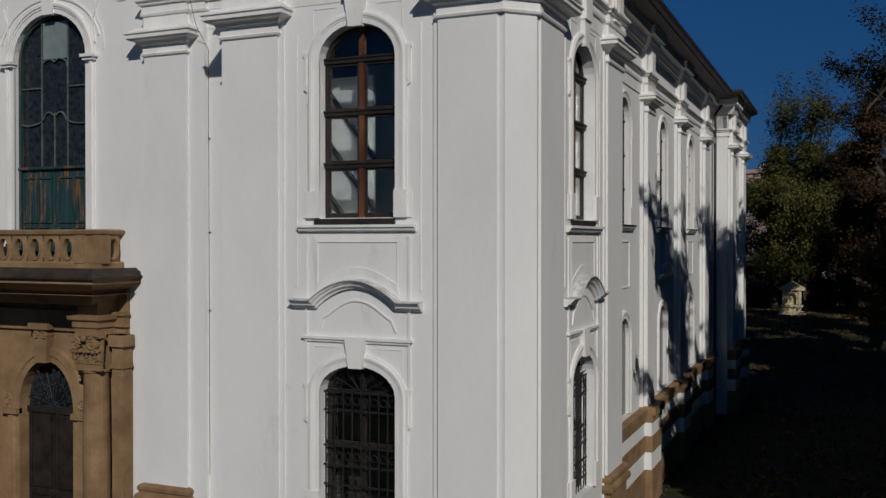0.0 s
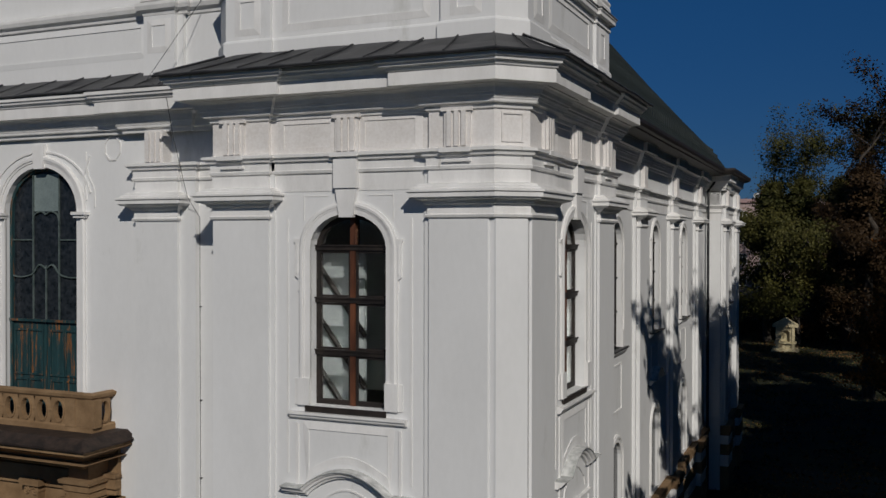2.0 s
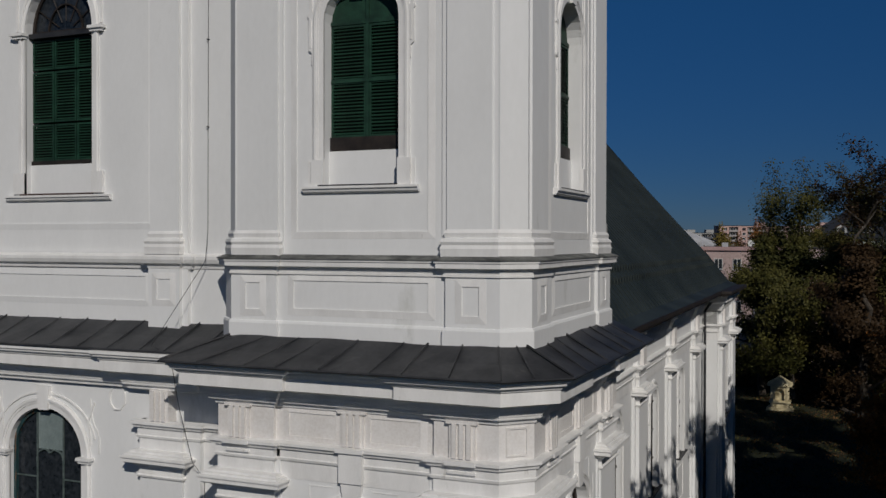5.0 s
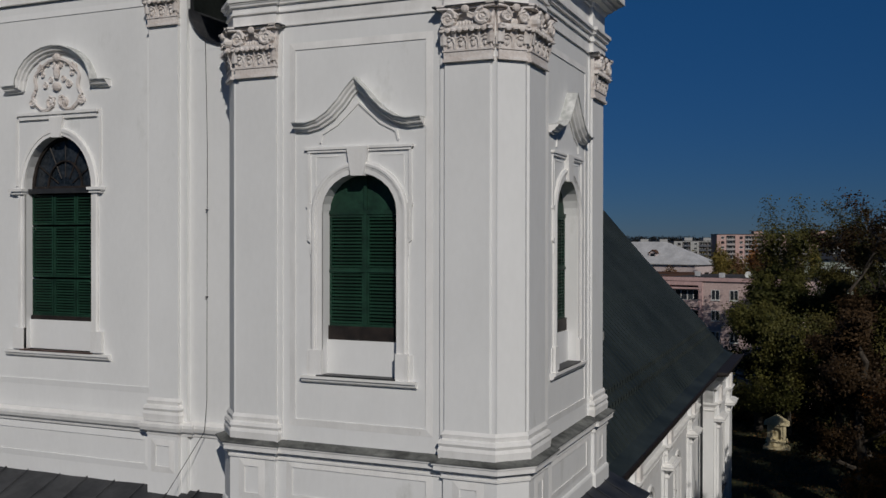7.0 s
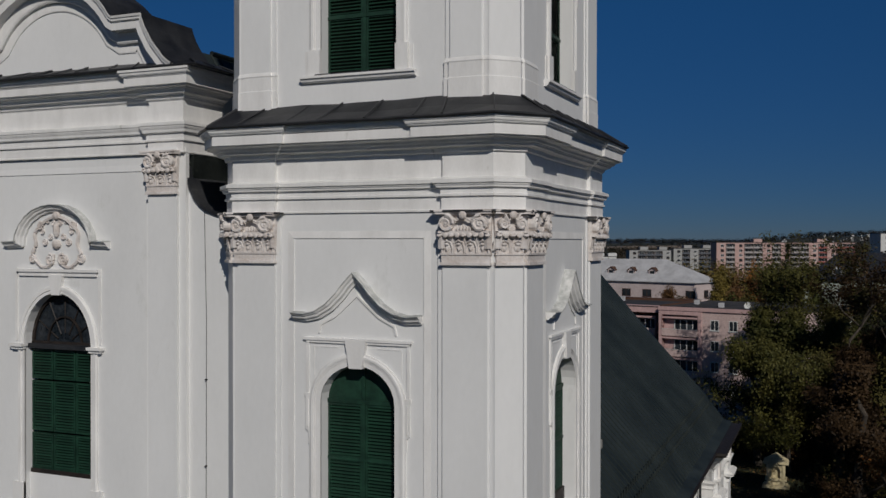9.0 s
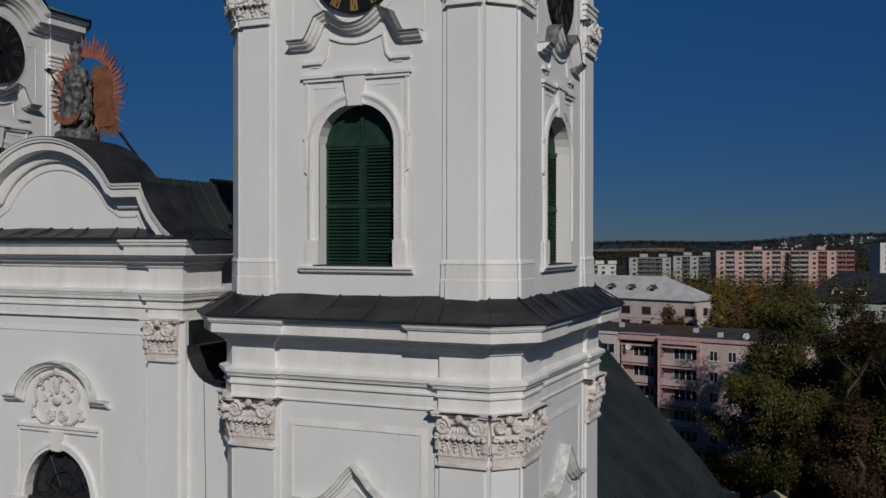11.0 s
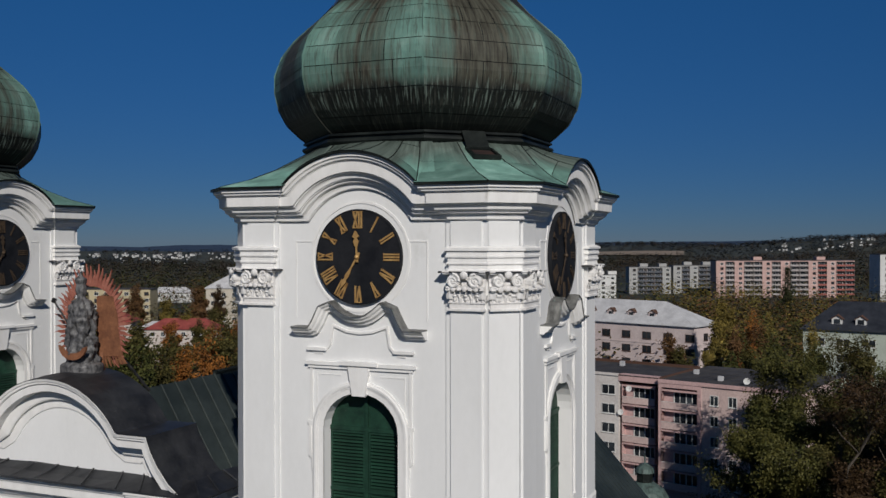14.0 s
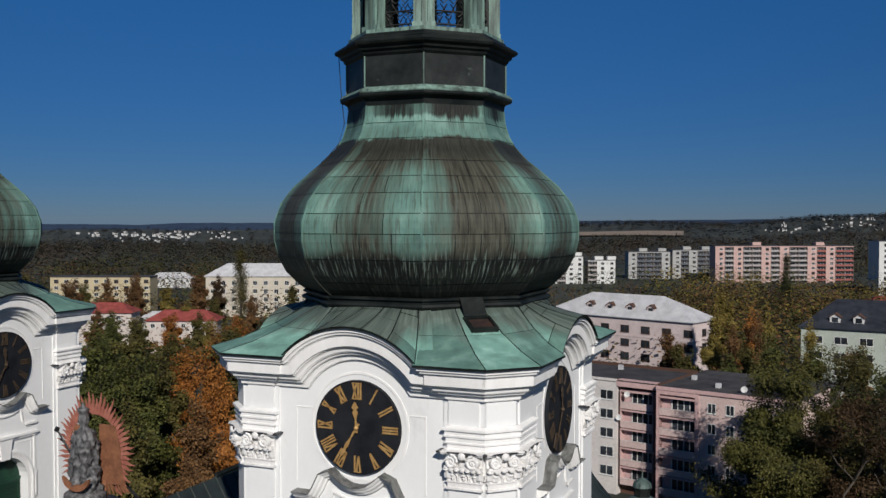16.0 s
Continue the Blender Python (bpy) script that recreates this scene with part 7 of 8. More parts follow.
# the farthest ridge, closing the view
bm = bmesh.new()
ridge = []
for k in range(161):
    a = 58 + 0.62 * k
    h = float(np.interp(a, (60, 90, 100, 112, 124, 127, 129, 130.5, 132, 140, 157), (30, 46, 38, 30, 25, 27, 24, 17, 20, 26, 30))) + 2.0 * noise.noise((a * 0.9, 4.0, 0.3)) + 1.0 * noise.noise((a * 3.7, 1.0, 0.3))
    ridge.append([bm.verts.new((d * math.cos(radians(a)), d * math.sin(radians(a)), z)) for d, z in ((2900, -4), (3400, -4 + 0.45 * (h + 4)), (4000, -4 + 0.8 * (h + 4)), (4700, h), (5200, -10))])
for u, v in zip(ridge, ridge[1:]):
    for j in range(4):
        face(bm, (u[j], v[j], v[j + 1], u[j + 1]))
# the blue of distance haze is put into the ridge's base colour
part("backdrop", bm, material("distant_woods_haze_blue", (0.034, 0.054, 0.096), (0.052, 0.076, 0.124), 0.012, 0.95, bump=0, fine=0.05, spec=0.0), None, "distant wooded ridge on the horizon, coloured haze-blue", smooth=True, kind="structure", category="backdrop")

# ---- trees ----
BARK = material("bark", (0.03, 0.024, 0.018), (0.085, 0.07, 0.055), 3, 0.95, bump=0.6, fine=12, stretch=(1, 1, 0.3))


def leafmat(name, a, b, vary=0.35):
    m = material(name, a, b, 0.35, 0.7, bump=0.0, fine=2.0, vary=vary, tree=True, spec=0.25)
    return m


LEAVES = {
    "green": leafmat("green_leaves", (0.030, 0.040, 0.009), (0.080, 0.080, 0.018)),
    "park": leafmat("yellowing_park_leaves", (0.037, 0.042, 0.010), (0.094, 0.084, 0.018)),
    "olive": leafmat("olive_leaves", (0.038, 0.036, 0.010), (0.092, 0.078, 0.019)),
    "orange": leafmat("orange_leaves", (0.17, 0.058, 0.012), (0.30, 0.12, 0.024)),
    "rust": leafmat("rust_leaves", (0.075, 0.038, 0.016), (0.15, 0.078, 0.028)),
    # hill: leaf colour tinted blue-grey to stand in for distance haze
    "hill": leafmat("far_wood_leaves_haze_tint", (0.024, 0.032, 0.037), (0.040, 0.050, 0.057), 0.08),
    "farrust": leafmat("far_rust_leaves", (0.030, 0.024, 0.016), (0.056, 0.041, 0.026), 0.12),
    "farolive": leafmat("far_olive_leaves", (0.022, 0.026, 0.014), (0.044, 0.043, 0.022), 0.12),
    "yellow": leafmat("yellow_leaves", (0.10, 0.078, 0.018), (0.19, 0.14, 0.03)),
    "brown": leafmat("dark_brown_leaves", (0.026, 0.015, 0.007), (0.060, 0.034, 0.013)),
    "dark": leafmat("dark_leaves", (0.016, 0.022, 0.008), (0.040, 0.042, 0.014)),
}


def leaf_cloud(name, centres, spread, count, size, mat, rng, heart=None, loose=1.0):
    """Many small leaves scattered round the ends of the twigs; heart: the points from which their faces turn away, like a crown's."""
    c = np.repeat(np.asarray(centres), count, 0)
    c = c + rng.normal(0, 1, c.shape) * np.asarray(spread)
    n = len(c)
    out = rng.normal(0, 1, (n, 3)) * loose
    if heart is not None:
        far = c - (np.repeat(np.asarray(heart), count, 0) if np.ndim(heart) > 1 else np.asarray(heart))
        out = far / np.maximum(np.linalg.norm(far, axis=1, keepdims=True), 0.01) + 0.5 * out
    a = np.cross(out, rng.normal(0, 1, (n, 3)))
    a /= np.linalg.norm(a, axis=1, keepdims=True)
    b = np.cross(out, a)
    b /= np.linalg.norm(b, axis=1, keepdims=True)
    s = size * rng.uniform(0.6, 1.4, (n, 1))
    v = np.stack([c - a * s, c + b * s * 0.55, c + a * s, c - b * s * 0.55], 1).reshape(-1, 3)
    me = bpy.data.meshes.new(name)
    me.vertices.add(4 * n)
    me.vertices.foreach_set("co", v.ravel())
    me.loops.add(4 * n)
    me.loops.foreach_set("vertex_index", np.arange(4 * n, dtype=np.int32))
    me.polygons.add(n)
    me.polygons.foreach_set("loop_start", np.arange(0, 4 * n, 4, dtype=np.int32))
    me.update()
    me.validate()
    me.materials.append(mat)
    return me


def grow(rng, height, radius, levels=3, low=0.3, upright=0.5):
    """Trunk and limbs as bars, and the ends of the twigs."""
    bm, tips = bmesh.new(), []

    def limb(p, d, length, r, level):
        pts, rad = [p], [r]
        for i in range(4):
            d = (d + Vector(rng.normal(0, 0.16, 3)) + Vector((0, 0, 0.06))).normalized()
            p = p + d * length / 4
            pts.append(p)
            rad.append(r * (1 - 0.17 * (i + 1)))
        tube(bm, pts, rad, 6 if level < 2 else 4)
        if level >= levels:
            tips.extend(pts[1:])
            return
        if level == levels - 1:
            tips.append(pts[-1])
        for k in range(int(rng.integers(3, 6))):
            q = pts[1 + int(rng.integers(0, 4))]
            side = Vector(rng.normal(0, 1, 3))
            side.z = abs(side.z) * upright
            limb(q, (d * 0.5 + side.normalized() * 0.9).normalized(), length * rng.uniform(0.5, 0.75), r * 0.45, level + 1)

    trunk_top = height * 0.62
    pts = [Vector((rng.normal(0, 0.12) * i, rng.normal(0, 0.12) * i, trunk_top * i / 6)) for i in range(7)]
    r0 = height * 0.016
    tube(bm, [Vector((0, 0, -0.6))] + pts, [r0 * 1.5] + [r0 * (1.25 - 0.15 * i) for i in range(7)], 8)
    k = 9
    for i in range(k):
        t = low + (1 - low) * i / (k - 1)
        a = i * 2.4 + rng.uniform(0, 0.8)
        p = pts[0].lerp(pts[6], t)
        reach = radius * (1.0 - 0.55 * max(0, t - 0.5) / 0.5)
        d = Vector((math.cos(a), math.sin(a), 0.35 + 0.9 * t * t))
        limb(p, d.normalized(), reach * 0.62, r0 * 0.5, 1)
    limb(pts[6], Vector((0, 0, 1)), height * 0.25, r0 * 0.4, 1)
    return bm, tips


TREES = {}


def tree(kind, x, y, height, radius, colour, seed, per=26, leaf_size=0.22, low=0.3, label=""):
    """A broad-leaved tree; the same seed and size share their meshes."""
    key = (height, radius, colour, seed)
    if key not in TREES:
        rng = np.random.default_rng(seed)
        bm, tips = grow(rng, height, radius, low=low)
        trunk = mesh_of("trunk", bm, BARK)
        crown = leaf_cloud("crown", [tuple(t) for t in tips], (radius * 0.075, radius * 0.075, radius * 0.06), per, leaf_size, LEAVES[colour], rng, (0, 0, height * 0.5))
        TREES[key] = trunk, crown
    trunk, crown = TREES[key]
    t = empty("tree", x, y, ground_z(x, y), (seed * 77) % 360, label=label or f"broad-leaved tree with {colour} autumn leaves", category="tree", group="park trees")
    part("trunk", trunk, None, t)
    part("crown", crown, None, t)
    return t


# park trees beside the nave; the nearest throw their shade on the wall and lawn
for x, y in ((-11.0, 128.5), (-7.4, 127)):
    tree("a", x, y, 27, 8.6, "park", 31, 54, 0.15, low=0.16, label="broad park tree with yellowing green leaves beyond the shrine")
tree("k", -1.6, 126, 28, 7.5, "olive", 5, 64, 0.15, low=0.15)
tree("l", 1.6, 117, 25, 7.0, "brown", 9, 60, 0.15, low=0.12, label="park tree with dark rust-brown leaves")
tree("b", 0.6, 89, 28, 6.0, "brown", 5, 50, 0.14, low=0.2, label="tall park tree with dark rust-brown leaves")
tree("c", 7.0, 113, 22, 6.5, "dark", 8, 46, 0.16, low=0.1, label="dense dark park tree")
tree("d", 2.4, 96, 26, 7.0, "olive", 9, 46, 0.15, low=0.12)
tree("f", -4.5, 138, 22, 6.5, "dark", 12, 46, 0.16, low=0.08, label="dense dark tree behind the stone shrine")
tree("h", 3.0, 146, 22, 6.5, "dark", 12, 46, 0.16, low=0.08, label="dense dark tree at the lawn's end")
tree("i", 2.0, 72, 15, 4.2, "orange", 14, 30, 0.12, low=0.2, label="slender tree with sparse orange leaves")


def shrub(x, y, height, radius, colour, seed):
    """A rounded bush: many stems from one foot and leaves all over."""
    g = np.random.default_rng(seed)
    bm, tips = bmesh.new(), []
    for k in range(16):
        a, f = g.uniform(0, 2 * math.pi), g.uniform(0.2, 1.0)
        q = Vector((radius * f * math.cos(a), radius * f * math.sin(a), height * (1 - 0.45 * f * f) * g.uniform(0.75, 1.05)))
        tube(bm, [Vector((0, 0, -0.2)), q * 0.5 + Vector((0, 0, height * 0.1)), q], [0.06, 0.04, 0.015], 4)
        tips += [tuple(q * v) for v in (0.35, 0.55, 0.75, 0.95)]
    t = empty("shrub", x, y, ground_z(x, y), label=f"dense park shrub with {colour} leaves at the lawn's end", category="shrub", group="park shrubs")
    part("stem", bm, BARK, t)
    part("crown", leaf_cloud("crown", tips, (radius * 0.22, radius * 0.22, height * 0.12), 60, 0.13, LEAVES[colour], g, (0, 0, height * 0.3)), None, t)


for k in range(11):
    shrub(-19.0 + 2.5 * k + 0.6 * math.sin(5.1 * k), 136 - 0.9 * k + 2.0 * math.sin(3.3 * k), 4.6 + 1.3 * math.sin(2.1 * k), 2.5, ("brown", "dark", "rust")[k % 3], 90 + k)
# unseen trees, added to cast shade on the low nave wall
for x, y in ((5.4, 22.6), (6.3, 26), (5.2, 29.4), (6.0, 32.8), (5.6, 36.4), (6.2, 40), (5.8, 44)):
    tree("m", x, y, 18, 3.6, "dark", 23, 50, 0.24, low=0.05, label="unseen smaller tree added to shade the low nave wall")
# unseen rows off to the side, added between church and sun for shade
for k in range(22):
    row, i = (0, k * 0.8) if k < 7 else divmod(k + 1, 8)
    x, y = 8.8 + 11 * row + 0.8 * math.sin(k * 2.3), 21.6 + 10.0 * i - 8.6 * row + 1.5 * math.cos(k * 1.7)
    if (row, i) == (1, 7):
        continue  # a gap that lets the sun reach the shrine
    c, sd = (("dark", 18), ("green", 13), ("olive", 19))[k % 3]
    tree("s", x, y, {"dark": 26, "olive": 27, "green": 28}[c], 6.5, c, sd, 58, 0.28, low=0.06, label=f"unseen shade-casting park tree with {c} leaves by the nave")

# autumn trees behind the church, and among the town's houses
rng = np.random.default_rng(21)
for x, y, h, r, c in ((-255, 262, 20, 8, "rust"), (-283, 266, 19, 8, "olive"), (-236, 272, 18, 7, "rust"), (-90, 123, 24, 7, "olive"), (-98, 120, 22, 7, "olive"), (-106, 112, 24, 8, "green"), (-94, 104, 23, 7, "green"), (-88, 119, 24, 6, "orange"), (-82, 112, 20, 5, "orange"), (-222, 222, 14, 6, "olive"), (-211, 226, 14, 6, "rust"), (-201, 221, 14.5, 6, "green"), (-191, 222, 14, 6, "olive"), (-182, 226, 15, 6, "orange"), (-172, 224, 15, 6, "olive"), (-92, 108, 24, 7, "green"), (-76, 98, 18, 6, "rust"), (-70, 88, 15, 5, "rust"), (-82, 92, 19, 6, "olive"), (-112, 128, 23, 8, "olive"), (-100, 134, 22, 7, "rust"), (-88, 136, 20, 6, "orange"), (-120, 118, 24, 8, "green"), (-78, 124, 16, 5, "orange"), (-66, 104, 14, 5, "olive"), (-104, 98, 22, 7, "green"),
                      (-30.5, 236, 21, 5, "yellow"), (-35, 303, 20, 6, "yellow"), (-21, 222, 22, 5, "orange"), (-18, 226, 21, 5, "yellow"), (-16.9, 215, 22.5, 5, "rust"), (-24, 214, 19, 5, "rust"), (-8, 205, 22.5, 4, "yellow"), (-37, 222, 18, 6, "rust"), (-34, 216, 16, 5, "olive"), (-18, 206, 18, 6, "olive"), (2, 214, 17, 5, "rust"), (-265, 290, 17, 5, "rust"), (-246, 285, 21, 5, "rust"), (-276, 290, 16, 5, "olive"), (-252, 292, 16, 5, "olive"), (-227, 298, 20, 7, "rust"), (-234, 288, 16, 6, "yellow"), (-218, 296, 19, 6, "brown"), (-196, 250, 15, 5, "yellow"), (-189, 256, 17, 5, "olive"), (-180, 262, 16, 5, "rust"), (-160, 215, 16, 5, "yellow"), (-146, 205, 17, 6, "orange"), (-138, 195, 17, 6, "olive"), (-134, 165, 18, 7, "olive"), (-118, 150, 19, 6, "orange"), (-128, 140, 21, 7, "green"), (-15, 196, 20, 6, "green"), (-7, 190, 19, 6, "green"), (1, 186, 20, 6, "olive"), (-22, 188, 17, 6, "green"), (7, 178, 19, 6, "green"), (-1, 170, 18, 6, "green"), (9, 162, 18, 6, "olive"), (5, 152, 19, 6, "green"), (-7, 156, 17, 6, "olive")):
    sd = int(rng.integers(30, 32))
    hh, rr = (24, 7) if h >= 22 else (18, 6)
    t = tree("t", x, y, hh, rr, c, sd, 30, 0.23, low=0.1)
    t.scale = (r / rr, r / rr, h * (1.1 if y < 145 else 1.0) / hh)
    tagged(t, group="autumn trees")


def spire_tree(x, y, height, radius, colour, seed, label, cone=True):
    """A narrow tree: a straight trunk, short rising or drooping boughs, and foliage close round it."""
    g = np.random.default_rng(seed)
    bm, tips = bmesh.new(), []
    tube(bm, [(0, 0, -0.5), (0, 0, height * 0.5), (0, 0, height * 0.97)], [height * 0.016, height * 0.011, 0.04], 7)
    for k in range(110):
        f = g.uniform(0.08, 0.98)
        reach = radius * ((1 - f) ** 0.85 if cone else math.sin(math.pi * min(1, 0.12 + f * 0.9)) ** 0.6) * g.uniform(0.55, 1.1)
        a, z = g.uniform(0, 2 * math.pi), height * f
        d = Vector((math.cos(a), math.sin(a), -0.25 if cone else 1.6)).normalized() * reach
        p = Vector((0, 0, z))
        tube(bm, [p, p + d], [0.06, 0.02], 4)
        tips += [tuple(p + d * v) for v in (0.35, 0.65, 0.95)]
    t = empty("tree", x, y, ground_z(x, y), label=label, category="tree", group="narrow trees")
    part("trunk", bm, BARK, t)
    part("crown", leaf_cloud("crown", tips, (radius * 0.13, radius * 0.13, radius * 0.16), 26, 0.22, LEAVES[colour], g, (0, 0, height * 0.5)), None, t)
    return t


spire_tree(-25.5, 440, 24, 6.0, "dark", 51, "dark green conifer before the pink housing block")
spire_tree(-189, 270, 31, 5.2, "olive", 52, "tall browned poplar among the town houses", False)
spire_tree(-170, 272, 20, 3.4, "olive", 53, "slender browned poplar among the town houses", False)

# leaf litter added to stand in for streaks of sun on the lawn
rng = np.random.default_rng(77)
spots = [(x, y, ground_z(x, y) + 0.10) for x, y in zip(rng.uniform(-14, 8, 2600), rng.uniform(36, 140, 2600))]
for colour in ("rust", "olive"):
    litter = leaf_cloud("fallen_leaves", spots[:1300] if colour == "rust" else spots[1300:], (0.5, 0.5, 0.008), 9, 0.11, LEAVES[colour], rng)
    part("fallen_leaves", litter, None, None, f"{colour} leaf specks for streaks of sun on the park lawn", kind="stuff", category="fallen leaves")


# ---- houses of the town ----
def wallmat(name, c, dark=0.85):
    return material(name, tuple(v * dark for v in c), c, 0.25, 0.85, bump=0.05, fine=4)


CREAM, PINK, ROSE = wallmat("cream_render", (0.52, 0.46, 0.42)), wallmat("pink_render", (0.55, 0.37, 0.355)), wallmat("pale_rose_render", (0.60, 0.50, 0.48))
FLATPALE, FLATROSE = wallmat("pale_flat_render", (0.63, 0.59, 0.56)), wallmat("rose_flat_render", (0.59, 0.445, 0.415))
GREYR, WHITER, YELLOW = wallmat("grey_render", (0.36, 0.36, 0.35)), wallmat("white_render", (0.62, 0.62, 0.60)), wallmat("yellow_render", (0.46, 0.39, 0.25))
SAGE = wallmat("sage_render", (0.40, 0.44, 0.38))
TARROOF = material("tar_roof", (0.03, 0.028, 0.03), (0.07, 0.065, 0.065), 0.4, 0.8, bump=0.1, fine=4)
TINROOF = material("pale_tin_roof", (0.42, 0.42, 0.43), (0.55, 0.55, 0.56), 0.4, 0.6, bump=0.05, fine=4)
SLATEROOF = material("dark_slate_roof", (0.012, 0.015, 0.022), (0.03, 0.034, 0.045), 0.5, 0.6, bump=0.1, fine=6)
REDROOF = material("red_tile_roof", (0.18, 0.035, 0.03), (0.29, 0.065, 0.055), 0.6, 0.8, bump=0.2, fine=5)
FRAMEW = wallmat("white_window_frame", (0.7, 0.7, 0.68))
BROWNW = wallmat("brown_window_frame", (0.09, 0.045, 0.03))
WINS = {}


def house_window(parent, x, y, z, w, h, frame=None, out=0.0):
    """A framed pane set on a wall that faces -y; alike windows share their meshes."""
    frame = frame or FRAMEW
    key = (round(w, 2), round(h, 2), frame.name)
    if key not in WINS:
        bm = bmesh.new()
        mould(bm, [(-w / 2, 0), (w / 2, 0), (w / 2, h), (-w / 2, h)], rect(0, 0.09, -0.06, 0.06), closed=True)
        box(bm, -0.04, 0.04, -0.05, 0.04, 0, h)
        box(bm, -w / 2 - 0.08, w / 2 + 0.08, -0.14, 0.02, -0.08, 0.0)
        WINS[key] = mesh_of("window", bm, frame), mesh_of("pane", boxes((-w / 2, w / 2, -0.02, 0.03, 0, h)), TOWNGLASS)
    fr, pn = WINS[key]
    win = part("window", fr, None, parent, m=Matrix.Translation((x, y, z)))
    part("pane", pn, None, win)
    return win


def loggia(parent, x0, x1, y, z, h, front, dark, plain=0.28):
    """A recessed balcony: back wall with a run of white-framed glazing, ceiling slab, solid parapet with a capping."""
    g = x0 + (x1 - x0) * plain
    bm = boxes((x0, x1, y + 1.0, y + 1.1, z, z + h), (x0, x1, y, y + 1.0, z + h - 0.3, z + h - 0.05), (x0 - 0.1, x0, y, y + 1.1, z, z + h), (x1, x1 + 0.1, y, y + 1.1, z, z + h))
    lg = part("loggia", bm, dark, parent, "recessed balcony")
    rail = part("parapet", boxes((x0, x1, y - 0.06, y + 0.08, z - 0.02, z + 1.0)), front, lg, "balcony parapet")
    part("capping", boxes((x0, x1, y - 0.09, y + 0.11, z + 1.0, z + 1.06)), FLATPALE, lg)
    part("glazing", boxes((g, x1 - 0.15, y + 0.94, y + 1.0, z + 0.2, z + h - 0.45)), TOWNGLASS, lg)
    n = max(3, round((x1 - g) / 1.05))
    for k in range(n + 1):
        a = g + (x1 - 0.21 - g) * k / n
        part("window_post", boxes((a, a + (0.11 if k % 2 else 0.16), y + 0.88, y + 0.95, z + 0.2, z + h - 0.45)), FRAMEW, lg)
    part("window_head", boxes((g, x1 - 0.1, y + 0.88, y + 0.95, z + h - 0.53, z + h - 0.45)), FRAMEW, lg)


# five-storey flats past the park, stepped front with loggias
flats = empty("apartment_building", -20.0, 146.0, 0.0, -14.0, label="pinkish apartment block with loggias and flat tar roof beyond the park", category="apartment building")
H = 3.08
TOP = 18.9
part("wall", boxes((-34, -15.3, 2.3, 16, -1, TOP)), FLATPALE, flats, "pale cream rendered wall")
# dark brown stands in for the shade beside the projecting bay
part("shade_brown_back_wall", boxes((-15.3, -7.4, 3.7, 16, -1, TOP - 0.3)), BROWNW, flats)
part("bay_wall", boxes((-7.4, -6.9, -0.1, 16, -1, TOP), (-1.2, -0.6, -0.1, 16, -1, TOP), (-6.9, -1.2, 1.25, 16, -1, TOP), (-6.9, -1.2, -0.1, 1.3, TOP - 0.85, TOP)), PINK, flats, "pink rendered wall of the projecting bay")
part("end_wall", boxes((-0.6, 14.0, 0.05, 16, -1, TOP + 0.05)), FLATROSE, flats, "pale rose rendered wall")
part("roof", boxes((-34, -7.4, 2.2, 16.2, TOP - 0.05, TOP + 0.15)), TARROOF, flats, "flat dark tar roof")
part("roof", boxes((-7.4, 14.1, 0.1, 20.2, TOP + 0.05, TOP + 0.25)), TARROOF, flats, "flat dark tar roof")
part("roof_parapet", boxes((-34, -15.3, 2.1, 2.3, TOP - 0.1, TOP + 0.3)), FLATPALE, flats)
part("roof_parapet", boxes((-15.3, -7.4, 2.2, 3.8, TOP - 0.85, TOP + 0.2)), PINK, flats, "pink fascia over the loggias")
part("roof_parapet", boxes((-7.45, 14.1, -0.2, 0.0, TOP - 0.2, TOP + 0.35)), PINK, flats)
part("roof_edge", boxes((-34, -7.4, 15.9, 16.3, TOP + 0.1, TOP + 0.6), (-7.7, -7.3, 1.0, 16.3, TOP + 0.1, TOP + 0.5)), BROWNW, flats, "dark red-brown roof-edge capping")
for k in range(5):
    z = 15.9 - H * k
    for s in (-17.1, -21.2, -25.3):
        house_window(flats, s, 2.3, z - 0.2, 2.4, 1.6)
    loggia(flats, -14.7, -9.2, 2.4, z - 1.35, H - 0.15, FLATROSE, PINK)
    loggia(flats, -6.9, -1.2, -0.1, z - 1.05, H - 0.15, FLATROSE, PINK)
    for s, w in ((1.4, 1.3), (4.2, 1.3), (7.9, 2.4), (11.6, 1.3)):
        house_window(flats, s, 0.05, z + 0.05, w, 1.55)
for s, y, z in ((-13.4, 2.1, 16.9), (5.6, 2.0, 19.7), (-14.9, 2.2, 13.0)):
    dish = bmesh.new()
    lathe(dish, [(0.05, 0), (0.35, 0.06), (0.5, 0.16), (0.48, 0.18), (0.05, 0.04)], 12)
    part("satellite_dish", dish, WHITER, flats, "white satellite dish", pose(s, y, z, 70, 0, 10))
for s, y in ((-5.5, 9.0), (0.4, 4.0), (-20, 12)):
    part("roof_vent", boxes((s, s + 0.7, y, y + 0.7, TOP + 0.15, TOP + 0.95)), TINROOF, flats)
bm = bmesh.new()
for k in range(12):
    box(bm, -7.0 + 1.7 * k, -6.95 + 1.7 * k, 0.2, 20.0, TOP + 0.25, TOP + 0.30)
part("roof_seams", bm, TARROOF, flats, kind="stuff")


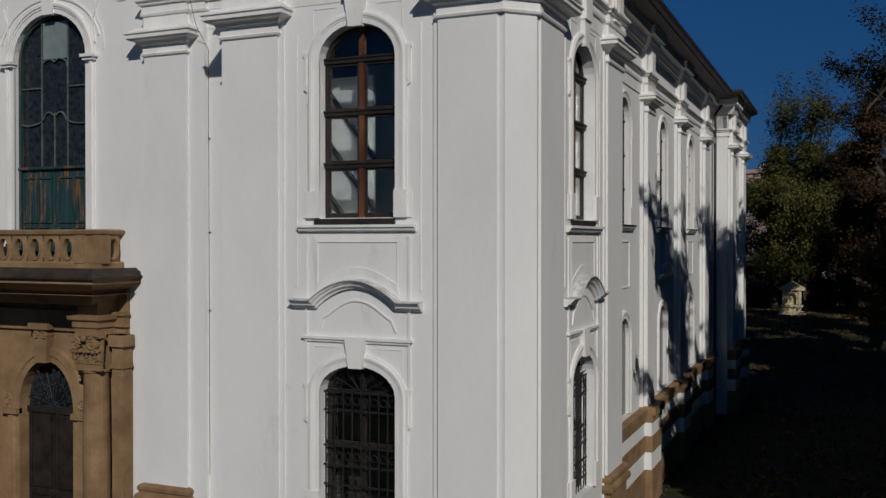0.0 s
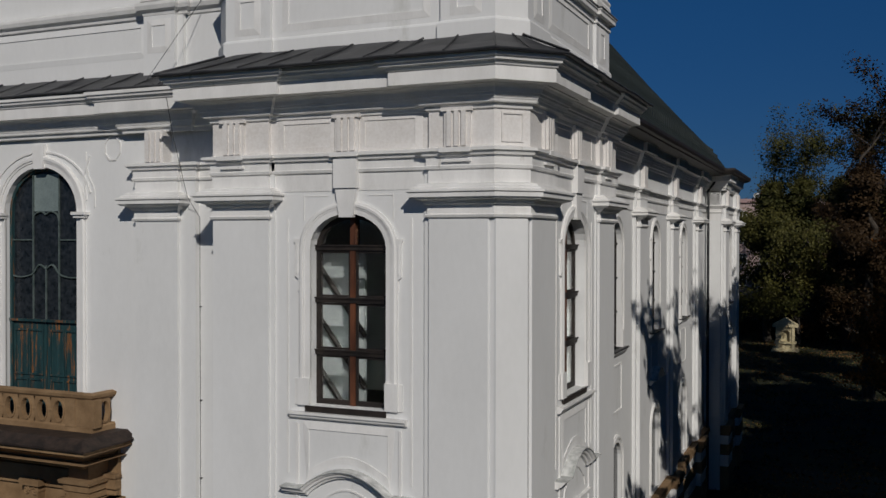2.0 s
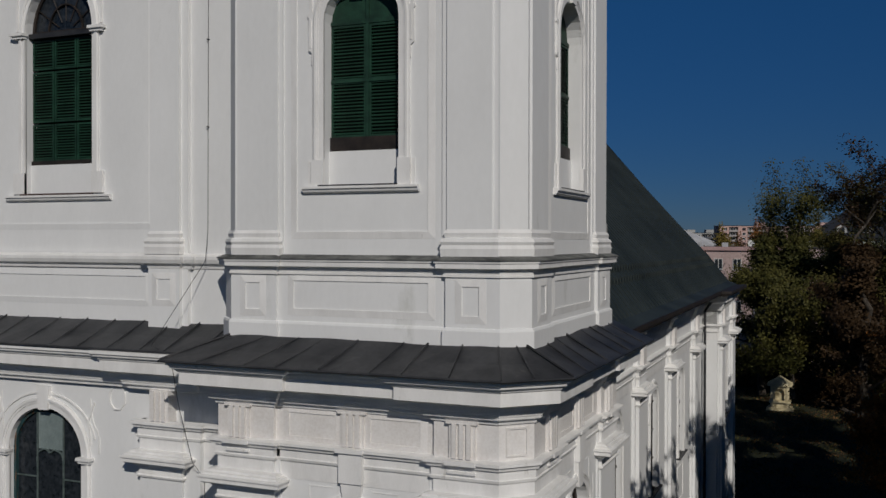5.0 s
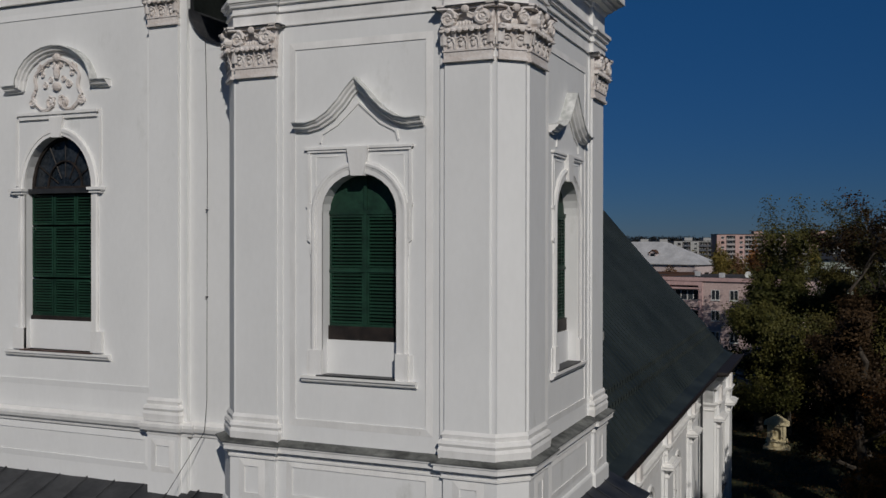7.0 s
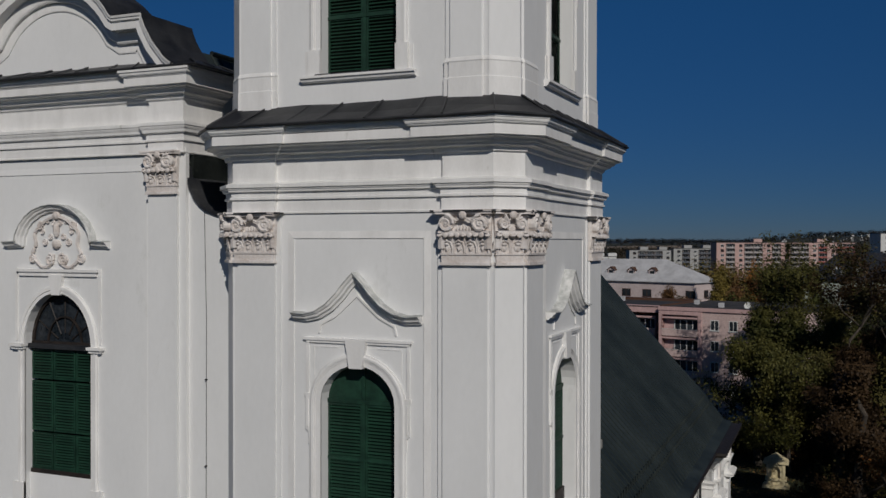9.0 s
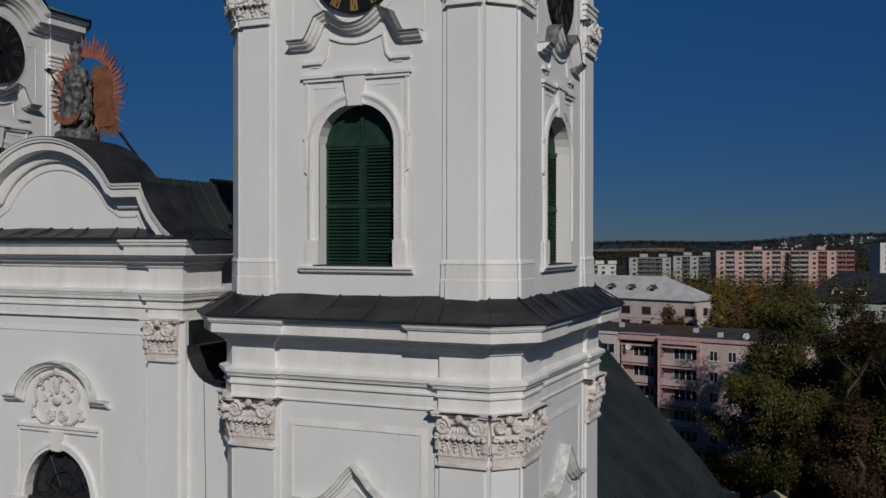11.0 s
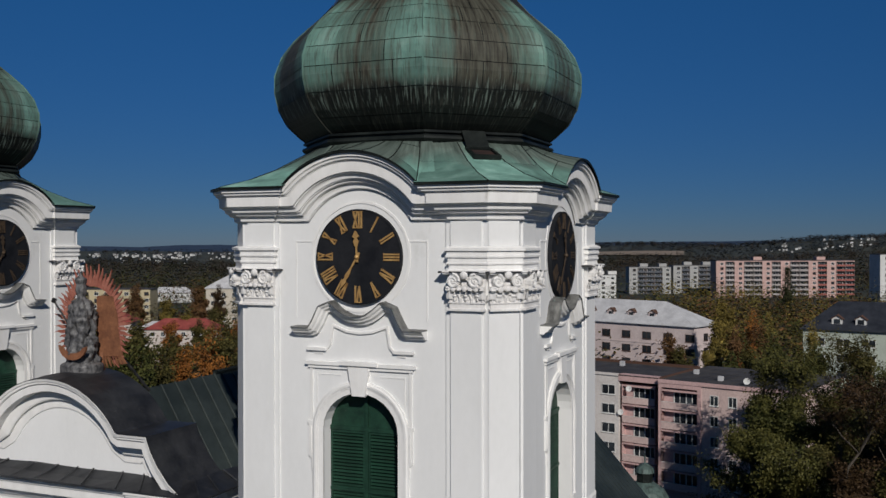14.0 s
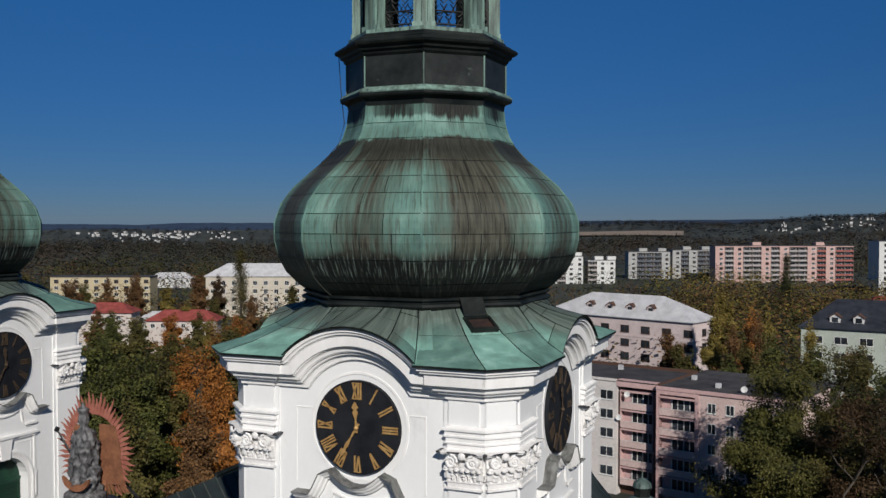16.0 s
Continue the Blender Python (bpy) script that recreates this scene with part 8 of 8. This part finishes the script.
def hip_roof(parent, x0, x1, y0, y1, z, rise, mat, over=0.6, ridge=None, label=""):
    bm = bmesh.new()
    a, b, c, d = x0 - over, x1 + over, y0 - over, y1 + over
    m, r = (c + d) / 2, (d - c) / 2 if ridge is None else ridge
    v = [bm.verts.new(p) for p in ((a, c, z), (b, c, z), (b, d, z), (a, d, z), (a + r, m, z + rise), (b - r, m, z + rise))]
    for f in ((0, 1, 5, 4), (1, 2, 5), (2, 3, 4, 5), (3, 0, 4), (0, 3, 2, 1)):
        face(bm, [v[i] for i in f])
    box(bm, a, b, c, d, z - 0.2, z - 0.01)
    return part("roof", bm, mat, parent, label)


def dormer(roof, x, y, z, mat, frame):
    bm = bmesh.new()
    prism(bm, [(-1.1, 0), (1.1, 0), (1.1, 1.3), (0, 2.0), (-1.1, 1.3)], 0, 3.5)
    d = part("dormer", bm, mat, roof, "small gabled dormer", Matrix.Translation((x, y, z)))
    part("dormer_window", boxes((-0.65, 0.65, -0.05, 0.05, 0.25, 1.3)), TOWNGLASS, d)
    bm = bmesh.new()
    mould(bm, [(-1.3, 1.2), (0, 2.1), (1.3, 1.2)], rect(0, 0.15, -3.3, 0.25))
    part("dormer_roof", bm, BROWNW, d)


# pale house with hipped tin roof and dormers
villa = empty("town_house", -35.8, 244.0, 0.0, -20.0, label="pale rose four-storey house with hipped grey tin roof and dormers", category="house")
part("wall", boxes((-46, -0.6, 0.6, 12.4, 0, 18.8)), ROSE, villa, "pale rose wall")
part("string_course", boxes((-46.1, -0.5, 0.5, 12.5, 13.9, 14.2)), ROSE, villa)
vroof = hip_roof(villa, -46, -0.6, 0.6, 12.4, 19.0, 5.6, TINROOF, ridge=12.0, label="hipped light-grey tin roof")
for s in (-32.5, -26.2, -19.9, -13.6):
    dormer(vroof, s, 2.2, 20.3, ROSE, BROWNW)
for k in range(4):
    for i in range(7):
        house_window(villa, -39.0 + 6.2 * i, 0.6, 15.0 - 3.6 * k, 2.6, 1.9, BROWNW)
    w = house_window(villa, 0, 0, 0, 2.2, 1.9, BROWNW)
    w.matrix_basis = Matrix.Translation((-0.6, 6.5, 15.0 - 3.6 * k)) @ pose(0, 0, 0, 0, 0, 90)

slate = empty("town_house", -10.0, 229.0, 4.6, -8.0, label="grey-green house with dark slate roof and white dormer windows", category="house")
part("wall", boxes((0, 42, 0, 13, -2, 16.0)), SAGE, slate, "grey-green wall")
sroof = hip_roof(slate, 0, 42, 0, 13, 16.2, 6.0, SLATEROOF, label="dark slate roof")
for s in (7, 11.9, 19, 26):
    dormer(sroof, s, 0.8, 17.2, WHITER, WHITER)
for k in range(4):
    for i in range(8):
        house_window(slate, 3.2 + 5.2 * i, 0, 12.6 - 3.5 * k, 2.8, 1.7)


# LOGGIA: recess wall colour darkened to carry the balconies' shade
LOGGIA, BLOCKPINK = wallmat("shade_dark_loggia_plaster", (0.13, 0.115, 0.11)), wallmat("block_pink_render", (0.50, 0.335, 0.30))


def slab_block(x, y, rz, length, depth, floors, z, wall, trims, label, bays="WL", lifts=True):
    """A long block of flats, bay by bay: W a wall with a window on each floor, L a stack of recessed balconies."""
    b = empty("apartment_building", x, y, z, rz, label=label, category="apartment building", group="housing blocks")
    hh = floors * 2.8
    bay = length / len(bays)
    part("roof", boxes((-0.2, length + 0.2, -0.2, depth + 0.2, hh + 0.6, hh + 0.9)), TARROOF, b)
    part("fascia", boxes((0, length, 0, depth, hh, hh + 0.6)), wall, b)
    for i, c in enumerate(bays):
        x0, x1 = bay * i, bay * (i + 1)
        if c == "W":
            part("wall", boxes((x0, x1, 0, depth, -6, hh)), wall, b)
            for k in range(floors):
                house_window(b, x0 + bay * 0.62, 0, 2.8 * k + 0.85, 1.9, 1.5, FRAMEW if (i + k) % 3 else BROWNW)
            continue
        trim = trims[min(len(trims) - 1, len(trims) * i // len(bays))]
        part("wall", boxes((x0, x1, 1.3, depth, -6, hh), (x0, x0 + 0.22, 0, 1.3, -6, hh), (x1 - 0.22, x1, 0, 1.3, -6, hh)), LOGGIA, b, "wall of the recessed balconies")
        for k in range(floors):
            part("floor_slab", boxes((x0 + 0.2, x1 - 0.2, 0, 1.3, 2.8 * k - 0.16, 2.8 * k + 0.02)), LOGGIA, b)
            part("balcony", boxes((x0 + 0.2, x1 - 0.2, -0.12, 0.02, 2.8 * k + 0.02, 2.8 * k + 1.05)), trim, b, "balcony parapet")
            house_window(b, x0 + bay * 0.5, 1.29, 2.8 * k + 0.7, bay * 0.55, 1.7)
    for f in (0.28, 0.74) if lifts else ():
        part("lift_house", boxes((length * f, length * f + 5, 3, 8, hh + 0.8, hh + 2.8)), wall, b)
    return b


PALETRIM, DARKTRIM, REDTRIM = wallmat("pale_parapet", (0.36, 0.33, 0.32)), wallmat("dark_parapet", (0.10, 0.11, 0.13)), wallmat("red_parapet", (0.30, 0.10, 0.085))
slab_block(-72.8, 577, 23.5, 81, 12, 8, 6.0, BLOCKPINK, (PALETRIM, PALETRIM, REDTRIM), "long pink housing block with stacks of pale and red balconies", "WLWLLWLWLLWLWLL")
slab_block(-128, 597, 23, 26, 12, 7, 4.0, GREYR, (DARKTRIM,), "grey housing block with dark balconies", "WLLLW")
slab_block(-103, 610, 23, 26, 12, 7, 5.0, GREYR, (DARKTRIM,), "grey housing block with dark balconies", "WLWLL")
slab_block(-162, 538, 23, 20, 12, 8, 0.0, WHITER, (PALETRIM,), "white seven-storey housing block with balconies", "WLWW")
slab_block(-141, 547, 23, 16, 12, 7, 0.5, WHITER, (PALETRIM,), "white seven-storey housing block with balconies", "LWW")
slab_block(13, 526, 20, 22, 14, 10, 5.0, WHITER, (PALETRIM,), "white ten-storey tower block of flats", "WLWL")
slab_block(-317, 313, 23, 43, 11, 4, 8.1, YELLOW, (PALETRIM,), "long yellow four-storey town building", "W" * 10, lifts=False)
big = empty("town_house", -247, 328, 6.0, 23, label="large cream building with hipped tin roof", category="house")
part("wall", boxes((0, 46, 0, 15, -3, 15.0)), wallmat("pale_cream_render", (0.50, 0.45, 0.37)), big)
hip_roof(big, 0, 46, 0, 15, 15.2, 5.0, TINROOF)
for k in range(4):
    for i in range(10):
        house_window(big, 3 + 4.4 * i, 0, 11.4 - 3.4 * k, 1.8, 1.8)
for x, y, L, w, zz, rz, wm, rm, lab in ((-236, 243, 19, 9, 11.0, 22, CREAM, REDROOF, "house with red tiled roof"), (-203.6, 240, 22, 9, 10.4, 24, CREAM, REDROOF, "long house with red tiled roof"), (-227.6, 262, 24, 10, 6.5, 22, GREYR, TINROOF, "house with grey tin roof"), (-357, 424, 23, 8, 5.0, 22, WHITER, TINROOF, "white house with tin roof"), (7, 430, 14, 10, 5, 20, CREAM, REDROOF, "far house with red roof")):
    hs = empty("house", x, y, ground_z(x, y), rz, label=lab, category="house", group="low houses")
    part("wall", boxes((0, L, 0, w, -2, zz)), wm, hs)
    hip_roof(hs, 0, L, 0, w, zz + 0.2, 3.0, rm)
    for i in range(int(L / 3.2)):
        house_window(hs, 2 + 3.2 * i, 0, zz - 2.2, 1.4, 1.4)

# far housing estate as one scattered lot, and woods on the hills
rng = np.random.default_rng(5)
bm, bm2 = bmesh.new(), bmesh.new()
HAMLETS = [(radians(rng.uniform(*span)), rng.uniform(*reach)) for n, span, reach in ((11, (125.5, 133), (1750, 2450)), (5, (104, 122), (1750, 2600)), (8, (86, 95), (1500, 2300))) for k in range(n)]
for k in range(190):
    a, d = HAMLETS[k % 24]
    a, d = a + rng.normal(0, 0.014), d + rng.normal(0, 170)
    x, y = d * math.cos(a), d * math.sin(a)
    w, z = rng.uniform(1.2, 3.2) * d / 2100, ground_z(x, y) + 2.0
    box(bm, x - w, x + w, y - w * 0.7, y + w * 0.7, z - 8, z + w * 0.8)
    v = [bm2.verts.new(p) for p in ((x - w - 0.5, y - w * 0.8, z + w * 0.8), (x + w + 0.5, y - w * 0.8, z + w * 0.8), (x + w + 0.5, y + w * 0.8, z + w * 0.8), (x - w - 0.5, y + w * 0.8, z + w * 0.8), (x - w * 0.5, y, z + w * 1.5), (x + w * 0.5, y, z + w * 1.5))]
    for f in ((0, 1, 5, 4), (1, 2, 5), (2, 3, 4, 5), (3, 0, 4)):
        face(bm2, [v[i] for i in f])
far = part("far_houses", bm, WHITER, None, "scattered far white houses on the hills", kind="stuff", category="far houses")
part("far_roofs", bm2, TARROOF, far, "dark roofs of the far houses", kind="stuff")


FIELD = (-0.268, -0.158)  # a stubble field on the far slope: bounds of x / y
bm = bmesh.new()
fx = [[bm.verts.new((y * (FIELD[0] + (FIELD[1] - FIELD[0]) * i / 12), y, ground_z(y * (FIELD[0] + (FIELD[1] - FIELD[0]) * i / 12), y) + 3.0)) for i in range(13)] for y in (1480, 1560, 1640, 1720)]
for a, b in zip(fx, fx[1:]):
    for i in range(12):
        face(bm, (a[i], a[i + 1], b[i + 1], b[i]))
part("far_field", bm, material("stubble", (0.20, 0.16, 0.12), (0.28, 0.22, 0.17), 0.02, 0.95, bump=0, fine=0.3), None, "pale stubble field on the far slope", kind="structure", category="field")


def far_wood(name, n, dmin, dmax, colours, seed, size, alo=60, ahi=155, label=""):
    """Woods too far to count: clumps of leaf-like faces standing on the land."""
    g = np.random.default_rng(seed)
    for i, c in enumerate(colours):
        pts, hearts = [], []
        for k in range(n):
            a, d = radians(g.uniform(alo, ahi)), math.sqrt(g.uniform(dmin ** 2, dmax ** 2))
            x, y = d * math.cos(a), d * math.sin(a)
            if noise.noise((x / 240 + 9 * i, y / 240, 2.0)) < -0.05 or FIELD[0] < x / y < FIELD[1] and 1250 < y < 1800:
                continue
            if a > 1.95 and d > 1450 and k % 4:
                continue  # the open valley with its villages
            z, h = ground_z(x, y), g.uniform(7, 13)
            for j in range(6):
                pts.append((x + g.normal(0, 3.0), y + g.normal(0, 3.0), z + h * (0.35 + 0.6 * j / 5)))
                hearts.append((x, y, z - (1.2 if d < 1000 else 3.5) * h))
        me = leaf_cloud(name, pts, (2.0, 2.0, 1.6), 9 if size < 0.8 else 7, size, LEAVES[c], g, hearts, 0.55 if size < 1.5 else 0.3)
        part(name, me, None, None, label, kind="stuff", category="woods")


far_wood("town_trees", 1250, 200, 700, ("olive", "rust", "green"), 3, 0.6, 62, 150, "autumn trees among the town houses")
far_wood("street_trees", 330, 265, 560, ("olive", "rust", "yellow"), 14, 0.62, 84, 100.5, "autumn trees between the town houses and the housing blocks")
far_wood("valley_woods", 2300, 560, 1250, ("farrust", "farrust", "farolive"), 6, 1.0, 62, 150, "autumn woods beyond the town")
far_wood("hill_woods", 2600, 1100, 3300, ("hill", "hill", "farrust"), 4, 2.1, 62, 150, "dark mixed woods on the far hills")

# ---- stone shrine in the park, and a small chapel cupola past the nave ----
STONE = material("pale_stone", (0.46, 0.39, 0.23), (0.66, 0.57, 0.36), 1.2, 0.9, bump=0.3, fine=12)
shrine = empty("wayside_shrine", -8.1, 118.0, 0.4, 2, label="pale yellowish stone shrine with niche and pediment on the lawn", category="shrine")
shrine.scale = (0.8, 0.8, 0.8)
part("steps", boxes((-1.9, 1.9, -1.4, 1.4, -0.6, 0.2), (-1.7, 1.7, -1.2, 1.2, 0.2, 0.5)), STONE, shrine)
bm = bmesh.new()
wall_panel(bm, -1.25, 1.25, 0.5, 3.6, [(0.6, 1.5, 2.7, 3.2)], 0.6)
box(bm, -1.25, 1.25, 0.6, 1.9, 0.5, 3.6)
for s in (-1, 1):
    box(bm, *sorted((s * 1.25, s * 1.2)), 0.0, 0.6, 0.5, 3.6)
part("body", bm, STONE, shrine, m=Matrix.Translation((0, -0.95, 0)))
for s in (-1, 1):
    part("pilaster", boxes((s * 1.1 - 0.2, s * 1.1 + 0.2, -1.12, -0.9, 0.5, 3.6)), STONE, shrine)
part("ledge", boxes((-1.5, 1.5, -1.25, 1.1, 1.2, 1.4)), STONE, shrine)
bm = bmesh.new()
prism(bm, [(-1.75, 3.6), (1.75, 3.6), (1.75, 3.9), (0, 4.9), (-1.75, 3.9)], -1.3, 1.2)
part("pediment", bm, STONE, shrine)

CUPOLA = material("grey_green_copper", (0.035, 0.05, 0.046), (0.10, 0.15, 0.135), 0.9, 0.6, bump=0.1, fine=6, stretch=(2, 2, 0.6))
chapel = empty("chapel_cupola", -22.3, 112.5, -2.3, label="small green copper cupola of a chapel with a lantern", category="cupola")
bm = bmesh.new()
lathe(bm, [(3.2, 0), (3.2, 11.2), (3.4, 11.4), (3.4, 11.7), (2.9, 11.8)], 8)
part("drum", bm, CREAM, chapel)
bm = bmesh.new()
lathe(bm, [(3.1, 11.7), (2.85, 12.6), (2.3, 13.5), (1.5, 14.1), (0.95, 14.4)], 16)
part("dome", bm, CUPOLA, chapel, "grey-green copper dome")
bm = bmesh.new()
lathe(bm, [(0.95, 14.3), (0.95, 15.6)], 8)
part("lantern", bm, COPPERDARK, chapel)
bm = bmesh.new()
lathe(bm, [(1.15, 15.5), (1.0, 16.0), (0.5, 16.4), (0.1, 16.6), (0.03, 17.6)], 12)
part("lantern_dome", bm, CUPOLA, chapel, "grey-green copper lantern dome")
